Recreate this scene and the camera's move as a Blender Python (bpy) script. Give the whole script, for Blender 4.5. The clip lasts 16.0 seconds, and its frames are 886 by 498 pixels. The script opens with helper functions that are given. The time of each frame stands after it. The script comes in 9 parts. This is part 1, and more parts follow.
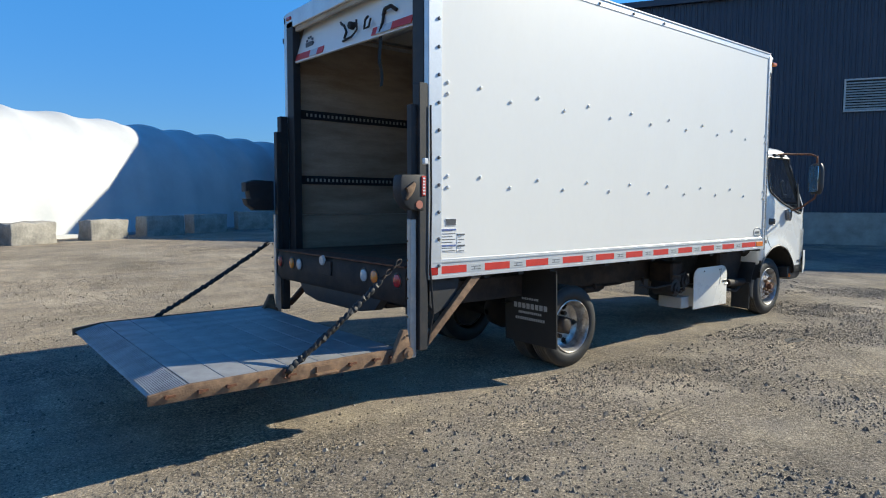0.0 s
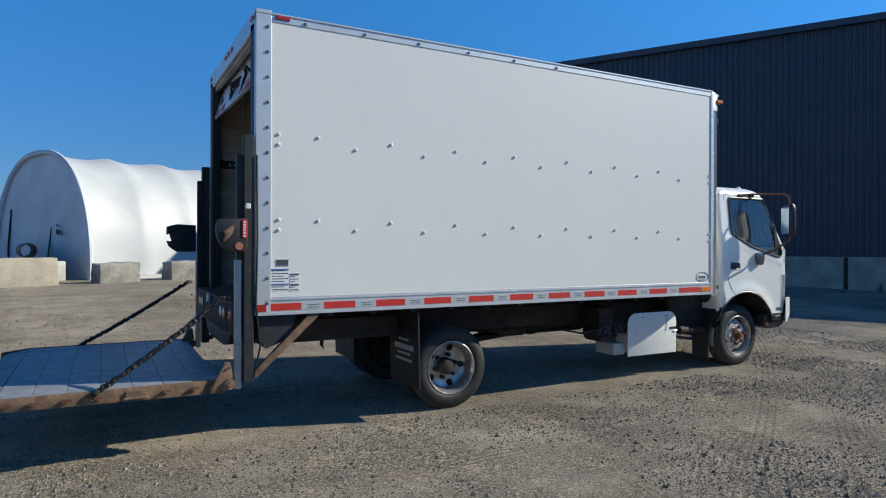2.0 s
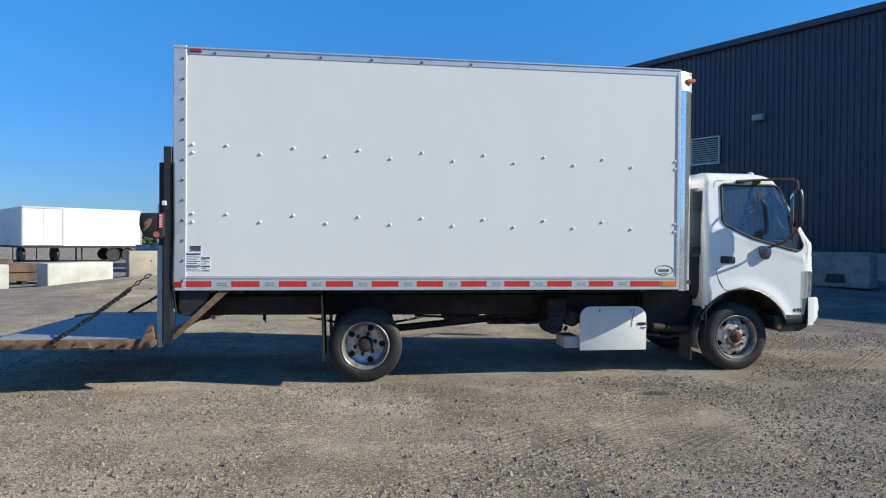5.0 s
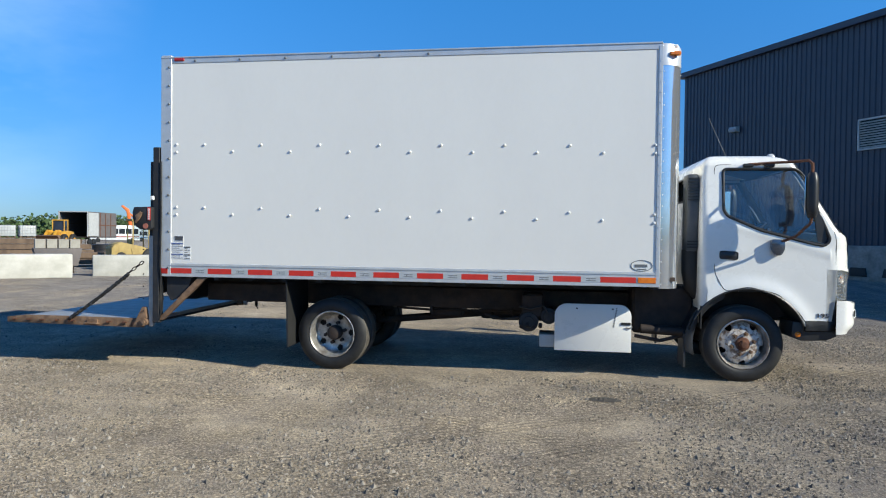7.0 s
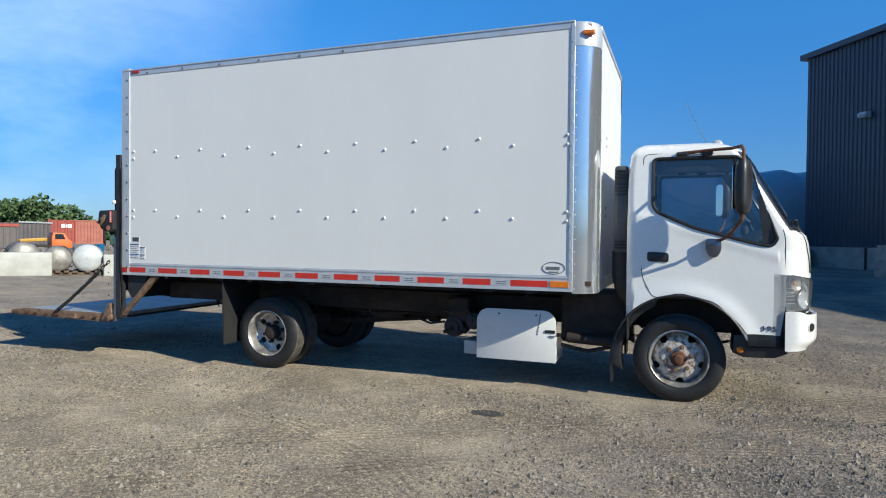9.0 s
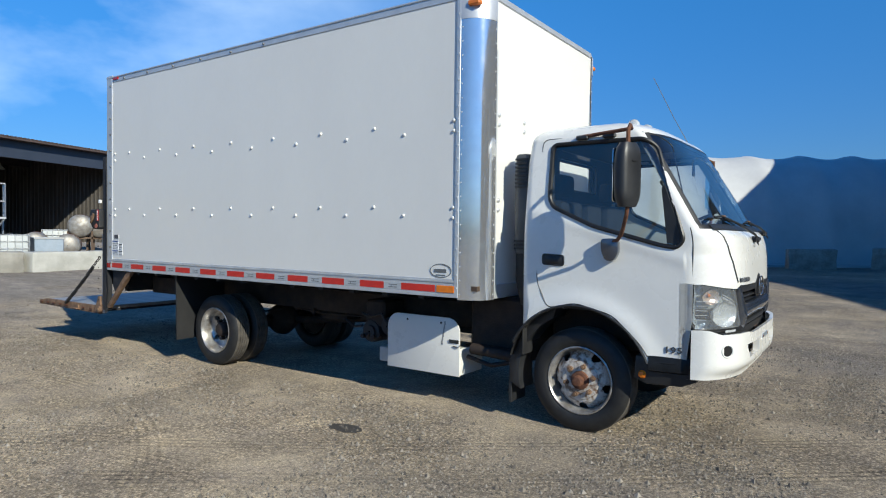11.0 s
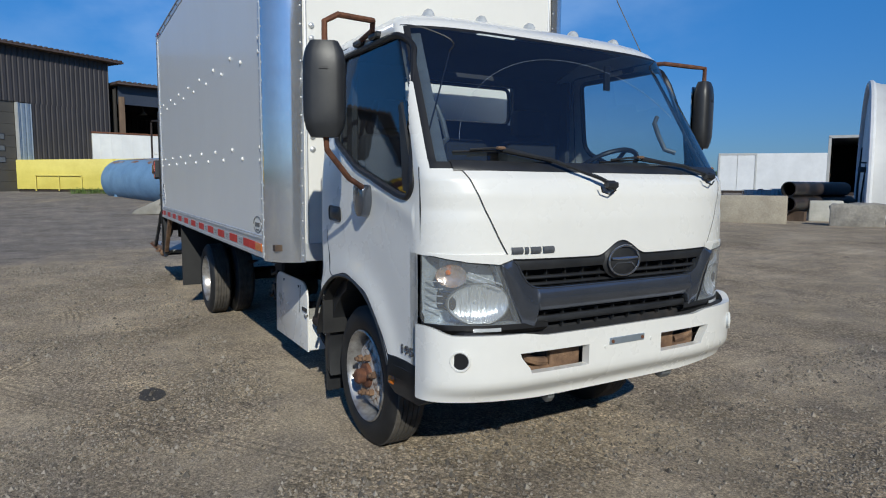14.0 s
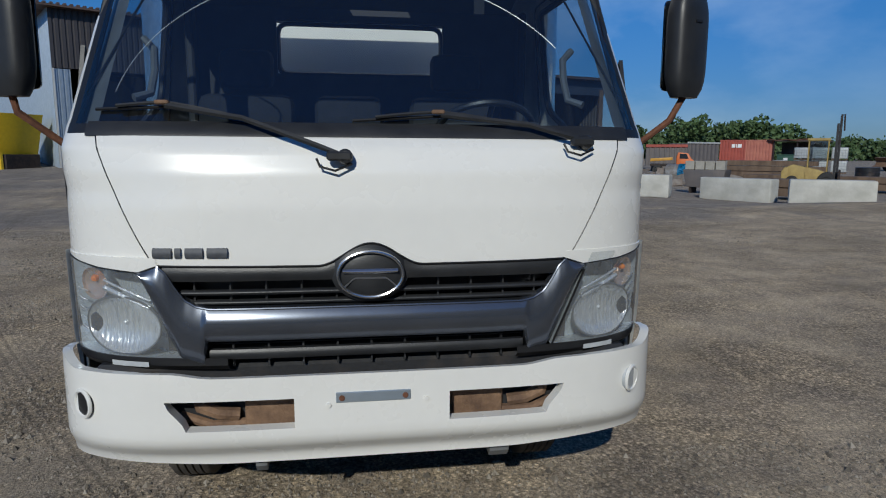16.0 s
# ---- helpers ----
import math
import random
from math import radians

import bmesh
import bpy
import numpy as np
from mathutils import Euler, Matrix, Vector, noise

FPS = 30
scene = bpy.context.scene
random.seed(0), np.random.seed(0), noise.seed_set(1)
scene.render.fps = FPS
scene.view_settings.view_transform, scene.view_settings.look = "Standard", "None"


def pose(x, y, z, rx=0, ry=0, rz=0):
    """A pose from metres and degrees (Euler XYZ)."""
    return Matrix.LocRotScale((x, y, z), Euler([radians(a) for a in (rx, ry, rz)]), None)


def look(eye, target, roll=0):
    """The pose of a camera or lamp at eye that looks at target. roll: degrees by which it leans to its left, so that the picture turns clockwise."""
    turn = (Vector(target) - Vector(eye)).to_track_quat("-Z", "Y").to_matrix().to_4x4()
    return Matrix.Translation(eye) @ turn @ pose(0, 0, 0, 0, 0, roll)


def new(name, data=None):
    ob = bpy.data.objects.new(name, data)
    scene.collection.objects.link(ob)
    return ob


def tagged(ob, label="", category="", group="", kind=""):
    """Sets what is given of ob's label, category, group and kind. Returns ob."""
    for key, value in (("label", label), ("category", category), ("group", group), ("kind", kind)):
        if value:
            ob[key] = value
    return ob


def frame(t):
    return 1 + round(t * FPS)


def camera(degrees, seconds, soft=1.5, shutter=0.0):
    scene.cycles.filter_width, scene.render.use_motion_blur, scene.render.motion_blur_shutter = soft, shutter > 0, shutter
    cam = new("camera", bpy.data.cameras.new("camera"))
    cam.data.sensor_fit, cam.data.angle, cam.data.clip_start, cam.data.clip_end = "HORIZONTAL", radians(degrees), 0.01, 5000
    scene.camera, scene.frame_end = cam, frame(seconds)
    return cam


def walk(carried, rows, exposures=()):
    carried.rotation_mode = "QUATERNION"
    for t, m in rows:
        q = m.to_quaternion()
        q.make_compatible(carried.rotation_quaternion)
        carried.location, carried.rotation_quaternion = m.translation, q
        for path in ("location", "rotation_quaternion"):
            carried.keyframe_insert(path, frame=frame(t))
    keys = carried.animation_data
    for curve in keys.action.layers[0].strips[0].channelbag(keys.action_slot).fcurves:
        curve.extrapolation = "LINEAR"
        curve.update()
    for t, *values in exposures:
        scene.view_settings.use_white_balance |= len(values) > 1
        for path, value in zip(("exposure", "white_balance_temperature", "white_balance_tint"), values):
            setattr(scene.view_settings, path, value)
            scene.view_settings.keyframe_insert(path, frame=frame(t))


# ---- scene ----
cam = camera(70.0, 16.0, soft=1.1)
PATH = [
    (0, (0.062, -0.199, 1.576), (1.312, 1.356, 1.432), 0.1),
    (0.5, (0.464, -0.537, 1.576), (1.662, 1.061, 1.452), 0.2),
    (1, (0.886, -0.952, 1.605), (2.032, 0.684, 1.511), 0.2),
    (1.5, (1.381, -1.261, 1.587), (2.447, 0.43, 1.554), 0.3),
    (2, (1.855, -1.652, 1.566), (2.806, 0.108, 1.559), 0.2),
    (2.5, (2.274, -1.935, 1.551), (3.103, -0.115, 1.541), 0.3),
    (3, (2.695, -2.293, 1.541), (3.417, -0.428, 1.534), 0.3),
    (3.5, (3.163, -2.579, 1.547), (3.774, -0.675, 1.532), 0.4),
    (6, (6.024, -3.288, 1.486), (6.035, -1.288, 1.464), 0.5),
    (6.5, (6.611, -3.251, 1.489), (6.479, -1.256, 1.456), 0.6),
    (7, (7.16, -3.079, 1.476), (6.872, -1.1, 1.44), 0.7),
    (7.5, (7.716, -2.944, 1.463), (7.331, -0.982, 1.428), 0.6),
    (8, (8.248, -2.728, 1.461), (7.76, -0.789, 1.42), 0.7),
    (8.5, (8.799, -2.504, 1.472), (8.198, -0.596, 1.432), 0.6),
    (11, (11.216, -0.703, 1.519), (10.078, 0.941, 1.471), 0.7),
    (11.5, (11.572, -0.167, 1.525), (10.321, 1.392, 1.463), 0.6),
    (12, (11.965, 0.346, 1.506), (10.618, 1.823, 1.43), 0.6),
    (12.5, (12.193, 0.884, 1.51), (10.759, 2.271, 1.367), 0.5),
    (13, (12.41, 1.379, 1.477), (10.891, 2.669, 1.314), 0.7),
    (13.5, (12.535, 1.929, 1.499), (10.904, 3.072, 1.316), 0.6),
    (14, (12.627, 2.482, 1.515), (10.91, 3.487, 1.305), 0.5),
    (14.5, (12.704, 3.054, 1.539), (10.897, 3.882, 1.317), 0.3),
    (15, (12.666, 3.625, 1.567), (10.805, 4.32, 1.332), 0.2),
    (15.5, (12.581, 4.181, 1.565), (10.669, 4.715, 1.322), 0.3),
    (16, (12.382, 4.703, 1.522), (10.425, 5.0, 1.219), 0.3),
]
walk(cam, [(t, look(eye, target, roll)) for t, eye, target, roll in PATH], [(0.0, 1.12, 7150, 1), (0.6, 0.89, 7000, 1), (1.5, 0.65, 6750, 1), (2.2, 0.58, 6700, 1), (3.0, 0.71, 6700, 1), (6.0, 0.88, 6750, 1), (8.5, 0.82, 6700, 1), (11.0, 0.58, 6600, 1), (12.5, 0.42, 6500, 2), (13.5, 0.20, 6400, 3), (16.0, -0.32, 6200, 4)])

# ---- light ----
SUN = Vector((1.66, -0.57, 1.0)).normalized()
sun_data = bpy.data.lights.new("sun", "SUN")
sun_data.energy, sun_data.angle, sun_data.color = 3.55, radians(0.55), (1.0, 0.94, 0.86)
new("sun", sun_data).matrix_basis = look(SUN * 60, (0, 0, 0))

world = bpy.data.worlds.new("sky")
scene.world = world
world.use_nodes = True
wn = world.node_tree
wn.nodes.clear()
w_out = wn.nodes.new("ShaderNodeOutputWorld")
w_bg = wn.nodes.new("ShaderNodeBackground")
w_sky = wn.nodes.new("ShaderNodeTexSky")
w_sky.sky_type, w_sky.sun_disc = "NISHITA", False
w_sky.sun_elevation = math.asin(SUN.z)
w_sky.sun_rotation = math.atan2(SUN.x, SUN.y)
w_sky.altitude, w_sky.air_density, w_sky.dust_density, w_sky.ozone_density = 0.0, 1.0, 0.0, 6.0
w_bg.inputs[1].default_value = 0.165
w_hsv = wn.nodes.new("ShaderNodeHueSaturation")
w_hsv.inputs["Saturation"].default_value = 1.22
# thin high cloud, drifting over one half of the sky
w_co = wn.nodes.new("ShaderNodeTexCoord")
w_map = wn.nodes.new("ShaderNodeMapping")
w_map.inputs["Scale"].default_value = (1.6, 2.4, 5.0)
w_noise = wn.nodes.new("ShaderNodeTexNoise")
w_noise.inputs["Scale"].default_value, w_noise.inputs["Detail"].default_value = 1.3, 6.0
w_noise.inputs["Roughness"].default_value = 0.55
w_ramp = wn.nodes.new("ShaderNodeValToRGB")
w_ramp.color_ramp.elements[0].position, w_ramp.color_ramp.elements[1].position = 0.40, 0.72
w_ramp.color_ramp.elements[1].color = (0.26, 0.26, 0.26, 1)
w_mix = wn.nodes.new("ShaderNodeMixRGB")
w_mix.inputs[2].default_value = (7.0, 7.6, 8.4, 1)
wn.links.new(w_co.outputs["Generated"], w_map.inputs[0])
wn.links.new(w_map.outputs[0], w_noise.inputs["Vector"])
wn.links.new(w_noise.outputs["Fac"], w_ramp.inputs[0])

wn.links.new(w_sky.outputs[0], w_hsv.inputs["Color"])
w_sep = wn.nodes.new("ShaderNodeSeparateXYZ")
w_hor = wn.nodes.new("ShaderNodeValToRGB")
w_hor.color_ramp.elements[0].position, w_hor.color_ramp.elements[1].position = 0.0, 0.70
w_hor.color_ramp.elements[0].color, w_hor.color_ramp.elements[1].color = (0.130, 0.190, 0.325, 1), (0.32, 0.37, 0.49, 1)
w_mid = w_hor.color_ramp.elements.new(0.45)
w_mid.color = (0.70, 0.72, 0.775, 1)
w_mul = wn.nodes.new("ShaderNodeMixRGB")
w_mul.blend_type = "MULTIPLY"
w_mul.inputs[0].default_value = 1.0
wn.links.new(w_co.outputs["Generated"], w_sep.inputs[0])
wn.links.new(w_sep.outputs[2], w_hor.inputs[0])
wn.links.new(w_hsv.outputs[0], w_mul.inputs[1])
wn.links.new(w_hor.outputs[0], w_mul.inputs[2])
w_dot = wn.nodes.new("ShaderNodeVectorMath")
w_dot.operation = "DOT_PRODUCT"
w_dot.inputs[1].default_value = Vector((-0.86, 0.36, 0.36)).normalized()
w_side = wn.nodes.new("ShaderNodeMapRange")
w_side.inputs[1].default_value, w_side.inputs[2].default_value = 0.84, 0.99
w_veil = wn.nodes.new("ShaderNodeMath")
w_veil.operation = "MULTIPLY"
wn.links.new(w_co.outputs["Generated"], w_dot.inputs[0])
wn.links.new(w_dot.outputs["Value"], w_side.inputs[0])
wn.links.new(w_side.outputs[0], w_veil.inputs[0])
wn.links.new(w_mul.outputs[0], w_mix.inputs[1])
wn.links.new(w_ramp.outputs[0], w_veil.inputs[1])
wn.links.new(w_veil.outputs[0], w_mix.inputs[0])
wn.links.new(w_mix.outputs[0], w_bg.inputs[0])
wn.links.new(w_bg.outputs[0], w_out.inputs[0])


# ---- materials ----
def material(name, color, rough=0.5, metal=0.0, color2=None, scale=6.0, amount=0.5, fine=0.0, fine_scale=120.0,
             bump=0.0, bump_scale=80.0, coat=0.0, island=0.0, stretch=(1, 1, 1), spec=0.5, contrast=(0.35, 0.65), alpha=None):
    """A surface with two colours mixed by a broad noise, a fine grain over it, and a little relief."""
    m = bpy.data.materials.new(name)
    m.use_nodes = True
    t = m.node_tree
    b = t.nodes["Principled BSDF"]
    b.inputs["Roughness"].default_value, b.inputs["Metallic"].default_value = rough, metal
    b.inputs["Coat Weight"].default_value, b.inputs["Coat Roughness"].default_value = coat, 0.08
    b.inputs["Specular IOR Level"].default_value = spec
    co = t.nodes.new("ShaderNodeTexCoord")
    mp = t.nodes.new("ShaderNodeMapping")
    mp.inputs["Scale"].default_value = stretch
    t.links.new(co.outputs["Object"], mp.inputs[0])
    base = None
    if color2 is not None:
        n1 = t.nodes.new("ShaderNodeTexNoise")
        n1.inputs["Scale"].default_value, n1.inputs["Detail"].default_value = scale, 5.0
        n1.inputs["Roughness"].default_value = 0.6
        t.links.new(mp.outputs[0], n1.inputs["Vector"])
        r1 = t.nodes.new("ShaderNodeValToRGB")
        r1.color_ramp.elements[0].position, r1.color_ramp.elements[1].position = contrast
        r1.color_ramp.elements[0].color, r1.color_ramp.elements[1].color = (*color, 1), (*color2, 1)
        t.links.new(n1.outputs["Fac"], r1.inputs[0])
        base = r1.outputs[0]
        rr = t.nodes.new("ShaderNodeMapRange")
        rr.inputs["To Min"].default_value, rr.inputs["To Max"].default_value = max(0.02, rough - 0.08), min(1, rough + 0.08)
        t.links.new(n1.outputs["Fac"], rr.inputs[0])
        t.links.new(rr.outputs[0], b.inputs["Roughness"])
    if fine:
        n2 = t.nodes.new("ShaderNodeTexNoise")
        n2.inputs["Scale"].default_value, n2.inputs["Detail"].default_value = fine_scale, 3.0
        t.links.new(mp.outputs[0], n2.inputs["Vector"])
        hv = t.nodes.new("ShaderNodeHueSaturation")
        mr = t.nodes.new("ShaderNodeMapRange")
        mr.inputs["To Min"].default_value, mr.inputs["To Max"].default_value = 1 - fine, 1 + fine
        t.links.new(n2.outputs["Fac"], mr.inputs[0])
        t.links.new(mr.outputs[0], hv.inputs["Value"])
        if base is None:
            hv.inputs["Color"].default_value = (*color, 1)
        else:
            t.links.new(base, hv.inputs["Color"])
        base = hv.outputs[0]
    if island:
        oi = t.nodes.new("ShaderNodeObjectInfo")
        hv2 = t.nodes.new("ShaderNodeHueSaturation")
        mr2 = t.nodes.new("ShaderNodeMapRange")
        mr2.inputs["To Min"].default_value, mr2.inputs["To Max"].default_value = 1 - island, 1 + island
        t.links.new(oi.outputs["Random"], mr2.inputs[0])
        t.links.new(mr2.outputs[0], hv2.inputs["Value"])
        if base is None:
            hv2.inputs["Color"].default_value = (*color, 1)
        else:
            t.links.new(base, hv2.inputs["Color"])
        base = hv2.outputs[0]
    if base is None:
        b.inputs["Base Color"].default_value = (*color, 1)
    else:
        t.links.new(base, b.inputs["Base Color"])
    if bump:
        n3 = t.nodes.new("ShaderNodeTexNoise")
        n3.inputs["Scale"].default_value, n3.inputs["Detail"].default_value = bump_scale, 4.0
        t.links.new(mp.outputs[0], n3.inputs["Vector"])
        bp = t.nodes.new("ShaderNodeBump")
        bp.inputs["Strength"].default_value, bp.inputs["Distance"].default_value = bump, 0.01
        t.links.new(n3.outputs["Fac"], bp.inputs["Height"])
        t.links.new(bp.outputs[0], b.inputs["Normal"])
    return m


def glass(name, tint, gloss=0.02, ior=1.5, haze=0.0):
    """A thin pane: see-through with a tint, and a mirror at low angles; with haze a little white dust scatters light."""
    m = bpy.data.materials.new(name)
    m.use_nodes = True
    t = m.node_tree
    t.nodes.clear()
    o = t.nodes.new("ShaderNodeOutputMaterial")
    mix = t.nodes.new("ShaderNodeMixShader")
    tr = t.nodes.new("ShaderNodeBsdfTransparent")
    gl = t.nodes.new("ShaderNodeBsdfGlossy")
    lw = t.nodes.new("ShaderNodeLayerWeight")
    lw.inputs[0].default_value = 0.5
    p5 = t.nodes.new("ShaderNodeMath")
    p5.operation = "POWER"
    p5.inputs[1].default_value = 4.5
    fr = t.nodes.new("ShaderNodeMapRange")
    f0 = 2 * ((ior - 1) / (ior + 1)) ** 2
    fr.inputs["To Min"].default_value, fr.inputs["To Max"].default_value = f0, 0.95
    t.links.new(lw.outputs["Facing"], p5.inputs[0])
    t.links.new(p5.outputs[0], fr.inputs[0])
    tr.inputs[0].default_value = (*tint, 1)
    gl.inputs["Roughness"].default_value = gloss
    t.links.new(fr.outputs[0], mix.inputs[0])
    t.links.new(tr.outputs[0], mix.inputs[1])
    t.links.new(gl.outputs[0], mix.inputs[2])
    if haze:
        mx2 = t.nodes.new("ShaderNodeMixShader")
        df = t.nodes.new("ShaderNodeBsdfDiffuse")
        df.inputs[0].default_value = (0.75, 0.77, 0.78, 1)
        mx2.inputs[0].default_value = haze
        t.links.new(mix.outputs[0], mx2.inputs[1])
        t.links.new(df.outputs[0], mx2.inputs[2])
        t.links.new(mx2.outputs[0], o.inputs[0])
    else:
        t.links.new(mix.outputs[0], o.inputs[0])
    return m


M_PAINT = material("white_cab_paint", (0.80, 0.792, 0.748), 0.28, 0, (0.77, 0.763, 0.725), 3, coat=0.5, fine=0.02, fine_scale=25)
M_FRP = material("white_panel_gelcoat", (0.80, 0.785, 0.735), 0.38, 0, (0.77, 0.755, 0.71), 1.1, coat=0.15, fine=0.015, fine_scale=30, bump=0.05, bump_scale=2.5, stretch=(1, 1, 0.5))
M_ALU = material("brushed_aluminium", (0.66, 0.67, 0.67), 0.38, 0.45, (0.56, 0.57, 0.58), 5, fine=0.06, fine_scale=60, bump=0.05)
M_ALU_D = material("dull_aluminium_deck", (0.38, 0.38, 0.375), 0.55, 0.35, (0.25, 0.25, 0.245), 4, fine=0.10, fine_scale=70, bump=0.10, bump_scale=60, island=0.06)
M_CHROME = material("polished_steel", (0.82, 0.83, 0.83), 0.12, 0.84, (0.74, 0.75, 0.76), 7, bump=0.03, bump_scale=5)
M_CHROME_W = material("worn_wheel_steel", (0.58, 0.57, 0.55), 0.36, 0.7, (0.30, 0.27, 0.24), 14, fine=0.1, fine_scale=60)
M_WHEEL = material("painted_wheel_steel", (0.58, 0.53, 0.47), 0.6, 0.0, (0.20, 0.125, 0.08), 22, fine=0.3, fine_scale=55, bump=0.25, contrast=(0.47, 0.62))
M_RUST = material("rusty_steel", (0.20, 0.085, 0.045), 0.85, 0.2, (0.10, 0.045, 0.03), 18, fine=0.25, fine_scale=90, bump=0.4, bump_scale=90)
M_RUST_L = material("light_rusted_frame_steel", (0.26, 0.16, 0.095), 0.8, 0.1, (0.13, 0.078, 0.05), 14, fine=0.2, bump=0.3)
M_RUST_D = material("dark_oily_frame_steel", (0.045, 0.029, 0.022), 0.75, 0.1, (0.017, 0.014, 0.013), 6, fine=0.2, bump=0.3)
M_BLACK = material("black_plastic", (0.018, 0.019, 0.021), 0.42, 0, (0.028, 0.029, 0.031), 8, fine=0.1, bump=0.08, bump_scale=200)
M_BLACKST = material("black_painted_steel", (0.018, 0.019, 0.022), 0.62, 0.0, (0.05, 0.04, 0.035), 9, fine=0.2, bump=0.15, contrast=(0.5, 0.8))
M_RUBBER = material("tyre_rubber", (0.011, 0.011, 0.0115), 0.6, 0, (0.024, 0.023, 0.022), 9, fine=0.15, bump=0.12)
M_TREAD = material("dusty_tyre_tread", (0.060, 0.054, 0.048), 0.9, 0, (0.11, 0.098, 0.082), 10, fine=0.2, bump=0.2)
M_SEAL = material("window_rubber", (0.012, 0.012, 0.013), 0.45, fine=0.05)
M_GREY = material("grey_garnish_paint", (0.135, 0.15, 0.18), 0.24, 0.7, (0.11, 0.123, 0.15), 5, coat=1.0, fine=0.12, fine_scale=160)
M_GLASS = glass("tinted_windscreen_glass", (0.76, 0.84, 0.88), 0.02, 1.75, 0.006)
M_GLASS_S = glass("tinted_side_glass", (0.76, 0.82, 0.84), 0.02, 1.65, 0.008)
M_LENS = glass("hazy_headlamp_lens", (0.92, 0.94, 0.95), 0.06, 1.6, 0.10)
M_REFL = material("lamp_reflector", (0.80, 0.82, 0.82), 0.26, 0.5, (0.60, 0.62, 0.63), 34, bump=0.6, bump_scale=34, stretch=(1, 2.4, 0.35))
M_DUCT = material("faded_grey_plastic", (0.055, 0.060, 0.066), 0.5, 0, (0.085, 0.09, 0.095), 5, fine=0.1, bump=0.08, bump_scale=90)
M_HOUSING = material("lamp_housing_grey", (0.20, 0.21, 0.215), 0.35, 0.3, (0.15, 0.155, 0.16), 12)
M_LAMPIN = material("silvered_lamp_inside", (0.60, 0.66, 0.70), 0.28, 0.4, (0.42, 0.47, 0.51), 20, bump=0.3, bump_scale=30)
M_AMBER = material("amber_lens", (0.80, 0.22, 0.02), 0.25, 0, (0.70, 0.17, 0.015), 30, coat=0.4)
M_DCHROME = material("smoked_chrome", (0.50, 0.51, 0.53), 0.18, 0.9, (0.40, 0.41, 0.43), 12)
M_SIGNAL = material("pale_amber_reflector", (0.58, 0.42, 0.33), 0.26, 0.5, (0.55, 0.50, 0.46), 18, bump=0.4, bump_scale=40)
M_RED = material("red_lens", (0.42, 0.018, 0.015), 0.25, 0, (0.36, 0.015, 0.012), 30, coat=0.4)
M_CLEARLENS = material("clear_lamp_lens", (0.50, 0.52, 0.53), 0.2, 0, (0.40, 0.42, 0.43), 30, coat=0.4)
M_TAPE_R = material("red_reflective_tape", (0.62, 0.035, 0.022), 0.45, 0, (0.52, 0.03, 0.02), 12, fine=0.06, fine_scale=200)
M_TAPE_W = material("silver_reflective_tape", (0.55, 0.57, 0.58), 0.45, 0.2, (0.46, 0.48, 0.49), 12, fine=0.06, fine_scale=200)
M_PLY = material("scuffed_plywood_lining", (0.52, 0.43, 0.33), 0.75, 0, (0.34, 0.265, 0.19), 2.2, fine=0.18, fine_scale=60, bump=0.1, stretch=(0.6, 1, 3))
M_WOODFLOOR = material("worn_dark_wood_floor", (0.11, 0.07, 0.045), 0.75, 0, (0.06, 0.04, 0.028), 5, fine=0.2, bump=0.2, stretch=(0.4, 3, 1))
M_INT = material("dark_cab_trim", (0.035, 0.037, 0.042), 0.7, 0, (0.05, 0.052, 0.058), 8, fine=0.1, bump=0.1)
M_SEAT = material("dark_seat_fabric", (0.018, 0.020, 0.025), 0.9, 0, (0.028, 0.030, 0.035), 20, fine=0.15, bump=0.2)
M_MIRROR = material("mirror_glass", (0.85, 0.86, 0.87), 0.03, 1.0, (0.82, 0.83, 0.84), 3)
M_STICK = material("white_sticker", (0.78, 0.78, 0.77), 0.5, 0, (0.72, 0.72, 0.71), 20)
M_INK = material("dark_print", (0.06, 0.065, 0.075), 0.6, 0, (0.09, 0.095, 0.105), 50)
M_INKB = material("blue_print", (0.08, 0.12, 0.30), 0.6, 0, (0.10, 0.15, 0.34), 50)
M_FLAP = material("black_rubber_flap", (0.014, 0.014, 0.015), 0.6, 0, (0.022, 0.022, 0.022), 6, fine=0.1, bump=0.1)
M_TAN = material("scuffed_tan_concrete", (0.41, 0.365, 0.285), 0.9, 0, (0.33, 0.29, 0.225), 2.2, fine=0.32, fine_scale=26, bump=0.6, bump_scale=20)
M_CONC = material("weathered_concrete", (0.39, 0.37, 0.32), 0.9, 0, (0.25, 0.235, 0.20), 1.6, fine=0.16, fine_scale=45, bump=0.5, bump_scale=22, island=0.06)
M_CONC_W = material("pale_cast_concrete", (0.54, 0.53, 0.48), 0.88, 0, (0.41, 0.40, 0.355), 1.8, fine=0.12, fine_scale=45, bump=0.4, bump_scale=25, island=0.05)
M_ROCK = material("rough_broken_concrete", (0.36, 0.335, 0.29), 0.95, 0, (0.22, 0.205, 0.18), 2.5, fine=0.3, fine_scale=14, bump=0.9, bump_scale=9, island=0.08)
M_TARP = material("white_shrink_film", (0.57, 0.575, 0.57), 0.5, 0, (0.49, 0.495, 0.495), 0.6, fine=0.03, fine_scale=6, bump=0.9, bump_scale=1.3, spec=0.4)
M_TARP_E = material("dirty_white_film_end", (0.70, 0.71, 0.72), 0.5, 0, (0.58, 0.59, 0.60), 0.8, fine=0.08, fine_scale=8, bump=0.4, bump_scale=2.0)
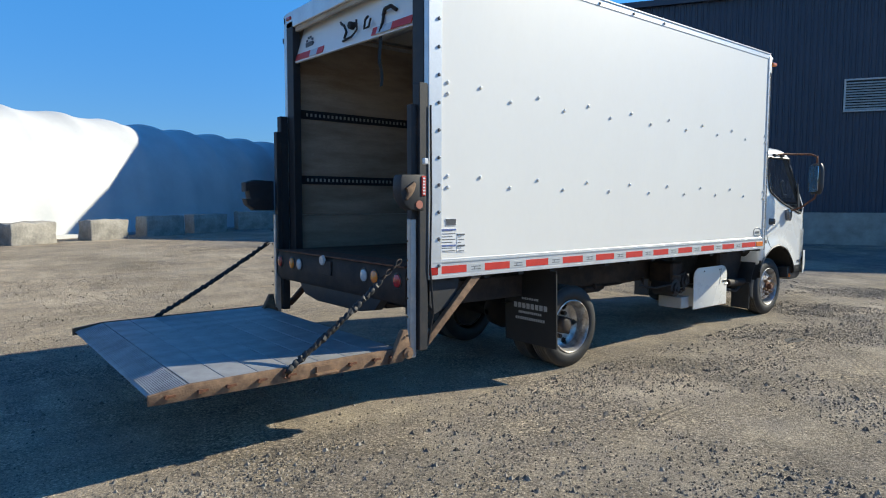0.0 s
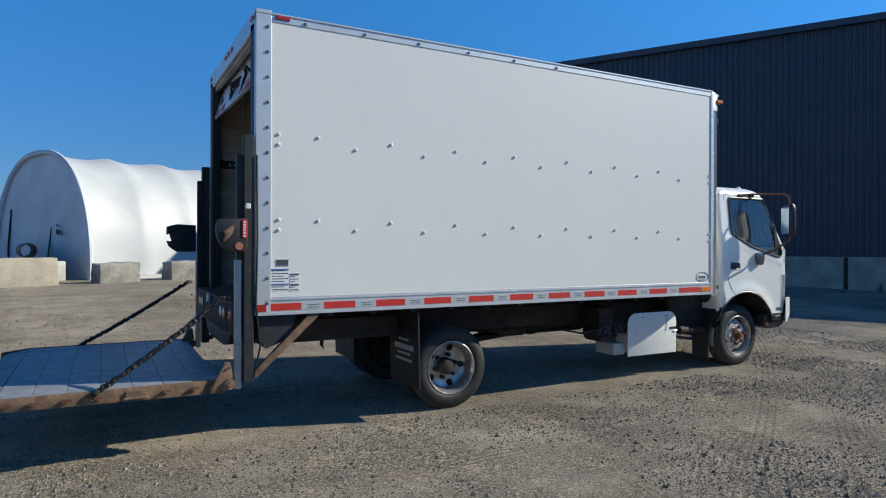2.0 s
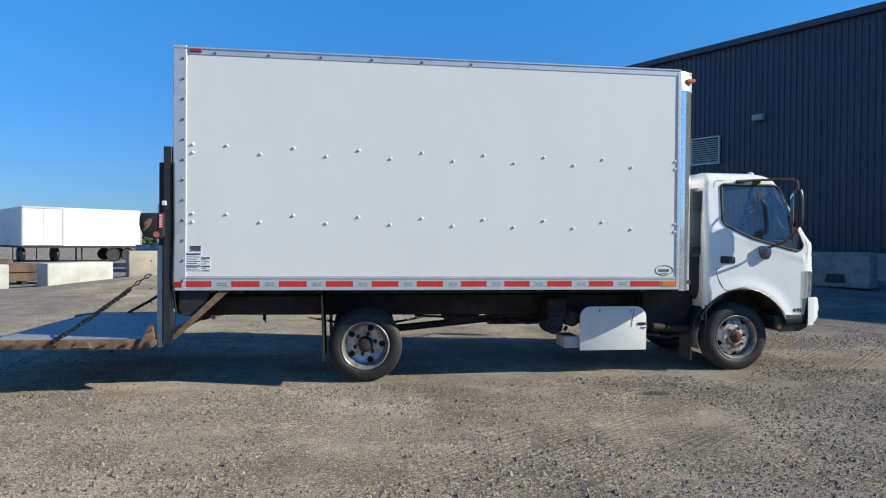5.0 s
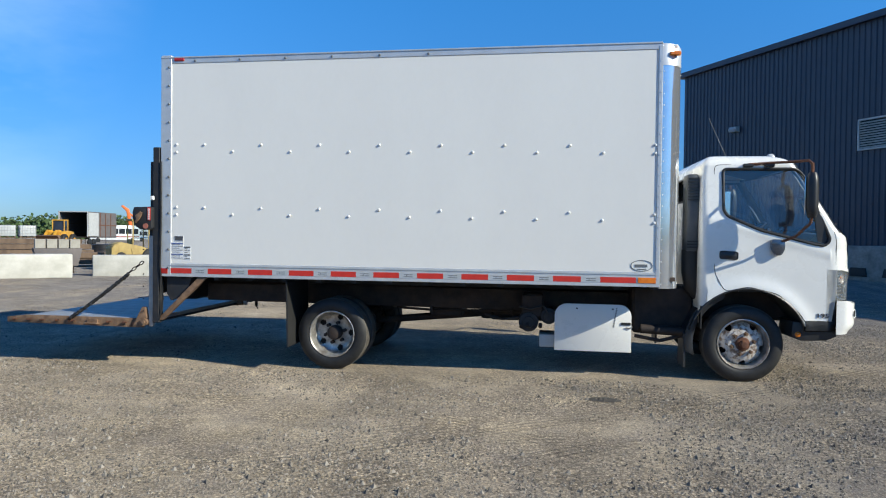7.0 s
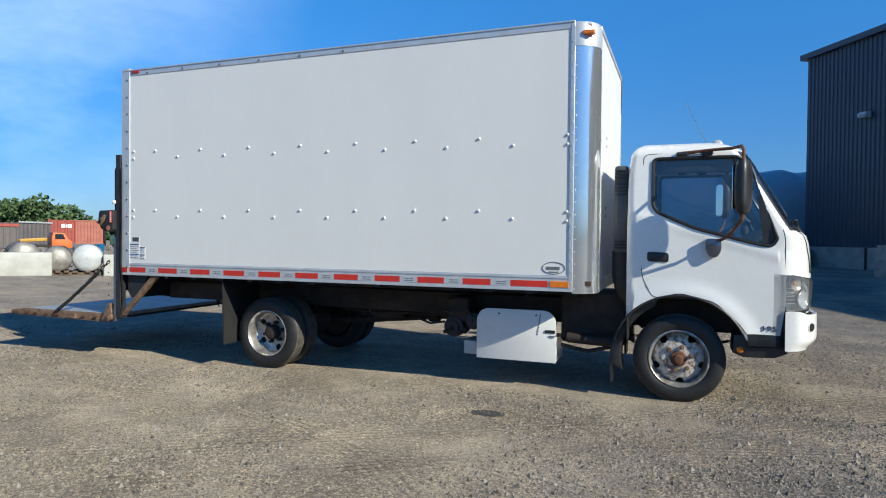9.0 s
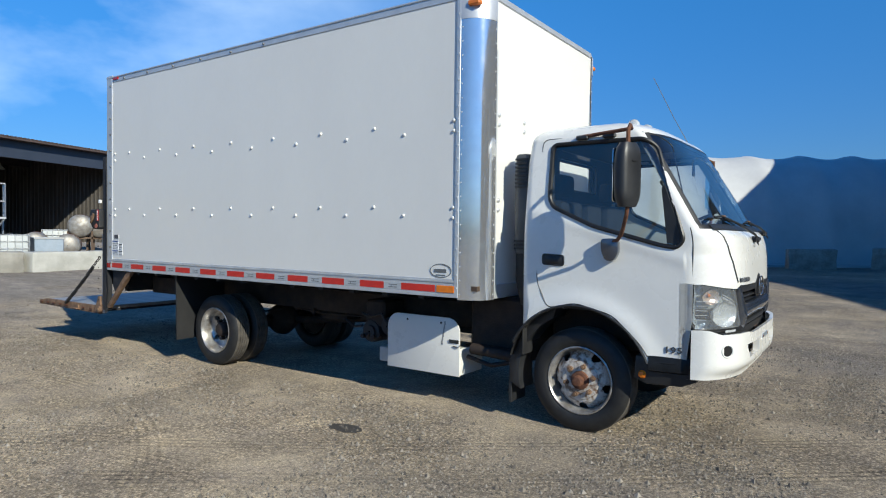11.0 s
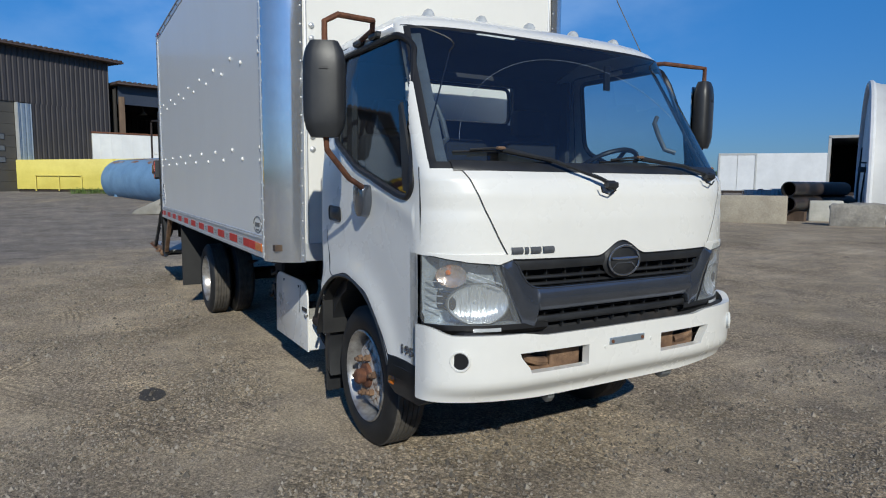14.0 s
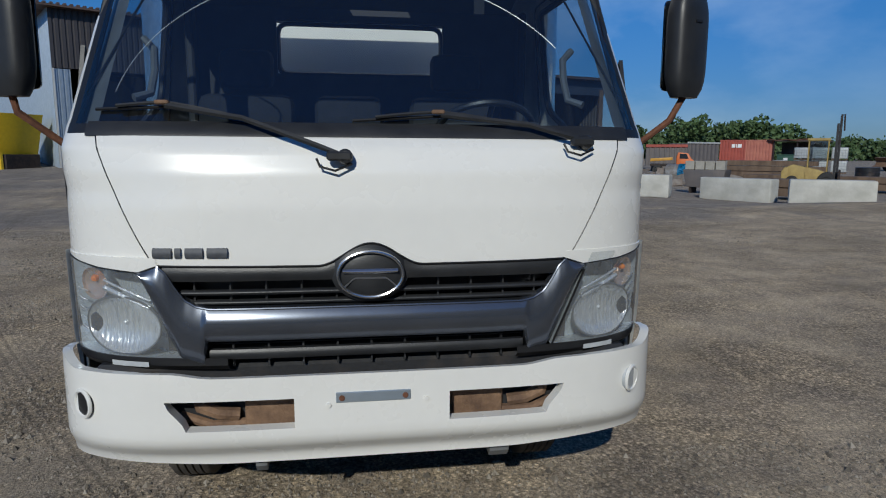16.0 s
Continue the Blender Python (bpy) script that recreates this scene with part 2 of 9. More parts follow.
M_CLAD = material("dark_blue_grey_cladding", (0.037, 0.046, 0.067), 0.42, 0.1, (0.046, 0.056, 0.080), 0.8, fine=0.08, fine_scale=5)
M_CLAD_B = material("dark_brown_grey_cladding", (0.058, 0.052, 0.054), 0.5, 0.1, (0.046, 0.042, 0.044), 0.8, fine=0.08, fine_scale=5)
M_ROOFED = material("weathered_roof_edge_metal", (0.13, 0.09, 0.075), 0.6, 0.3, (0.09, 0.065, 0.055), 3, fine=0.1)
M_GARAGE = material("brown_garage_door_paint", (0.085, 0.078, 0.066), 0.45, 0, (0.070, 0.064, 0.054), 1.2, fine=0.05)
M_ZINC = material("galvanised_sheet", (0.42, 0.48, 0.54), 0.4, 0.6, (0.34, 0.40, 0.46), 4, fine=0.1, fine_scale=30)
M_PALE_MET = material("pale_grey_painted_metal", (0.52, 0.52, 0.50), 0.5, 0.1, (0.44, 0.44, 0.42), 3, fine=0.06)
# near-black: the shade of insides and recesses is put into this colour
M_SHADEIN = material("shaded_inside_black", (0.035, 0.033, 0.031), 0.9, 0, (0.05, 0.046, 0.042), 0.7, fine=0.15, fine_scale=8)
M_OLDCLAD = material("old_rusty_grey_cladding", (0.11, 0.10, 0.09), 0.8, 0.1, (0.07, 0.06, 0.05), 0.9, fine=0.2, fine_scale=6, stretch=(1, 1, 0.3))
M_TIMBER = material("weathered_brown_timber", (0.17, 0.115, 0.075), 0.85, 0, (0.09, 0.06, 0.042), 3, fine=0.2, bump=0.4, stretch=(1, 1, 0.3))
M_YELLOW = material("faded_yellow_paint", (0.70, 0.60, 0.13), 0.55, 0, (0.62, 0.52, 0.10), 1.2, fine=0.06, fine_scale=12)
M_OCHRE = material("dusty_ochre_paint", (0.42, 0.31, 0.10), 0.65, 0, (0.30, 0.21, 0.07), 2.5, fine=0.15)
M_YELLOW_M = material("machine_yellow_paint", (0.62, 0.33, 0.035), 0.5, 0, (0.45, 0.22, 0.03), 2.5, fine=0.1)
M_ORANGE = material("orange_machine_paint", (0.66, 0.16, 0.03), 0.5, 0, (0.52, 0.12, 0.025), 2.5, fine=0.1)
M_BLUE = material("sunbleached_blue_paint", (0.20, 0.36, 0.56), 0.6, 0, (0.15, 0.28, 0.46), 1.2, fine=0.08, fine_scale=10)
M_BLUE_END = material("blue_tank_end_paint", (0.10, 0.25, 0.50), 0.55, 0, (0.08, 0.20, 0.42), 1.6, fine=0.08, fine_scale=10)
M_TANKTOP = material("rust_stained_blue_paint", (0.33, 0.34, 0.36), 0.7, 0, (0.25, 0.145, 0.105), 1.6, fine=0.16, contrast=(0.40, 0.60), stretch=(1, 1, 1.6))
M_REDPAINT = material("faded_red_container_paint", (0.36, 0.07, 0.045), 0.6, 0, (0.28, 0.055, 0.04), 1.4, fine=0.1)
M_PINKRED = material("sunbleached_red_container_paint", (0.42, 0.15, 0.10), 0.65, 0, (0.34, 0.11, 0.08), 1.4, fine=0.1)
M_TRLWHITE = material("white_trailer_skin", (0.74, 0.75, 0.75), 0.45, 0.0, (0.66, 0.67, 0.67), 0.8, fine=0.05, fine_scale=4)
M_DARKBODY = material("dark_brown_box_steel", (0.11, 0.10, 0.10), 0.7, 0, (0.15, 0.13, 0.12), 1.4, fine=0.15)
M_GLASSDK = material("dark_vehicle_glass", (0.02, 0.024, 0.03), 0.08, 0, (0.03, 0.034, 0.04), 2)
M_PIPE = material("black_steel_pipe", (0.022, 0.022, 0.024), 0.4, 0.2, (0.10, 0.07, 0.055), 1.6, fine=0.15, contrast=(0.5, 0.85))
M_IBC = material("white_translucent_plastic", (0.52, 0.54, 0.53), 0.5, 0, (0.42, 0.44, 0.43), 4, fine=0.04)
M_GALV = material("galvanised_cage", (0.45, 0.46, 0.47), 0.45, 0.8, (0.36, 0.37, 0.38), 12, fine=0.1)
M_PROPANE = material("grey_tank_steel", (0.36, 0.35, 0.32), 0.5, 0.4, (0.22, 0.19, 0.16), 5, fine=0.15)
M_LEAF = material("tree_leaves", (0.085, 0.135, 0.045), 0.7, 0, (0.050, 0.090, 0.030), 1.2, fine=0.25, fine_scale=9, island=0.15)
M_BARK = material("tree_bark", (0.10, 0.075, 0.055), 0.9, 0, (0.06, 0.045, 0.035), 5, fine=0.2, bump=0.4)
M_GRASS = material("weeds_and_grass", (0.11, 0.17, 0.035), 0.8, 0, (0.06, 0.10, 0.025), 3, fine=0.3, fine_scale=30)
M_STONE = material("loose_gravel", (0.26, 0.23, 0.19), 0.9, 0, (0.15, 0.135, 0.115), 3.0, fine=0.3, fine_scale=40)
M_SCRAP = material("mixed_scrap_metal", (0.16, 0.12, 0.09), 0.8, 0.3, (0.28, 0.26, 0.24), 2.0, fine=0.3, fine_scale=9)
M_PLASTIC_Y = material("bright_yellow_plastic", (0.85, 0.55, 0.02), 0.4, 0, (0.78, 0.50, 0.02), 6)
M_PLASTIC_B = material("blue_drum_plastic", (0.04, 0.17, 0.50), 0.4, 0, (0.035, 0.14, 0.42), 6)


def ground_material():
    """Packed gravel and worn asphalt: two earths in broad patches, swept tyre tracks, pebbles and dust."""
    m = bpy.data.materials.new("packed_gravel_ground")
    m.use_nodes = True
    t = m.node_tree
    b = t.nodes["Principled BSDF"]
    b.inputs["Roughness"].default_value = 0.93
    b.inputs["Specular IOR Level"].default_value = 0.25
    co = t.nodes.new("ShaderNodeTexCoord")

    def noise_of(scale, detail=4.0, rough=0.6, stretch=None, dist=0.0):
        n = t.nodes.new("ShaderNodeTexNoise")
        n.inputs["Scale"].default_value, n.inputs["Detail"].default_value = scale, detail
        n.inputs["Roughness"].default_value, n.inputs["Distortion"].default_value = rough, dist
        src = co.outputs["Object"]
        if stretch:
            mp = t.nodes.new("ShaderNodeMapping")
            mp.inputs["Scale"].default_value, mp.inputs["Rotation"].default_value = stretch[:3], (0, 0, stretch[3])
            t.links.new(src, mp.inputs[0])
            src = mp.outputs[0]
        t.links.new(src, n.inputs["Vector"])
        return n.outputs["Fac"]

    def ramp(fac, a, b_, ca, cb):
        r = t.nodes.new("ShaderNodeValToRGB")
        r.color_ramp.elements[0].position, r.color_ramp.elements[1].position = a, b_
        r.color_ramp.elements[0].color, r.color_ramp.elements[1].color = (*ca, 1), (*cb, 1)
        t.links.new(fac, r.inputs[0])
        return r.outputs[0]

    def mix(kind, fac, c1, c2):
        x = t.nodes.new("ShaderNodeMixRGB")
        x.blend_type = kind
        if isinstance(fac, float):
            x.inputs[0].default_value = fac
        else:
            t.links.new(fac, x.inputs[0])
        t.links.new(c1, x.inputs[1])
        t.links.new(c2, x.inputs[2])
        return x.outputs[0]

    b.inputs["Diffuse Roughness"].default_value = 0.35
    earth = ramp(noise_of(0.5, 6, 0.62, None, 0.4), 0.34, 0.64, (0.310, 0.264, 0.199), (0.490, 0.420, 0.322))
    asph = ramp(noise_of(1.7, 6, 0.65), 0.3, 0.7, (0.212, 0.194, 0.176), (0.330, 0.302, 0.270))
    # gravel in the east, worn asphalt in the west, with a ragged edge between
    sx = t.nodes.new("ShaderNodeSeparateXYZ")
    t.links.new(co.outputs["Object"], sx.inputs[0])
    lean = t.nodes.new("ShaderNodeMapRange")
    lean.inputs[1].default_value, lean.inputs[2].default_value = 6.0, 13.5
    lean.inputs[3].default_value, lean.inputs[4].default_value = -0.15, 0.06
    t.links.new(sx.outputs[0], lean.inputs[0])
    pn = t.nodes.new("ShaderNodeMath")
    pn.operation = "ADD"
    t.links.new(noise_of(0.17, 7, 0.62, None, 0.8), pn.inputs[0])
    west = t.nodes.new("ShaderNodeMapRange")
    west.inputs[1].default_value, west.inputs[2].default_value = 2.0, -4.0
    west.inputs[3].default_value, west.inputs[4].default_value = 0.0, 0.28
    t.links.new(sx.outputs[0], west.inputs[0])
    both = t.nodes.new("ShaderNodeMath")
    both.operation = "ADD"
    t.links.new(lean.outputs[0], both.inputs[0])
    t.links.new(west.outputs[0], both.inputs[1])
    t.links.new(both.outputs[0], pn.inputs[1])
    patch = ramp(pn.outputs[0], 0.45, 0.60, (0, 0, 0), (1, 1, 1))
    col = mix("MIX", patch, earth, asph)
    swept = ramp(noise_of(0.9, 6, 0.62, (0.25, 2.6, 1, 0.30)), 0.36, 0.66, (0.76, 0.77, 0.79), (1.14, 1.12, 1.09))
    col = mix("MULTIPLY", 0.5, col, swept)
    track = ramp(noise_of(1.1, 3, 0.5, (3.4, 0.14, 1, -0.5)), 0.44, 0.58, (0.90, 0.90, 0.91), (1.06, 1.05, 1.04))
    where = ramp(noise_of(0.22, 3, 0.5, None, 0.2), 0.46, 0.60, (0, 0, 0), (1, 1, 1))
    col = mix("MULTIPLY", where, col, track)
    mottle = ramp(noise_of(2.2, 6, 0.72, None, 0.3), 0.34, 0.66, (0.80, 0.80, 0.84), (1.20, 1.18, 1.12))
    col = mix("MULTIPLY", 0.9, col, mottle)
    grit = ramp(noise_of(62, 4, 0.8), 0.36, 0.66, (0.40, 0.40, 0.41), (1.60, 1.58, 1.55))
    col = mix("MULTIPLY", 0.75, col, grit)

    def pebbles(scale, keep):
        """Cells of packed stones: their tone, with shade painted between them, and their height, where keep lets them
        lie loose.
        """
        v = t.nodes.new("ShaderNodeTexVoronoi")
        v.inputs["Scale"].default_value = scale
        t.links.new(co.outputs["Object"], v.inputs["Vector"])
        sep = t.nodes.new("ShaderNodeSeparateColor")
        t.links.new(v.outputs["Color"], sep.inputs[0])
        tone = ramp(sep.outputs[0], 0.05, 0.95, (0.62, 0.62, 0.63), (1.34, 1.32, 1.29))
        # shade between the stones, put into the colour
        gap_shade = ramp(v.outputs["Distance"], 0.30, 0.62, (1.08, 1.08, 1.08), (0.60, 0.59, 0.58))
        rise = ramp(v.outputs["Distance"], 0.05, 0.60, (1, 1, 1), (0, 0, 0))
        high = ramp(sep.outputs[1], 0.35, 0.95, (0, 0, 0), (1, 1, 1))
        return mix("MULTIPLY", 1.0, tone, gap_shade), mix("MULTIPLY", 1.0, mix("MULTIPLY", 1.0, rise, high), keep)

    loose = ramp(noise_of(0.85, 5, 0.62, None, 0.4), 0.38, 0.60, (0.22, 0.22, 0.22), (1, 1, 1))
    tone_a, rise_a = pebbles(46.0, loose)
    tone_b, rise_b = pebbles(105.0, loose)
    col = mix("MULTIPLY", loose, col, tone_a)
    col = mix("MULTIPLY", 0.45, col, tone_b)
    # curved tyre tracks pressed into the grit
    for cx_, cy_, rad, wide, deep in ((7.9, -1.6, 3.72, 0.30, 0.0), (7.9, -1.6, 3.30, 0.26, 0.0), (4.6, -2.2, 4.62, 0.24, 0.0), (11.8, -4.0, 6.9, 0.26, 0.0),
                                      (-14.25, 35.8, 40.0, 0.21, 0.55), (-14.25, 35.8, 40.62, 0.20, 0.30)):
        off = t.nodes.new("ShaderNodeVectorMath")
        off.operation = "SUBTRACT"
        off.inputs[1].default_value = (cx_, cy_, 0)
        t.links.new(co.outputs["Object"], off.inputs[0])
        ln = t.nodes.new("ShaderNodeVectorMath")
        ln.operation = "LENGTH"
        t.links.new(off.outputs[0], ln.inputs[0])
        away = t.nodes.new("ShaderNodeMath")
        away.operation = "SUBTRACT"
        away.inputs[1].default_value = rad
        t.links.new(ln.outputs["Value"], away.inputs[0])
        ribs = t.nodes.new("ShaderNodeMath")
        ribs.operation = "MULTIPLY"
        ribs.inputs[1].default_value = 95.0
        t.links.new(away.outputs[0], ribs.inputs[0])
        wave = t.nodes.new("ShaderNodeMath")
        wave.operation = "SINE"
        t.links.new(ribs.outputs[0], wave.inputs[0])
        near = t.nodes.new("ShaderNodeMath")
        near.operation = "ABSOLUTE"
        t.links.new(away.outputs[0], near.inputs[0])
        band = ramp(near.outputs[0], wide / 2 - 0.02, wide / 2 + 0.02, (1, 1, 1), (0, 0, 0))
        worn = mix("MULTIPLY", 1.0, band, ramp(noise_of(0.55, 4, 0.6, None, 0.3), 0.46, 0.60, (deep, deep, deep), (0.78, 0.78, 0.78)))
        col = mix("MULTIPLY", worn, col, ramp(wave.outputs[0], 0.0, 0.8, (1.12, 1.11, 1.08), (0.60, 0.60, 0.61)))
    specks = ramp(noise_of(34, 2, 0.5), 0.64, 0.70, (0, 0, 0), (1, 1, 1))
    pale = ramp(noise_of(9, 2), 0.4, 0.6, (0.10, 0.092, 0.083), (0.31, 0.283, 0.245))
    thin = mix("MULTIPLY", 1.0, specks, ramp(noise_of(0.9, 4), 0.40, 0.62, (0.1, 0.1, 0.1), (0.7, 0.7, 0.7)))
    col = mix("MIX", thin, col, pale)
    t.links.new(col, b.inputs["Base Color"])

    def weigh(fac, k, plus=None):
        x = t.nodes.new("ShaderNodeMath")
        x.operation = "MULTIPLY_ADD"
        t.links.new(fac, x.inputs[0])
        x.inputs[1].default_value = k
        x.inputs[2].default_value = 0.0
        if plus is not None:
            t.links.new(plus, x.inputs[2])
        return x.outputs[0]

    high = weigh(noise_of(11, 5, 0.7), 1.2, weigh(noise_of(85, 5, 0.75), 0.45, weigh(rise_a, 0.40, weigh(rise_b, 0.15))))
    bp = t.nodes.new("ShaderNodeBump")
    bp.inputs["Strength"].default_value, bp.inputs["Distance"].default_value = 0.75, 0.024
    t.links.new(high, bp.inputs["Height"])
    t.links.new(bp.outputs[0], b.inputs["Normal"])
    return m


M_GROUND = ground_material()


def stone_material():
    """Small stones, each of its own grey or brown."""
    m = bpy.data.materials.new("loose_gravel_stones")
    m.use_nodes = True
    t = m.node_tree
    b = t.nodes["Principled BSDF"]
    b.inputs["Roughness"].default_value = 0.92
    g = t.nodes.new("ShaderNodeNewGeometry")
    r = t.nodes.new("ShaderNodeValToRGB")
    r.color_ramp.elements[0].color, r.color_ramp.elements[1].color = (0.075, 0.066, 0.056, 1), (0.32, 0.287, 0.24, 1)
    e = r.color_ramp.elements.new(0.6)
    e.color = (0.20, 0.172, 0.136, 1)
    t.links.new(g.outputs["Random Per Island"], r.inputs[0])
    t.links.new(r.outputs[0], b.inputs["Base Color"])
    return m


M_STONES = stone_material()

# ---- building helpers ----
OFFSET = {}


def thing(name, label, category, at=(0, 0, 0), turn=0.0, world_coords=False, group="", kind=""):
    """An Empty at a thing's base. With world_coords its parts are drawn in world places."""
    ob = new(name)
    ob.empty_display_size = 0.2
    ob.matrix_basis = pose(*at, 0, 0, turn)
    OFFSET[ob.name] = Vector(at) if world_coords else Vector((0, 0, 0))
    return tagged(ob, label, category, group, kind)


def mesh_from(name, bm, mat, sharp=35.0):
    me = bpy.data.meshes.new(name)
    bm.normal_update()
    bm.to_mesh(me)
    bm.free()
    me.materials.append(mat)
    me.polygons.foreach_set("use_smooth", [True] * len(me.polygons))
    me.set_sharp_from_angle(angle=radians(sharp))
    return me


def root_of(ob):
    while ob.parent:
        ob = ob.parent
    return ob


def part(name, bm, mat, parent, label="", sharp=35.0):
    """Links a bmesh as one mesh object under a thing or a part."""
    off = OFFSET.get(root_of(parent).name, Vector((0, 0, 0)))
    if off.length:
        bmesh.ops.translate(bm, verts=bm.verts, vec=-off)
    ob = new(name, mesh_from(name, bm, mat, sharp))
    ob.parent = parent
    return tagged(ob, label)


def shared(name, me, parent, m, label=""):
    """One more object on a mesh that others share, at pose m in the thing's own space."""
    ob = new(name, me)
    ob.parent = parent
    off = OFFSET.get(root_of(parent).name, Vector((0, 0, 0)))
    ob.matrix_basis = Matrix.Translation(-off) @ m
    return tagged(ob, label)


def lone(name, bm, mat, label, category, kind="", group="", at=None, turn=0.0, sharp=35.0):
    """A top-level thing that is one mesh."""
    ob = new(name, mesh_from(name, bm, mat, sharp))
    if at is not None:
        ob.matrix_basis = pose(*at, 0, 0, turn)
    return tagged(ob, label, category, group, kind)


def B():
    return bmesh.new()


def box(bm, x0, x1, y0, y1, z0, z1, bev=0.0, seg=1):
    r = bmesh.ops.create_cube(bm, size=1.0)
    vs = r["verts"]
    for v in vs:
        v.co = Vector(((x0 + x1) / 2 + v.co.x * (x1 - x0), (y0 + y1) / 2 + v.co.y * (y1 - y0), (z0 + z1) / 2 + v.co.z * (z1 - z0)))
    if bev:
        es = list({e for v in vs for e in v.link_edges})
        bmesh.ops.bevel(bm, geom=es, offset=bev, segments=seg, profile=0.5, affect="EDGES")
    return bm


def cyl(bm, p0, p1, r, seg=16, r2=None, cap=True):
    p0, p1 = Vector(p0), Vector(p1)
    d = p1 - p0
    q = d.to_track_quat("Z", "Y").to_matrix().to_4x4()
    bmesh.ops.create_cone(bm, cap_ends=cap, segments=seg, radius1=r, radius2=r if r2 is None else r2, depth=d.length,
                          matrix=Matrix.Translation((p0 + p1) / 2) @ q)
    return bm


def tube(bm, pts, r, seg=8, closed=False):
    """A round bar along a line of points."""
    pts = [Vector(p) for p in pts]
    n = len(pts)
    rings = []
    side = None
    for i, p in enumerate(pts):
        a = pts[(i - 1) % n] if closed or i else p
        c = pts[(i + 1) % n] if closed or i < n - 1 else p
        d = (c - a).normalized()
        if side is None:
            side = d.cross(Vector((0, 0, 1)) if abs(d.z) < 0.9 else Vector((1, 0, 0))).normalized()
        side = (side - d * side.dot(d)).normalized()
        up = d.cross(side)
        rings.append([bm.verts.new(p + r * (math.cos(2 * math.pi * k / seg) * side + math.sin(2 * math.pi * k / seg) * up)) for k in range(seg)])
    last = n if closed else n - 1
    for i in range(last):
        a, b = rings[i], rings[(i + 1) % n]
        for k in range(seg):
            bm.faces.new((a[k], a[(k + 1) % seg], b[(k + 1) % seg], b[k]))
    if not closed:
        bm.faces.new(rings[0][::-1])
        bm.faces.new(rings[-1])
    return bm


def lathe(bm, profile, centre, axis="Y", seg=48, flip=1):
    """A turned shape: profile of (radius, along the axis)."""
    rings = []
    cx, cy, cz = centre
    for r, h in profile:
        ring = []
        for k in range(seg):
            a = 2 * math.pi * k / seg
            c, s = r * math.cos(a), r * math.sin(a)
            ring.append(bm.verts.new((cx + c, cy + h * flip, cz + s) if axis == "Y" else (cx + h * flip, cy + c, cz + s) if axis == "X" else (cx + c, cy + s, cz + h * flip)))
        rings.append(ring)
    for a, b in zip(rings, rings[1:]):
        for k in range(seg):
            bm.faces.new((a[k], a[(k + 1) % seg], b[(k + 1) % seg], b[k]))
    return bm


def prism(bm, pts, axis, a0, a1, bev=0.0):
    """A flat outline pushed along an axis: pts are the two other coordinates in order."""
    def at(p, a):
        return (a, *p) if axis == "x" else (p[0], a, p[1]) if axis == "y" else (*p, a)
    lo = [bm.verts.new(at(p, a0)) for p in pts]
    hi = [bm.verts.new(at(p, a1)) for p in pts]
    n = len(pts)
    fs = [bm.faces.new(lo[::-1]), bm.faces.new(hi)]
    fs += [bm.faces.new((lo[i], lo[(i + 1) % n], hi[(i + 1) % n], hi[i])) for i in range(n)]
    bmesh.ops.recalc_face_normals(bm, faces=fs)
    if bev:
        es = list({e for f in fs[:2] for e in f.edges})
        bmesh.ops.bevel(bm, geom=es, offset=bev, segments=2, profile=0.5, affect="EDGES")
    return bm


def grid(bm, rows, close_u=False):
    """Faces over rows of points."""
    vs = [[bm.verts.new(p) for p in row] for row in rows]
    for a, b in zip(vs, vs[1:]):
        n = len(a)
        for k in range(n if close_u else n - 1):
            bm.faces.new((a[k], a[(k + 1) % n], b[(k + 1) % n], b[k]))
    return bm


def wall_sheet(bm, p0, p1, z0, z1, pitch=0.3, depth=0.035, thick=0.0):
    """Ribbed cladding from p0 to p1 with its ribs standing out to the right of the way."""
    p0, p1 = Vector((*p0, 0)), Vector((*p1, 0))
    d = (p1 - p0)
    n = max(1, int(d.length / pitch))
    d /= n
    out = Vector((d.y, -d.x, 0)).normalized()
    lo, hi = [], []
    for i in range(n):
        for f, o in ((0.0, 0), (0.55, 0), (0.68, depth), (0.87, depth), (1.0, 0)):
            if f == 1.0 and i < n - 1:
                continue
            q = p0 + d * (i + f) + out * o
            lo.append(bm.verts.new((q.x, q.y, z0)))
            hi.append(bm.verts.new((q.x, q.y, z1)))
    for a in range(len(lo) - 1):
        bm.faces.new((lo[a], lo[a + 1], hi[a + 1], hi[a]))
    return bm


# ---- ground ----
def smooth(a):
    a = min(1.0, max(0.0, a))
    return a * a * (3 - 2 * a)


def zg(x, y):
    """Height of the yard: nearly level, rising towards the long building, a little lower beyond the blocks."""
    z = 0.008 * (min(12.0, max(0.0, x)) - 9.0)
    z += 0.07 * smooth((x - 0.0) / -10.0) if x < 0 else 0.0
    z += 0.34 * smooth((y - 9.0) / 10.0) * smooth((x + 6.5) / 4.5)
    z += 0.036 * min(30.0, max(0.0, -6.0 - x)) * smooth((23.0 - y) / 13.0)
    z -= 0.14 * smooth((-x - 5.0) / 7.0) * smooth((y - 14.0) / 7.0)
    z -= 0.16 * smooth((y - 45.0) / 25.0) * smooth(-x / 10.0)
    return z


def spread(near0, near1, step, far):
    """Grid lines, even over the near stretch and wider outwards."""
    lines = [near0 + step * i for i in range(int((near1 - near0) / step) + 1)]
    s, a, b = step, near0, lines[-1]
    lo, hi = [], []
    while s < far:
        s *= 1.35
        a, b = a - s, b + s
        lo.append(a)
        hi.append(b)
    return lo[::-1] + lines + hi


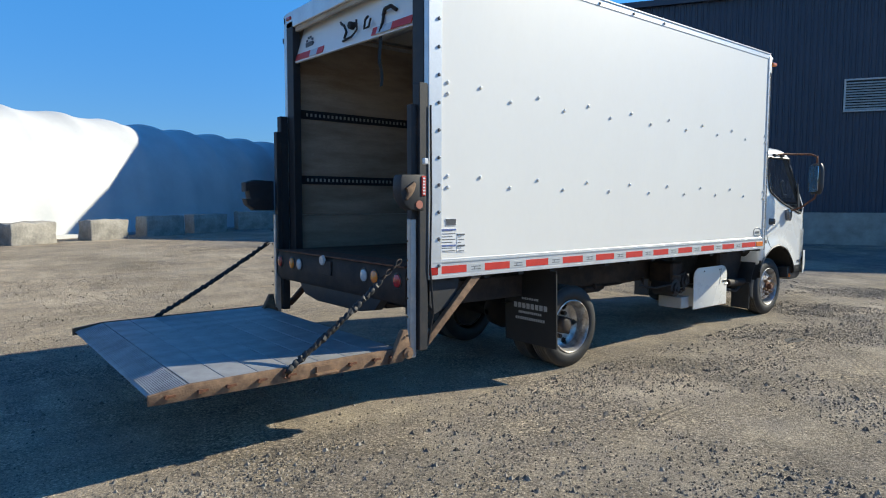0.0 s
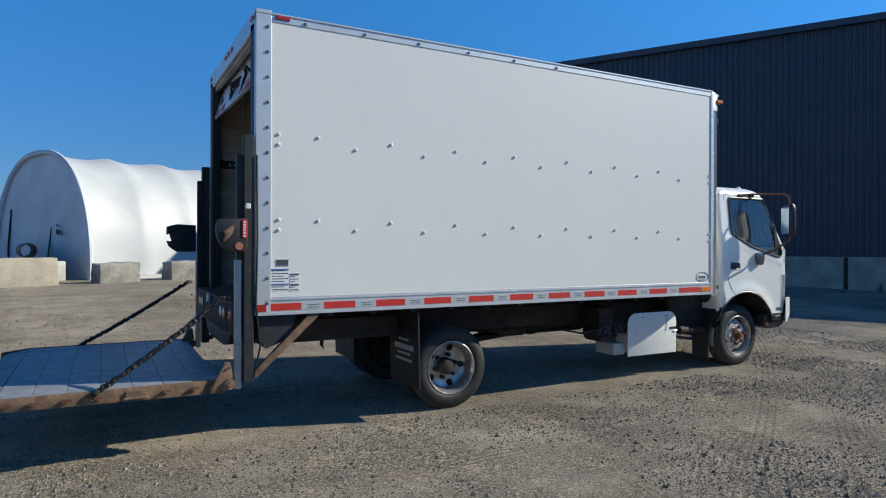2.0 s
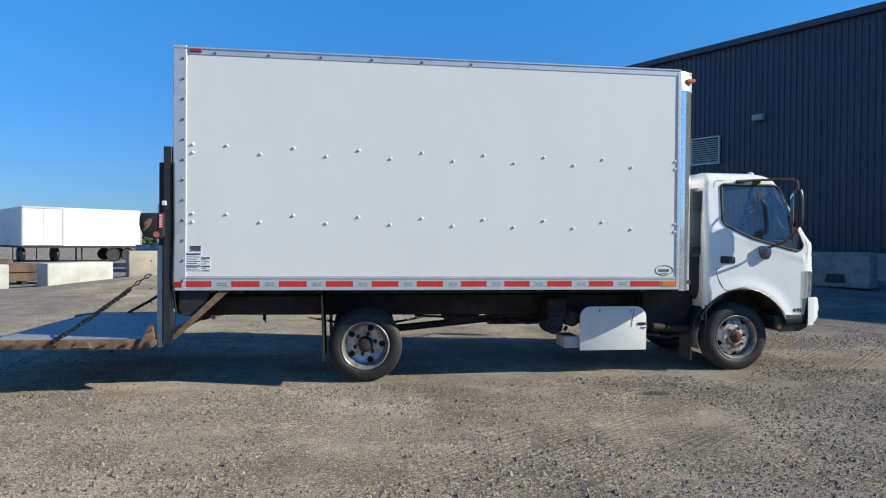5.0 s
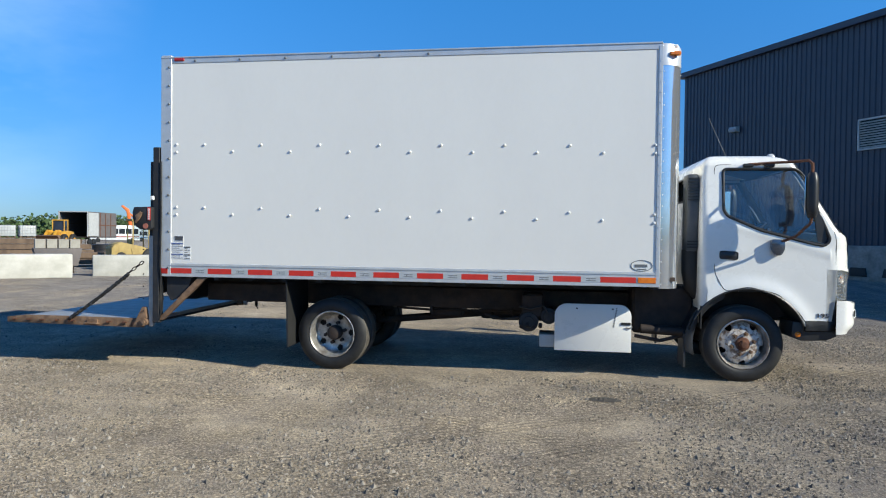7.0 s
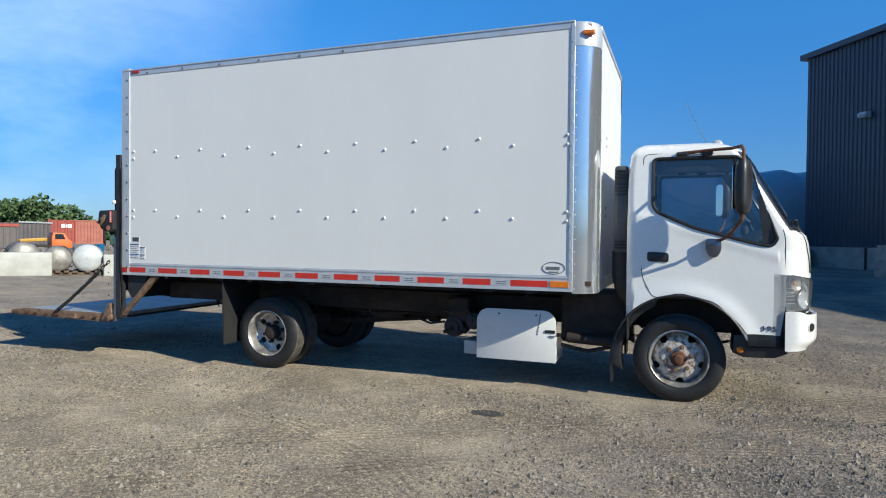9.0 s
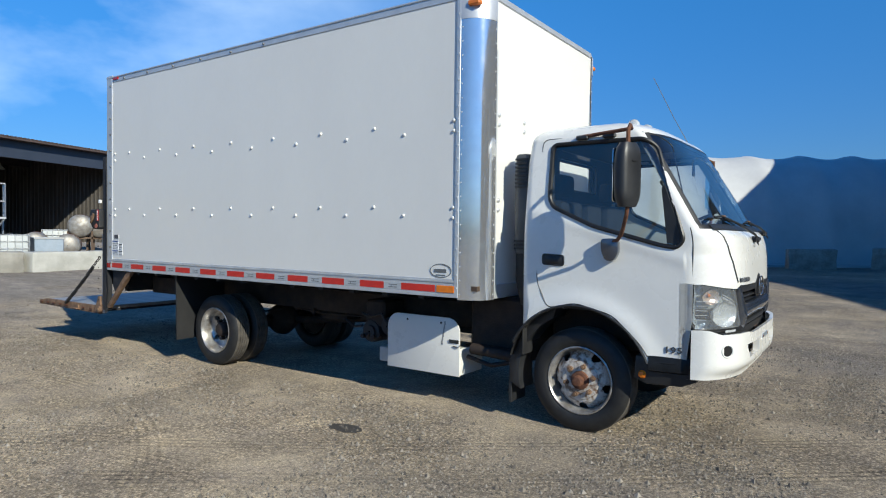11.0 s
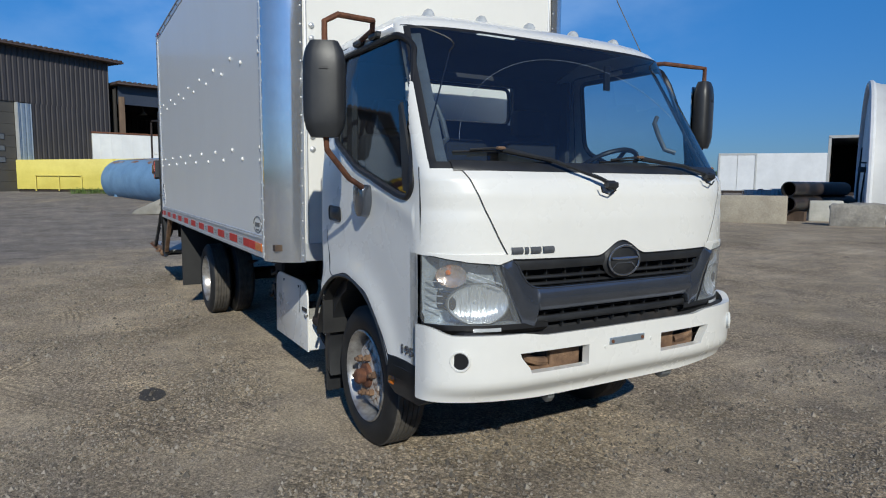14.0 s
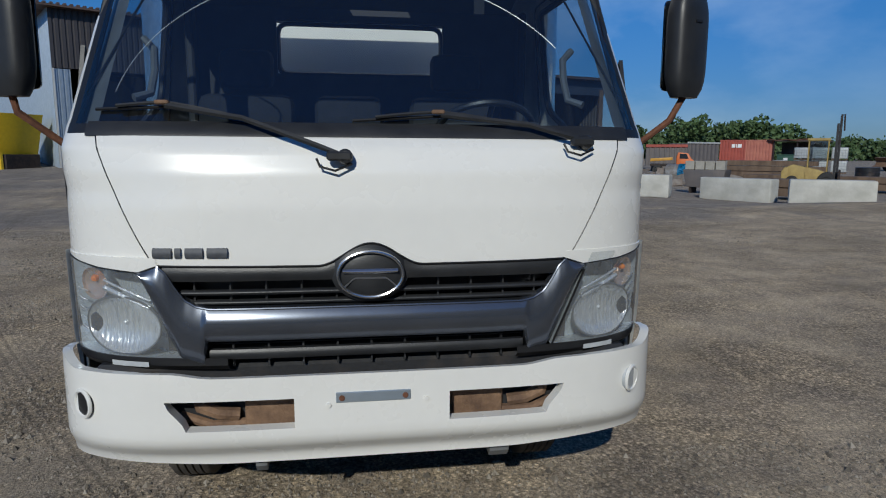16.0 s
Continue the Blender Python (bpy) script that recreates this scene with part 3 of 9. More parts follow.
gx, gy = spread(-44, 40, 1.0, 700), spread(-26, 50, 1.0, 700)
bm = B()
grid(bm, [[(x, y, zg(x, y)) for x in gx] for y in gy])
lone("ground", bm, M_GROUND, "packed brown gravel and worn asphalt yard with tyre marks", "ground", "structure", sharp=80)

# loose stones on the packed yard
rng = random.Random(4)
bm_v, bm_f = [], []
for i in range(190000):
    if i < 120000:
        x, y = rng.uniform(-1, 13.5), rng.uniform(-2.2, 3.7)
    elif i < 160000:
        x, y = rng.uniform(9.5, 13.5), rng.uniform(2, 9)
    else:
        x, y = rng.uniform(-5, 3.5), rng.uniform(3, 14)
    if noise.noise(Vector((x * 0.75, y * 0.75, 2.0))) + 0.5 * noise.noise(Vector((x * 2.6, y * 2.6, 5.0))) < rng.uniform(-0.45, 0.45):
        continue
    s = rng.uniform(0.004, 0.012) * (2.2 if rng.random() < 0.06 else 1)
    z, a, n0 = zg(x, y), rng.uniform(0, 6.28), len(bm_v)
    ca, sa = math.cos(a), math.sin(a)
    for ux, uy, uz in ((1, 0, 0.0), (0.2, 0.8, 0.0), (-0.9, 0.2, 0.0), (-0.1, -0.8, 0.0), (0.15, 0.1, 1.0)):
        ux, uy = ux * rng.uniform(0.7, 1.2), uy * rng.uniform(0.7, 1.2)
        bm_v.append((x + s * (ux * ca - uy * sa), y + s * (ux * sa + uy * ca), z + s * uz))
    bm_f += [(n0, n0 + 1, n0 + 4), (n0 + 1, n0 + 2, n0 + 4), (n0 + 2, n0 + 3, n0 + 4), (n0 + 3, n0, n0 + 4)]
me = bpy.data.meshes.new("gravel")
me.from_pydata(bm_v, [], bm_f)
me.materials.append(M_STONES)
tagged(new("gravel", me), "loose grey and brown gravel scattered over the yard", "gravel", "", "stuff")

# the oil stain beside the truck
bm = B()
rng = random.Random(9)
ring = [(7.81 + (0.10 + 0.03 * rng.random()) * math.cos(a * 0.3142) * 1.45, 2.91 + (0.075 + 0.03 * rng.random()) * math.sin(a * 0.3142)) for a in range(20)]
bm.faces.new([bm.verts.new((x, y, zg(x, y) + 0.004)) for x, y in ring])
M_OIL = material("dried_oil", (0.045, 0.040, 0.034), 0.7, 0, (0.075, 0.066, 0.055), 25, fine=0.3, bump=0.5, bump_scale=60)
lone("oil_stain", bm, M_OIL, "dark dried oil stain on the gravel yard", "stain")

# ---- the two long buildings and the shed, which stand on one grid ----
U = Vector((0.512, -0.859, 0))          # along the dark warehouse's wall
N = Vector((0.859, 0.512, 0))           # into the warehouse
C0 = Vector((14.48, 30.18, 0))            # its near corner


def along(o, s, d=0.0):
    q = o + U * s + N * d
    return (q.x, q.y)


# dark warehouse
house = thing("warehouse", "large dark blue-grey ribbed metal warehouse on a concrete base", "warehouse", (C0.x, C0.y, 0), world_coords=True)
ROOF = 9.62
bm = B()
wall_sheet(bm, along(C0, 0), along(C0, 46), 1.24, ROOF, 0.215, 0.04)
part("wall", bm, M_CLAD, house, "dark blue-grey ribbed cladding")
bm = B()
wall_sheet(bm, along(C0, 0, 45), along(C0, 0), 1.24, ROOF, 0.215, 0.04)
part("wall", bm, M_CLAD, house, "dark blue-grey ribbed cladding")
bm = B()
q = [along(C0, -0.06, -0.06), along(C0, 46, -0.06), along(C0, 46, 0.2), along(C0, 0.2, 0.2), along(C0, 0.2, 45), along(C0, -0.06, 45)]
prism(bm, q, "z", -0.6, 1.25)
part("base_wall", bm, M_CONC, house, "grey concrete base wall")
bm = B()
q = [along(C0, -0.25, -0.22), along(C0, 46, -0.22), along(C0, 46, 45), along(C0, -0.25, 45)]
prism(bm, q, "z", ROOF - 0.02, ROOF + 0.22)
part("roof", bm, M_CLAD, house, "dark metal roof with a plain edge")
for s in [i * 6.1 + 3.3 for i in range(7)]:
    bm = B()
    prism(bm, [along(C0, s, -0.066), along(C0, s + 0.14, -0.066), along(C0, s + 0.14, -0.055), along(C0, s, -0.055)], "z", 0.0, 1.24)
    part("base_joint", bm, M_RUST_D, house)


def louvre(s, z, w=1.84, h=1.31):
    v = thing("wall_vent", "white slatted vent set in the dark warehouse wall", "vent", (*along(C0, s, -0.08), z), math.degrees(math.atan2(U.y, U.x)), group="warehouse vents")
    bm = B()
    for x0, x1, z0, z1 in ((0, w, 0, 0.06), (0, w, h - 0.06, h), (0, 0.06, 0.06, h - 0.06), (w - 0.06, w, 0.06, h - 0.06)):
        box(bm, x0, x1, -0.05, 0.03, z0, z1)
    part("frame", bm, M_PALE_MET, v)
    n = 11
    bm0 = B()
    prism(bm0, [(0.0, 0.0), (-0.05, -0.055), (-0.045, -0.06), (0.006, -0.004)], "x", 0.06, w - 0.06)
    me = mesh_from("slat", bm0, M_PALE_MET)
    for i in range(n):
        shared("slat", me, v, pose(0, 0, 0.13 + (h - 0.16) * i / n))
    bm = B()
    box(bm, 0.05, w - 0.05, 0.02, 0.03, 0.05, h - 0.05)
    part("backing", bm, M_SHADEIN, v)


def wall_lamp(s, z):
    l = thing("wall_lamp", "small grey floodlight on the dark warehouse wall", "lamp", (*along(C0, s, -0.06), z), math.degrees(math.atan2(U.y, U.x)), group="warehouse lamps")
    bm = B()
    prism(bm, [(0, 0.0), (-0.22, 0.03), (-0.26, 0.12), (-0.2, 0.24), (0, 0.28)], "x", 0, 0.42, 0.015)
    part("housing", bm, M_PALE_MET, l)
    bm = B()
    prism(bm, [(-0.215, 0.025), (-0.262, 0.11), (-0.27, 0.105), (-0.225, 0.02)], "x", 0.03, 0.39)
    part("lens", bm, M_CLEARLENS, l)


for s, z, w, h in ((8.92, 4.88, 1.29, 1.16), (24.4, 5.02, 1.70, 1.22)):
    louvre(s, z, w, h)
for s in (3.06, 11.6, 17.0):
    wall_lamp(s, 6.4)

# long workshop building
D0 = Vector((-31.8, 4.7, 0))            # its end by the shed
GB = 0.72
shop = thing("workshop", "long dark brown ribbed metal workshop with big doors", "workshop", (D0.x, D0.y, GB), world_coords=True)
EAVE = 8.55


def bay(s0, s1, z0, z1, name="wall"):
    bm = B()
    wall_sheet(bm, along(D0, s1), along(D0, s0), z0, z1, 0.28, -0.045)
    part(name, bm, M_CLAD_B, shop, "dark brown-grey ribbed cladding")


bay(0, 4.6, GB - 0.3, 5.65)
bay(0, 17.0, 5.65, EAVE)
bay(10.9, 11.7, GB - 0.3, 5.65)
bm = B()
wall_sheet(bm, along(D0, 17.0), along(D0, 17.0, -30), GB - 0.3, EAVE, 0.28, -0.045)
part("wall", bm, M_ZINC, shop, "galvanised ribbed end wall")
bm = B()
wall_sheet(bm, along(D0, 0, -30), along(D0, 0), GB - 0.3, EAVE, 0.28, -0.045)
part("wall", bm, M_CLAD_B, shop, "dark brown-grey ribbed cladding")
# indoor shade is painted into this wall's colour
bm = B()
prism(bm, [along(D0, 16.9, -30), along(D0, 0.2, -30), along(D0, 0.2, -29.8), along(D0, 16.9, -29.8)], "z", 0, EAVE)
part("back_wall", bm, M_SHADEIN, shop)
bm = B()
prism(bm, [along(D0, -0.7, 0.55), along(D0, 17.9, 0.55), along(D0, 17.9, -30.3), along(D0, -0.7, -30.3)], "z", EAVE, EAVE + 0.10)
part("roof", bm, M_ROOFED, shop, "weathered ribbed metal roof")
for i in range(63):
    bm = B()
    s = -0.6 + 0.295 * i
    prism(bm, [along(D0, s, 0.57), along(D0, s + 0.13, 0.57), along(D0, s + 0.13, -29), along(D0, s, -29)], "z", EAVE + 0.10, EAVE + 0.19)
    part("roof_rib", bm, M_ROOFED, shop)
# pale jamb strips of the door openings
for s in (4.62, 11.0, 16.2):
    bm = B()
    wall_sheet(bm, along(D0, s + 0.75, 0.06), along(D0, s, 0.06), GB - 0.2, 5.6, 0.25, -0.05)
    part("jamb_cladding", bm, M_ZINC, shop, "pale blue-grey galvanised jamb sheet")
    bm = B()
    prism(bm, [along(D0, s + 0.80, 0.12), along(D0, s + 0.72, 0.12), along(D0, s + 0.72, -0.1), along(D0, s + 0.80, -0.1)], "z", GB - 0.2, 5.62)
    part("jamb_edge", bm, M_PALE_MET, shop)
# near-black wall, its colour standing in for the shade in the bay
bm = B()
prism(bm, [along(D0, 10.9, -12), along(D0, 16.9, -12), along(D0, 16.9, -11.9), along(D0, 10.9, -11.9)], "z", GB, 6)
part("inner_wall", bm, M_SHADEIN, shop)
bm = B()
prism(bm, [along(D0, 0.3, 0.0), along(D0, 16.9, 0.0), along(D0, 16.9, -29.5), along(D0, 0.3, -29.5)], "z", GB - 0.2, GB + 0.02)
part("floor_slab", bm, M_CONC, shop)
# the closed sectional door
UP_TURN = math.degrees(math.atan2(-U.y, -U.x))
door = thing("garage_door", "closed brown sectional garage door with three rows of small windows", "garage door", (*along(D0, 10.95, -0.12), GB), UP_TURN)
DW, DH = 5.5, 4.95
for k in range(8):
    bm = B()
    box(bm, 0, DW, -0.03, 0.03, DH / 8 * k + 0.004, DH / 8 * (k + 1) - 0.004, 0.006)
    part("panel", bm, M_GARAGE, door)
for r in range(3):
    for c in range(4):
        bm = B()
        x, z = 0.35 + c * 1.33, 1.62 + r * 0.62
        box(bm, x, x + 0.62, -0.045, -0.03, z, z + 0.34, 0.006)
        w = part("window", bm, M_SEAL, door)
        bm = B()
        box(bm, x + 0.04, x + 0.58, -0.05, -0.044, z + 0.04, z + 0.30)
        part("pane", bm, M_GLASSDK if c < 2 else M_HOUSING, w)

# open shed beyond the workshop
V = Vector((-0.30, 0.954, 0))
S0 = Vector((-32.0, 5.2, 0))
W = Vector((-0.954, -0.30, 0))


def shed_at(s, d=0.0):
    q = S0 + V * s + W * d
    return (q.x, q.y)


shed = thing("open_shed", "open-fronted dark metal shed with timber columns", "shed", (S0.x, S0.y, 0.8), world_coords=True)
bm = B()
prism(bm, [shed_at(-0.3, -0.8), shed_at(21.5, -0.8), shed_at(21.5, 22), shed_at(-0.3, 22)], "z", 7.28, 7.4)
part("roof", bm, M_ROOFED, shed, "weathered ribbed roof sheet")
bm = B()
for i in range(72):
    s = -0.2 + 0.3 * i
    prism(bm, [shed_at(s, -0.83), shed_at(s + 0.13, -0.83), shed_at(s + 0.13, 3), shed_at(s, 3)], "z", 7.4, 7.48)
part("roof_ribs", bm, M_ROOFED, shed)
bm = B()
prism(bm, [shed_at(0, -0.1), shed_at(21.5, -0.1), shed_at(21.5, 0.1), shed_at(0, 0.1)], "z", 6.15, 7.27)
part("fascia", bm, M_CLAD, shed, "dark blue-grey fascia beam")
bm = B()
wall_sheet(bm, shed_at(0, 20), shed_at(21.5, 20), 0.5, 7.2, 0.4, 0.05)
part("back_wall", bm, M_OLDCLAD, shed, "old rusty grey ribbed back wall")
bm = B()
wall_sheet(bm, shed_at(21.5, 20), shed_at(21.5, 0), 0.5, 7.2, 0.4, 0.05)
part("side_wall", bm, M_OLDCLAD, shed)
# wall added to close the shed, coloured near-black for the shade inside
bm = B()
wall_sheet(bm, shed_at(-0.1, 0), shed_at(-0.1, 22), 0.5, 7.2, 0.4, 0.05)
part("side_wall", bm, M_SHADEIN, shed)
for s in (0.2, 10.8, 21.2):
    bm = B()
    x, y = shed_at(s, 0)
    box(bm, x - 0.17, x + 0.17, y - 0.17, y + 0.17, zg(x, y) - 0.2, 6.6, 0.01)
    part("column", bm, M_TIMBER, shed, "weathered timber column")
for d in (4, 9, 14):
    bm = B()
    prism(bm, [shed_at(0, d), shed_at(21.5, d), shed_at(21.5, d + 0.25), shed_at(0, d + 0.25)], "z", 6.6, 7.2)
    part("roof_beam", bm, M_RUST_D, shed)
for s, d in ((4, 6), (9, 8), (15, 6), (19, 9)):
    l = thing("shed_lamp", "round grey pendant lamp under the shed roof", "lamp", (*shed_at(s, d), 6.2), group="shed lamps")
    bm = B()
    lathe(bm, [(0.02, 0.5), (0.05, 0.32), (0.28, 0.05), (0.30, 0.0), (0.27, 0.02), (0.02, 0.28)], (0, 0, 0), "Z", 16)
    part("shade", bm, M_PALE_MET, l)

# ---- the long white covered tunnel ----
TA = Vector((0.875, 0.485, 0)).normalized()
TB = Vector((-TA.y, TA.x, 0))
T0 = Vector((1.556, 25.4, 0.13))
TW, TH, TL = 7.6, 5.15, 42.0


def tunnel(s, a, swell=0.0):
    """A point of the tunnel's cover: s along it, a from 0 on the near foot over the top to 1."""
    ang = math.pi * (1 - a)
    c, h = math.cos(ang), math.sin(ang)
    r = 1 + swell
    y = TW / 2 - TW / 2 * r * math.copysign(abs(c) ** 0.85, c)
    z = TH * r * abs(h) ** 0.80
    q = T0 + TA * s + TB * (TW - y)
    return (q.x, q.y, z + 0.2)


tent = thing("storage_tunnel", "long arched storage tunnel under white shrink film", "tunnel", (T0.x, T0.y, 0.2), world_coords=True)
bm = B()
rows = []
hoops = 2.3
for i in range(162):
    s = TL * i / 161
    f = (s / hoops) % 1.0
    sag = -0.034 * math.sin(math.pi * f) ** 0.65
    row = []
    for k in range(61):
        a = k / 60
        wr = 0.007 * noise.noise(Vector((s * 0.9, a * 9, 3.1))) + 0.016 * noise.noise(Vector((s * 0.25 + a * 3, a * 2.5, 7.7)))
        row.append(tunnel(s, a, sag + wr))
    rows.append(row)
grid(bm, rows)
part("cover", bm, M_TARP, tent, "glossy white stretched film over hoops", sharp=60)
bm = B()
mid = [tunnel(0, k / 60, -0.02) for k in range(61)]
foot = [(T0 + TB * (TW * k / 60)) for k in range(61)]
rows = []
for j in range(13):
    f = j / 12
    rows.append([(p[0] * f + q.x * (1 - f) - TA.x * 0.05 * math.sin(3.14 * f), p[1] * f + q.y * (1 - f), p[2] * f + 0.2 * (1 - f) + 0.03 * noise.noise(Vector((k * 0.2, j * 0.4, 1)))) for k, (p, q) in enumerate(zip(mid, foot))])
grid(bm, rows)
part("end_sheet", bm, M_TARP_E, tent, "grey-white end sheet with dark seams", sharp=60)
bm = B()
tube(bm, [tunnel(-0.05, k / 40, -0.005) for k in range(41)], 0.11, 8)
part("end_hoop", bm, M_TARP_E, tent, "dark stained rim of the end")
for a, zt, wd in ((0.84, 3.1, 0.045), (0.40, 2.3, 0.03)):
    bm = B()
    bot = T0 + TB * (TW * a) - TA * 0.10
    tube(bm, [Vector((bot.x, bot.y, zt)) + TA * 0.07 - TB * 0.12, Vector((bot.x, bot.y, zt * 0.5)), Vector((bot.x, bot.y, 0.1))], wd, 6)
    part("seam", bm, M_RUST_D, tent)
p = T0 + TB * 2.3 - TA * 0.12
for ya, yb, za, zb in ((-0.35, 0.35, 2.0, 2.2), (-0.2, 0.25, 2.32, 2.38)):
    bm = B()
    box(bm, p.x - 0.02, p.x + 0.02, p.y + ya, p.y + yb, za, zb)
    part("printed_mark", bm, M_INK, tent, "faded dark printed mark")
# white mat along the tunnel's foot
bm = B()
q = [T0 + TA * 0.5 - TB * 0.7, T0 + TA * 34 - TB * 0.7, T0 + TA * 34 + TB * 0.1, T0 + TA * 0.5 + TB * 0.1]
prism(bm, [(p.x, p.y) for p in q], "z", -0.1, 0.42)
part("foot_skirt", bm, M_TARP, tent, "loose white film along the foot")


# ---- concrete blocks ----
def block(a, b, h, w, mat, label, rough=0.02, group="concrete blocks", category="concrete block", top=1.0, z=None, name="concrete_block"):
    """A cast block from a to b, w deep behind that line, worn and uneven."""
    a, b = Vector((*a, 0)), Vector((*b, 0))
    d = b - a
    L = d.length
    ob_at = (a.x, a.y, zg(a.x, a.y) if z is None else z)
    bm = B()
    box(bm, 0, L, 0, w, -0.05, h, 0.04, 2)
    bmesh.ops.subdivide_edges(bm, edges=bm.edges[:], cuts=3, use_grid_fill=True)
    sd = rng.random() * 50
    for v in bm.verts:
        p = v.co
        if top != 1.0 and p.z > 0.1:
            k = p.z / h
            p.y = w / 2 + (p.y - w / 2) * (1 - (1 - top) * k)
        n = noise.noise_vector(p * 2.3 + Vector((sd, 0, 0)))
        p += n * rough + noise.noise_vector(p * 7 + Vector((0, sd, 0))) * rough * 0.4
    return lone(name, bm, mat, label, category, "", group, ob_at, math.degrees(math.atan2(d.y, d.x)), sharp=50)


rng = random.Random(21)
LB = "rough weathered grey concrete block on the gravel"
block((1.85, 22.55), (3.10, 23.20), 0.68, 0.7, M_ROCK, LB, 0.07)
block((4.15, 23.75), (5.45, 24.35), 0.68, 0.7, M_ROCK, LB, 0.06)
block((6.20, 24.95), (7.75, 25.60), 0.77, 0.7, M_ROCK, LB, 0.04)
block((8.35, 26.40), (9.90, 26.85), 0.77, 0.7, M_ROCK, LB, 0.04)
block((10.93, 28.34), (12.59, 28.17), 0.81, 0.7, M_ROCK, LB, 0.04)
block((12.92, 29.33), (14.57, 29.24), 0.81, 0.7, M_ROCK, LB, 0.04)
block((15.06, 30.32), (16.72, 30.24), 0.81, 0.7, M_ROCK, LB, 0.04)
LW = "long pale concrete barrier with scuffed faces"
block((-3.1, 20.1), (-1.185, 21.209), 0.9, 0.6, M_TAN, LW, 0.015, "long barriers", "barrier", 0.8, name="concrete_barrier")
block((-1.175, 21.215), (0.66, 22.25), 0.9, 0.6, M_TAN, LW, 0.015, "long barriers", "barrier", 0.8, name="concrete_barrier")
block((-0.11, 24.84), (0.72, 25.45), 0.72, 0.6, M_CONC_W, "small pale concrete block behind a barrier", 0.015)
LP = "pale white cast concrete block with a curved foot"
block((-11.0, 10.9), (-9.75, 12.4), 0.72, 0.6, M_CONC_W, LP, 0.012, "pale blocks")
block((-9.0, 13.7), (-7.6, 15.4), 0.72, 0.6, M_CONC_W, LP, 0.012, "pale blocks")
block((-7.9, 16.7), (-5.85, 17.9), 0.72, 0.6, M_CONC_W, LP, 0.012, "pale blocks")
block((-4.6, 17.6), (-3.35, 19.4), 0.70, 0.6, M_CONC_W, LP, 0.012, "pale blocks")
block((-10.95, 6.9), (-10.55, 8.0), 0.62, 0.8, M_CONC, "tan concrete block with weeds at its foot", 0.025)
block((-10.45, 8.2), (-10.9, 11.0), 0.62, 0.8, M_CONC_W, LP, 0.015)

bm = B()
prism(bm, [(0, 0), (0.6, 0.0), (2.5, 0), (3.0, 0), (3.0, 0.62), (2.8, 0.75), (1.6, 0.75), (0.15, 0.14)], "y", -0.3, 0.3, 0.04)
a, b = Vector((-13.5, 4.5, 0)), Vector((-11.6, 6.8, 0))
lone("jersey_barrier", bm, M_CONC, "pale concrete road barrier with one tapered end", "barrier", at=(a.x, a.y, zg(a.x, a.y) - 0.02), turn=math.degrees(math.atan2(b.y - a.y, b.x - a.x)))

# ---- the truck ----
CY = 4.79                                # the truck's middle line
truck = thing("box_truck", "white box truck with an open rear door and lowered tail lift", "truck", (6.7, CY, 0), world_coords=True)
X0, X1, Y0, Y1, Z0, Z1 = 2.95, 8.62, 3.57, 6.01, 1.0, 3.50
RC = 0.215                               # radius of the front corners

# cargo box shell
bm = B()
box(bm, X0 + 0.10, X1 - RC, Y0 + 0.006, Y0 + 0.022, 1.14, 3.41)
side = part("side_panel", bm, M_FRP, truck, "smooth white side panel")
bm = B()
box(bm, X0 + 0.10, X1 - RC, Y1 - 0.022, Y1 - 0.006, 1.14, 3.41)
side2 = part("side_panel", bm, M_FRP, truck, "smooth white side panel")
bm = B()
box(bm, X1 - 0.03, X1 - 0.008, Y0 + RC, Y1 - RC, 1.10, 3.42)
front = part("front_panel", bm, M_FRP, truck, "smooth white front panel")
bm = B()
box(bm, X0 + 0.03, X1 - 0.06, Y0 + 0.03, Y1 - 0.03, 3.42, 3.455, 0.01)
part("roof", bm, M_FRP, truck)
bm = B()
box(bm, X0 + 0.02, X1 - 0.05, Y0 + 0.03, Y1 - 0.03, 1.06, 1.10)
part("box_floor", bm, M_WOODFLOOR, truck, "worn dark wood floor of the box")
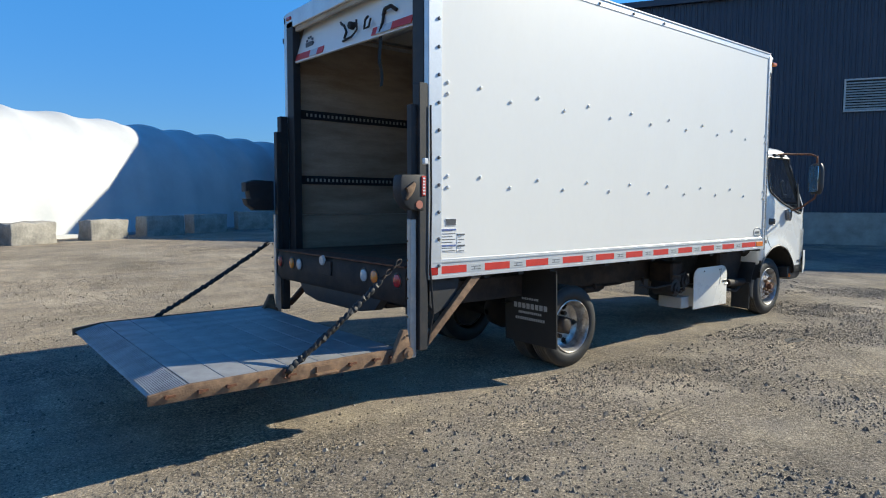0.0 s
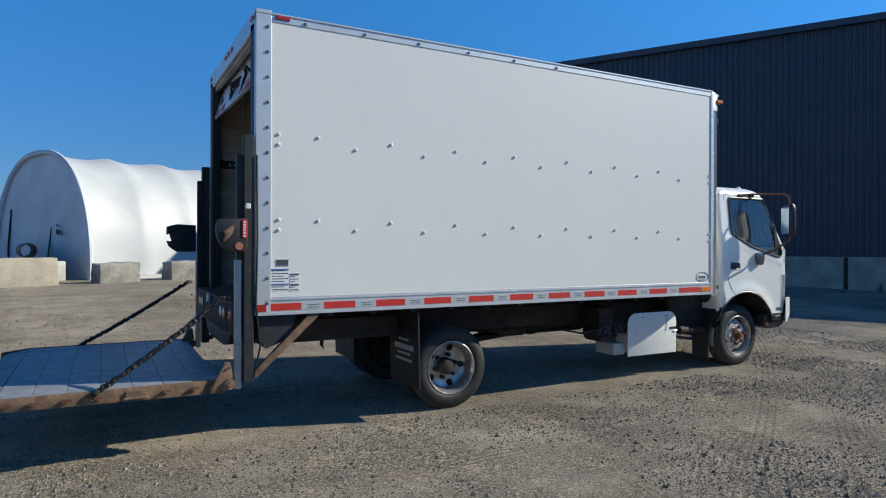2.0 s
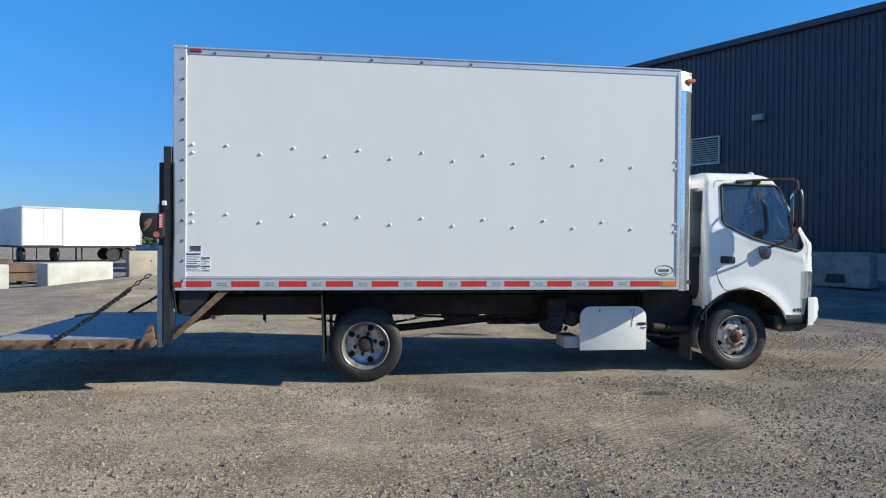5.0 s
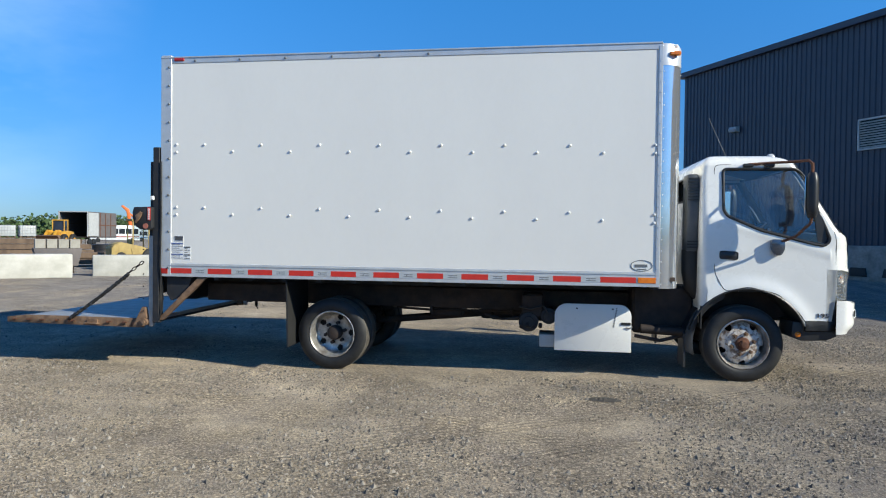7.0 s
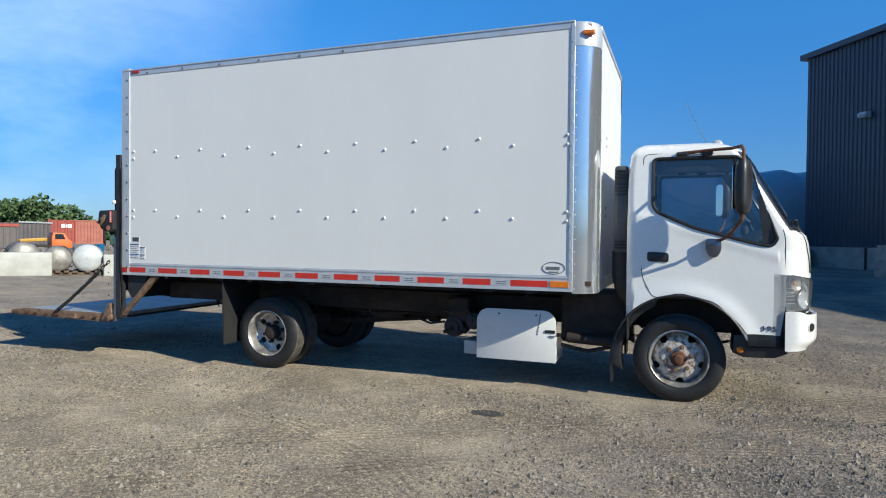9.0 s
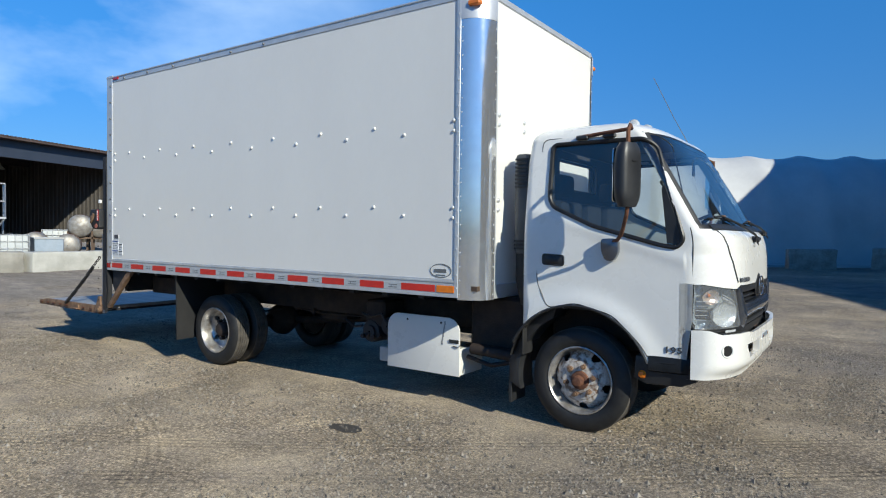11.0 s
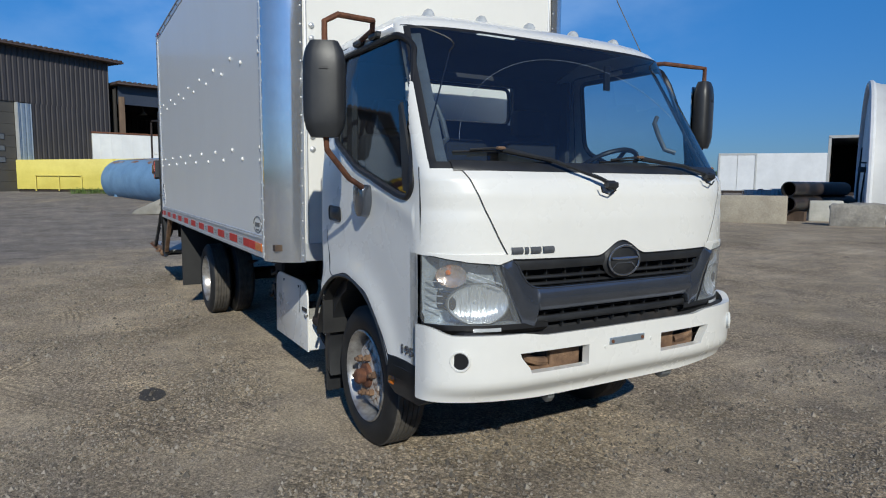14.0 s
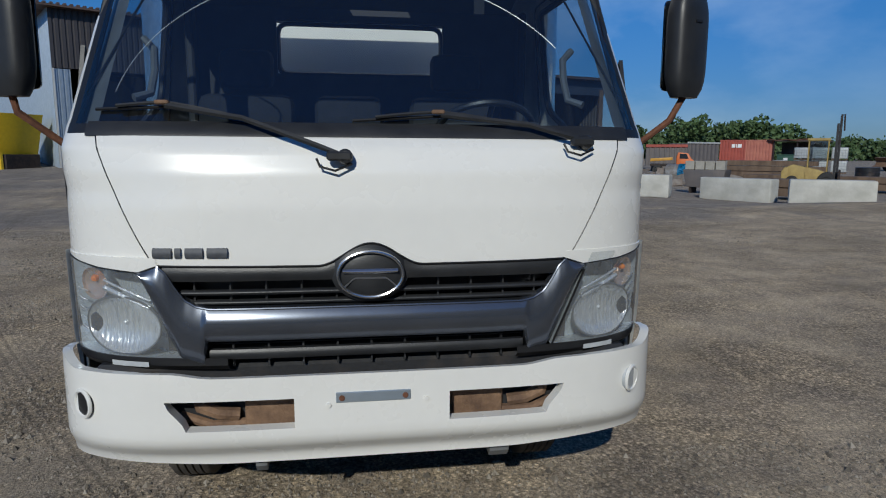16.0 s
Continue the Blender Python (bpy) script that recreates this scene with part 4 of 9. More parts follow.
# rails along the edges, with a bead top and bottom
for y, o in ((Y0, -1), (Y1, 1)):
    bm = B()
    ya, yb = sorted((y, y - o * 0.04))
    box(bm, X0, X1 - RC, ya, yb, 1.0, 1.15, 0.004)
    box(bm, X0, X1 - RC, *sorted((y + o * 0.006, y - o * 0.02)), 1.122, 1.132)
    box(bm, X0, X1 - RC, *sorted((y + o * 0.006, y - o * 0.02)), 1.0, 1.022)
    part("bottom_rail", bm, M_ALU, truck, "aluminium bottom rail")
    bm = B()
    box(bm, X0, X1 - RC, ya, yb, 3.40, 3.462, 0.004)
    box(bm, X0, X1 - RC, *sorted((y + o * 0.008, y - o * 0.02)), 3.458, 3.474, 0.003)
    part("top_rail", bm, M_ALU, truck, "aluminium roof rail")
    bm = B()
    box(bm, X1 - RC - 0.035, X1 - RC + 0.005, *sorted((y + o * 0.004, y - o * 0.03)), 1.0, 3.44, 0.004)
    part("front_post_trim", bm, M_ALU, truck)
    # rounded bright corner post
    bm = B()
    cx, cy = X1 - RC, y - o * RC
    rows = []
    for z in (0.985, 2.2, 3.24):
        rows.append([(cx + RC * math.sin(a * math.pi / 36), cy + o * RC * math.cos(a * math.pi / 36), z) for a in range(19)])
    grid(bm, rows)
    post = part("corner_post", bm, M_CHROME, truck, "rounded polished steel corner post")
    for a_ in (5, 86):
        ca, sa = math.cos(radians(a_)), math.sin(radians(a_))
        bm0 = B()
        lathe(bm0, [(0.007, 0.0), (0.0055, 0.003), (0.0005, 0.004)], (0, 0, 0), "Z", 8)
        me_pr = mesh_from("rivet", bm0, M_ALU)
        for k in range(20):
            shared("rivet", me_pr, post, Matrix.Translation((cx + RC * sa, cy + o * RC * ca, 1.03 + 0.113 * k)) @ Vector((sa, o * ca, 0)).to_track_quat("Z", "Y").to_matrix().to_4x4())
    bm = B()
    rows = []
    for z, k in ((3.24, 1.015), (3.425, 1.015), (3.462, 0.94), (3.480, 0.7), (3.482, 0.1)):
        rows.append([(cx + RC * k * math.sin(a * math.pi / 36), cy + o * RC * k * math.cos(a * math.pi / 36), z) for a in range(19)])
    grid(bm, rows)
    part("corner_cap", bm, M_ALU, truck, "cast aluminium corner cap")
    bm = B()
    box(bm, cx + 0.07, cx + 0.175, *sorted((y + o * 0.012, y - o * 0.05)), 3.335, 3.375, 0.008)
    part("marker_light", bm, M_AMBER, truck, "amber marker light")
    bm = B()
    box(bm, X0 + 0.16, X0 + 0.28, *sorted((y + o * 0.012, y - o * 0.01)), 3.425, 3.458, 0.006)
    part("marker_light", bm, M_RED, truck, "red marker light")
    bm = B()
    cyl(bm, (cx + RC - 0.012, cy - o * 0.02, 3.02), (cx + RC - 0.012, cy - o * 0.02, 1.0), 0.012, 8)
    part("post_bead", bm, M_ALU, truck)
    # rear posts
    bm = B()
    box(bm, X0, X0 + 0.13, *sorted((y + o * 0.004, y - o * 0.055)), 1.0, 3.492, 0.006)
    part("rear_post", bm, M_ALU, truck, "aluminium rear post")
    bm = B()
    box(bm, X0 + 0.0, X0 + 0.08, *sorted((y - o * 0.06, y - o * 0.20)), 1.08, 3.40, 0.004)
    part("rear_post_inner", bm, M_BLACKST, truck)
bm = B()
box(bm, X1 - 0.05, X1, Y0 + RC, Y1 - RC, 0.99, 1.11, 0.004)
part("front_bottom_rail", bm, M_ALU, truck)
bm = B()
box(bm, X1 - 0.06, X1 + 0.002, Y0 + RC, Y1 - RC, 3.41, 3.47, 0.01)
part("front_top_rail", bm, M_ALU, truck)
# rear header, door curtain and its lamps
bm = B()
box(bm, X0, X0 + 0.10, Y0 + 0.05, Y1 - 0.05, 3.34, 3.50, 0.006)
part("rear_header", bm, M_ALU, truck, "white rear header with red lamps")
for y in (Y0 + 0.12, CY - 0.16, CY, CY + 0.16, Y1 - 0.12):
    bm = B()
    box(bm, X0 - 0.014, X0 + 0.01, y - 0.05, y + 0.05, 3.42, 3.455, 0.008)
    part("header_lamp", bm, M_RED, truck, "red lamp on the header")
bm = B()
box(bm, X0 + 0.03, X0 + 0.06, Y0 + 0.2, Y1 - 0.2, 3.30, 3.345)
part("door_seal_board", bm, M_PLY, truck, "tan timber edge above the door")
bm = B()
prism(bm, [(X0 + 0.02, 2.93), (X0 + 0.05, 2.93), (X0 + 0.16, 3.34), (X0 + 0.13, 3.34)], "y", Y0 + 0.2, Y1 - 0.2)
for v in bm.verts:
    v.co.z += 0.055 * (v.co.y - 3.77) / 2.04 * (v.co.z < 3.2)
curtain = part("roll_door", bm, M_FRP, truck, "white lower panel of the raised rolling door")
for y0, y1, m in ((3.80, 4.08, M_TAPE_R), (4.08, 4.30, M_TAPE_W), (4.30, 4.37, M_TAPE_R), (5.23, 5.35, M_TAPE_R), (5.35, 5.50, M_TAPE_W), (5.50, 5.80, M_TAPE_R)):
    bm = B()
    prism(bm, [(X0 + 0.012, 2.95), (X0 + 0.02, 2.95), (X0 + 0.042, 3.015), (X0 + 0.034, 3.015)], "y", y0, y1)
    for v in bm.verts:
        v.co.z += 0.055 * (v.co.y - 3.77) / 2.04
        v.co.x += 0.010 * (v.co.y - 3.77) / 2.04 - 0.004
    part("reflective_strip", bm, m, curtain)
bm = B()
tube(bm, [(X0 + 0.06, 4.95, 3.205), (X0 + 0.03, 4.88, 3.17), (X0 + 0.03, 4.84, 3.15), (X0 + 0.03, 4.80, 3.09), (X0 + 0.02, 4.82, 3.03)], 0.012, 6)
tube(bm, [(X0 + 0.02, 4.85, 3.015), (X0 + 0.01, 4.68, 3.02), (X0 + 0.03, 4.625, 3.07), (X0 + 0.035, 4.64, 3.16)], 0.010, 6)
lathe(bm, [(0.0005, -0.03), (0.03, -0.025), (0.034, 0.0), (0.034, 0.05)], (X0 + 0.04, 4.73, 3.13), "X", 14)
part("door_latch", bm, M_RUST_D, curtain, "worn steel door latch")
bm = B()
tube(bm, [(X0 + 0.06, 4.49, 3.16), (X0 + 0.02, 4.47, 3.12), (X0 + 0.02, 4.49, 3.05), (X0 + 0.02, 4.42, 3.05), (X0 + 0.03, 4.40, 3.12)], 0.010, 6)
part("door_handle", bm, M_RUST_D, curtain, "worn steel pull handle")
bm = B()
tube(bm, [(X0 + 0.07, 4.27, 3.12), (X0 + 0.04, 4.20, 3.15), (X0 + 0.03, 4.10, 3.15), (X0 + 0.05, 4.05, 3.11)], 0.016, 6)
tube(bm, [(X0 + 0.06, 4.25, 3.13), (X0 + 0.03, 4.22, 3.05), (X0 + 0.02, 4.25, 2.97)], 0.012, 6)
part("slide_bolt", bm, M_RUST_D, curtain, "worn steel slide bolt")
bm = B()
rows = [[(X0 + 0.03 + 0.01 * math.sin(k), 4.235 + 0.012 * math.sin(k * 0.7), 2.97 - 0.048 * k), (X0 + 0.034 + 0.01 * math.sin(k), 4.285 + 0.012 * math.sin(k * 0.7), 2.97 - 0.048 * k)] for k in range(10)]
grid(bm, rows)
bmesh.ops.solidify(bm, geom=bm.faces[:], thickness=0.004)
part("pull_strap", bm, M_FLAP, curtain, "black pull strap")
bm = B()
for i in range(10):
    y0 = 5.60 + 0.012 * i
    a = i * 0.62
    box(bm, X0 + 0.058, X0 + 0.066, 5.55 + 0.07 * math.cos(a), 5.575 + 0.07 * math.cos(a), 3.12 + 0.07 * math.sin(a), 3.14 + 0.07 * math.sin(a))
box(bm, X0 + 0.05, X0 + 0.06, 5.49, 5.63, 3.11, 3.15)
part("printed_logo", bm, M_INK, curtain, "small dark printed mark")
# inside of the box
for y, o in ((Y0 + 0.05, 1), (Y1 - 0.05, -1)):
    for z0, z1 in ((1.10, 1.45), (1.455, 1.78), (1.86, 2.46), (2.54, 3.38)):
        bm = B()
        box(bm, X0 + 0.10, X1 - 0.08, *sorted((y, y + o * 0.012)), z0, z1)
        part("lining_board", bm, M_PLY, truck, "scuffed pale plywood lining")
    for z in (1.82, 2.50):
        bm = B()
        box(bm, X0 + 0.10, X1 - 0.08, *sorted((y + o * 0.004, y + o * 0.022)), z - 0.045, z + 0.045, 0.004)
        box(bm, X0 + 0.10, X1 - 0.08, *sorted((y + o * 0.020, y + o * 0.030)), z - 0.045, z - 0.032)
        box(bm, X0 + 0.10, X1 - 0.08, *sorted((y + o * 0.020, y + o * 0.030)), z + 0.032, z + 0.045)
        track = part("lashing_rail", bm, M_BLACKST, truck, "dark slotted steel lashing rail")
        bm = B()
        for i in range(40):
            box(bm, X0 + 0.2 + i * 0.05, X0 + 0.222 + i * 0.05, *sorted((y + o * 0.0215, y + o * 0.024)), z - 0.016, z + 0.016)
        part("slots", bm, M_PALE_MET, track)
bm = B()
box(bm, X1 - 0.10, X1 - 0.08, Y0 + 0.05, Y1 - 0.05, 1.1, 3.4)
part("front_lining", bm, M_PLY, truck)
bm = B()
for i in range(9):
    box(bm, X0 + 0.5 + i * 0.6, X0 + 0.54 + i * 0.6, Y0 + 0.06, Y1 - 0.06, 3.39, 3.43)
part("roof_bows", bm, M_ALU, truck)
for y in (Y0 + 0.09, Y1 - 0.09):
    bm = B()
    tube(bm, [(X0 + 0.06, y, 1.1), (X0 + 0.06, y, 3.05), (X0 + 0.16, y, 3.25), (X0 + 0.5, y, 3.34), (X0 + 2.6, y, 3.34)], 0.022, 6)
    part("door_track", bm, M_PALE_MET, truck)

# bolt heads
bm0 = B()
lathe(bm0, [(0.0155, 0.0), (0.0145, -0.006), (0.009, -0.012), (0.0005, -0.0135)], (0, 0, 0), "Y", 10)
me_bolt = mesh_from("bolt", bm0, M_PAINT)
bm0 = B()
lathe(bm0, [(0.0145, 0.0), (0.0135, -0.006), (0.009, -0.011), (0.0005, -0.0125)], (0, 0, 0), "Y", 8)
me_bolt_d = mesh_from("bolt", bm0, M_HOUSING)
n = 16
for row_z, slope in ((2.49, -0.011), (1.785, -0.008)):
    for i in range(n):
        x = 3.14 + i * 0.3355
        z = row_z + slope * (x - 3.14) - (0.075 if i % 2 == 0 and i > 0 else 0)
        if i == n - 1:
            continue
        shared("bolt", me_bolt, side, Matrix.Translation((x, Y0 + 0.006, z if i else row_z)))
    for x, z in ((3.14, row_z - 0.085), (8.35, row_z - 0.05), (8.35, row_z - 0.135)):
        shared("bolt", me_bolt, side, Matrix.Translation((x, Y0 + 0.006, z)))
for i in range(12):
    shared("bolt", me_bolt_d, side, Matrix.Translation((3.048, Y0 - 0.004, 1.10 + 0.205 * i)))
for i in range(6):
    shared("bolt", me_bolt_d, side, Matrix.Translation((3.36 + 0.53 * i, Y0, 3.425)))
bm0 = B()
lathe(bm0, [(0.009, 0.0), (0.007, -0.004), (0.0005, -0.005)], (0, 0, 0), "Y", 8)
me_rivet = mesh_from("rivet", bm0, M_ALU)
for i in range(22):
    shared("rivet", me_rivet, side, Matrix.Translation((8.392, Y0 - 0.004, 1.08 + 0.105 * i)))
bm0 = B()
lathe(bm0, [(0.020, 0.0), (0.019, 0.006), (0.012, 0.012), (0.0005, 0.014)], (0, 0, 0), "X", 10)
me_boltx = mesh_from("bolt", bm0, M_ALU)
for y in (Y0 + RC + 0.06, Y0 + RC + 0.5, Y1 - RC - 0.06):
    for z in (1.72, 1.80, 2.42, 2.50):
        shared("bolt", me_boltx, front, Matrix.Translation((X1 - 0.008, y, z)))

# red and silver reflective strips
bm0 = B()
box(bm0, 0, 0.285, -0.003, 0.0, 0, 0.058)
me_red = mesh_from("reflective_strip", bm0, M_TAPE_R)
bm0 = B()
box(bm0, 0, 0.195, -0.003, 0.0, 0, 0.058)
me_sil = mesh_from("reflective_strip", bm0, M_TAPE_W)
bm0 = B()
box(bm0, 0, 0.10, -0.004, -0.003, 0.014, 0.020)
box(bm0, 0, 0.10, -0.004, -0.003, 0.036, 0.042)
box(bm0, 0.03, 0.036, -0.004, -0.003, 0.02, 0.036)
me_mark = mesh_from("strip_print", bm0, M_HOUSING)
for i in range(11):
    x = 3.045 + 0.478 * i
    if i < 10:
        shared("reflective_strip", me_red, truck, Matrix.Translation((x, Y0, 1.036)))
        s = shared("reflective_strip", me_sil, truck, Matrix.Translation((x + 0.285, Y0, 1.036)))
        p_ = new("strip_print", me_mark)
        p_.parent = s
        p_.location = (0.05, 0, 0)
bm = B()
box(bm, 3.045 + 4.78, 8.18, Y0 - 0.003, Y0, 1.036, 1.094)
part("reflective_strip", bm, M_TAPE_R, truck)
bm = B()
box(bm, 8.20, 8.375, Y0 - 0.008, Y0 + 0.002, 1.036, 1.094, 0.003)
part("marker_light", bm, M_AMBER, truck, "amber side marker")
bm = B()
box(bm, 2.955, 3.04, Y0 - 0.008, Y0 + 0.002, 1.03, 1.09, 0.003)
part("marker_light", bm, M_RED, truck, "red side marker")

# small stickers near the rear corner, and the maker's oval
for x0, x1, z0, z1 in ((3.12, 3.225, 1.40, 1.46), (3.075, 3.225, 1.20, 1.385), (3.235, 3.315, 1.195, 1.345)):
    bm = B()
    box(bm, x0, x1, Y0 + 0.003, Y0 + 0.0065, z0, z1)
    s = part("sticker", bm, M_STICK, side, "white printed sticker")
    bm = B()
    if z1 > 1.45:
        box(bm, x0 + 0.004, x1 - 0.004, Y0 + 0.0015, Y0 + 0.003, z0 + 0.006, z1 - 0.004)
    for k in range(int((z1 - z0) / 0.022)):
        box(bm, x0 + 0.008, x1 - 0.008 - 0.03 * (k % 2), Y0 + 0.001, Y0 + 0.003, z0 + 0.008 + k * 0.022, z0 + 0.013 + k * 0.022)
    part("print_bars", bm, M_INK, s)
    for zb in [z1 - 0.018] + [z0 + 0.045] * (z1 < 1.4):
        bm = B()
        box(bm, x0 + 0.002, x1 - 0.002, Y0, Y0 + 0.0025, zb, zb + 0.012)
        part("print_band", bm, M_INKB if 1.35 < z1 < 1.4 else M_INK, s)
bm = B()
tube(bm, [(8.235 + 0.105 * math.cos(a * 0.2618), Y0 + 0.004, 1.215 + 0.055 * math.sin(a * 0.2618)) for a in range(24)], 0.0035, 5, True)
box(bm, 8.17, 8.29, Y0 + 0.002, Y0 + 0.006, 1.20, 1.228)
box(bm, 8.19, 8.28, Y0 + 0.002, Y0 + 0.006, 1.175, 1.183)
part("oval_badge", bm, M_HOUSING, side, "grey oval badge with a plain bar")

# ---- tail lift ----
bm = B()
rows = [[(0.985, 3.63, 0.44), (0.985, 6.13, 0.44)], [(1.0, 3.63, 0.452), (1.0, 6.13, 0.452)], [(1.20, 3.63, 0.498), (1.20, 6.13, 0.498)], [(1.205, 3.63, 0.45), (1.205, 6.13, 0.45)]]
grid(bm, rows)
lip = part("ramp_lip", bm, M_ALU_D, truck, "ribbed aluminium ramp lip")
for i in range(15):
    bm = B()
    x = 1.005 + i * 0.0128
    box(bm, x, x + 0.006, 3.64, 6.12, 0.450 + i * 0.0029, 0.456 + i * 0.0029)
    part("rib", bm, M_ALU_D, lip)
bm0 = B()
box(bm0, 0, 0.2115, 3.632 - CY, 6.128 - CY, 0.455, 0.50, 0.003)
me_plank = mesh_from("deck_plank", bm0, M_ALU_D)
for i in range(7):
    shared("deck_plank", me_plank, truck, Matrix.Translation((1.208 + 0.2145 * i, CY, 0)))
bm = B()
box(bm, 1.2, 2.7, 3.66, 6.10, 0.425, 0.452)
part("deck_frame", bm, M_BLACKST, truck)
for y, o in ((3.60, 1), (6.13, -1)):
    bm = B()
    ya, yb = sorted((y, y + o * 0.03))
    prism(bm, [(0.965, 0.415), (2.72, 0.40), (2.72, 0.505), (1.2, 0.505), (0.965, 0.475)], "y", ya, yb, 0.004)
    rail = part("side_rail", bm, M_RUST_L, truck, "rust-brown steel platform side rail")
    for x in (1.06, 1.25, 1.42, 1.62, 1.82, 2.28, 2.48, 2.62):
        bm = B()
        cyl(bm, (x, y - o * 0.0, 0.455), (x, y - o * 0.025, 0.455), 0.012, 8)
        box(bm, x, x + 0.05, *sorted((y - o * 0.022, y - o * 0.012)), 0.452, 0.466)
        part("pin", bm, M_RUST, rail)
bm = B()
box(bm, 2.0, 2.17, 3.55, 3.60, 0.425, 0.44, 0.004)
box(bm, 2.02, 2.15, 3.585, 3.60, 0.44, 0.48)
part("lift_handle", bm, M_RUST_L, truck, "bent rusty handle plate")
# uprights on which the platform slides
for y, o in ((3.56, 1), (5.93, 1)):
    near_side = y < 4
    bm = B()
    box(bm, 2.86, 2.94, y, y + 0.085, 0.47, 2.46, 0.006)
    col = part("lift_column", bm, M_BLACKST, truck, "black steel lift column")
    bm = B()
    box(bm, 2.795, 2.85, y + 0.025, y + 0.072, 0.42, 1.46, 0.006)
    part("slide_post", bm, M_GALV, truck, "grey steel sliding post")
    bm = B()
    box(bm, 2.81, 2.86, y - 0.005 if not near_side else y + 0.03, y + 0.06 if not near_side else y + 0.09, 1.1, 2.30, 0.004)
    part("guide", bm, M_BLACKST, col)
    bm = B()
    cyl(bm, (2.755, y - 0.01, 0.47), (2.755, y + 0.10, 0.47), 0.042, 16)
    cyl(bm, (2.755, y - 0.02, 0.47), (2.755, y + 0.11, 0.47), 0.02, 10)
    prism(bm, [(2.60, 0.41), (2.72, 0.41), (2.78, 0.52), (2.76, 0.64), (2.72, 0.64)], "y", y + 0.01, y + 0.06, 0.004)
    part("hinge_bracket", bm, M_RUST_L, truck, "yellow-brown hinge bracket")
    for k in range(6):
        bm = B()
        cyl(bm, (2.748, y + 0.004, 0.6 + 0.14 * k), (2.748, y - 0.004, 0.6 + 0.14 * k), 0.008, 8)
        part("post_bolt", bm, M_RUST_D, col)
    # latch housing
    lo = -1 if near_side else 1
    bm = B()
    ya, yb = (3.50, 3.60) if near_side else (5.98, 6.10)
    pts = [(2.665, 1.78), (2.648, 1.74), (2.645, 1.67), (2.66, 1.61), (2.69, 1.56), (2.74, 1.527), (2.855, 1.522), (2.88, 1.55), (2.88, 1.775), (2.86, 1.785)] if near_side else [(2.50, 1.78), (2.50, 1.69), (2.53, 1.70), (2.55, 1.62), (2.50, 1.62), (2.52, 1.56), (2.60, 1.50), (2.80, 1.50), (2.80, 1.80), (2.60, 1.81)]
    prism(bm, pts, "y", ya, yb, 0.01)
    hous = part("latch_housing", bm, M_BLACKST, truck, "black steel latch plate")
    if near_side:
        bm = B()
        box(bm, 2.832, 2.872, 3.494, 3.50, 1.63, 1.775, 0.003)
        st = part("red_label", bm, M_TAPE_R, hous, "red label with a pale bar")
        bm = B()
        for k in range(6):
            box(bm, 2.843, 2.862, 3.491, 3.494, 1.640 + k * 0.022, 1.653 + k * 0.022)
        part("print_bars", bm, M_STICK, st)
        bm = B()
        cyl(bm, (2.812, 3.494, 1.566), (2.812, 3.50, 1.566), 0.030, 20)
        part("round_label", bm, M_PINKRED, hous, "round faded red label")
        bm = B()
        prism(bm, [(2.685, 1.61), (2.70, 1.60), (2.735, 1.635), (2.755, 1.66), (2.775, 1.715), (2.755, 1.73), (2.715, 1.70), (2.69, 1.685), (2.705, 1.65)], "y", 3.480, 3.50, 0.004)
        part("latch_hook", bm, M_RUST_L, hous, "worn brass-coloured hook")
        bm = B()
        box(bm, 2.862, 2.90, 3.50, 3.535, 1.86, 1.905, 0.006)
        part("switch_box", bm, M_STICK, truck, "small white switch box")
    bm = B()
    prism(bm, [(2.90, 0.50), (2.97, 0.50), (3.50, 0.99), (3.40, 0.99)], "y", y + 0.02, y + 0.07, 0.003)
    part("brace", bm, M_RUST_L if near_side else M_RUST, truck, "tan-painted steel brace")
bm = B()
tube(bm, [(2.96, 3.555, 2.3), (2.965, 3.553, 1.6), (2.955, 3.554, 1.1), (2.99, 3.56, 0.75), (2.94, 3.565, 0.5)], 0.008, 6)
part("cable", bm, M_SEAL, truck, "black hose beside the column")


# chains in black sleeves
def chain(y, low, high, sleeve_to):
    low, high = Vector(low), Vector(high)
    bm = B()
    d = high - low
    pts = []
    for k in range(121):
        f = sleeve_to * k / 120
        p = low + d * f + Vector((0, 0, -0.018 * math.sin(math.pi * min(1, f))))
        a = k * 1.1
        pts.append(p + Vector((0.003 * math.cos(a), 0.007 * math.sin(a), 0.006 * math.cos(a))))
    tube(bm, pts, 0.020, 8)
    for k, v in enumerate(bm.verts):
        v.co += noise.noise_vector(v.co * 40) * 0.010
    sl = part("chain_sleeve", bm, M_FLAP, truck, "black fabric sleeve round the lift chain")
    n = 9
    bm0 = B()
    tube(bm0, [(0.016 * math.cos(a * math.pi / 6), 0, 0.030 * math.sin(a * math.pi / 6)) for a in range(12)], 0.006, 5, True)
    me = mesh_from("chain_link", bm0, M_RUST_D)
    q = d.to_track_quat("Z", "Y").to_matrix().to_4x4()
    n = max(2, int(d.length * (1 - sleeve_to) / 0.046))
    for k in range(n):
        f = sleeve_to + (1 - sleeve_to) * (k + 0.5) / n
        shared("chain_link", me, truck, Matrix.Translation(low + d * f) @ q @ pose(0, 0, 0, 0, 0, 90 * (k % 2)))
    bm = B()
    tube(bm, [low + Vector((0.02 * math.cos(a), 0, 0.028 * math.sin(a) - 0.01)) for a in [k * 0.628 for k in range(10)]], 0.008, 6, True)
    part("shackle", bm, M_RUST, sl)


chain(3.6, (1.80, 3.585, 0.48), (2.72, 3.60, 1.16), 0.80)
chain(6.1, (1.62, 6.13, 0.48), (2.72, 5.99, 1.16), 0.97)

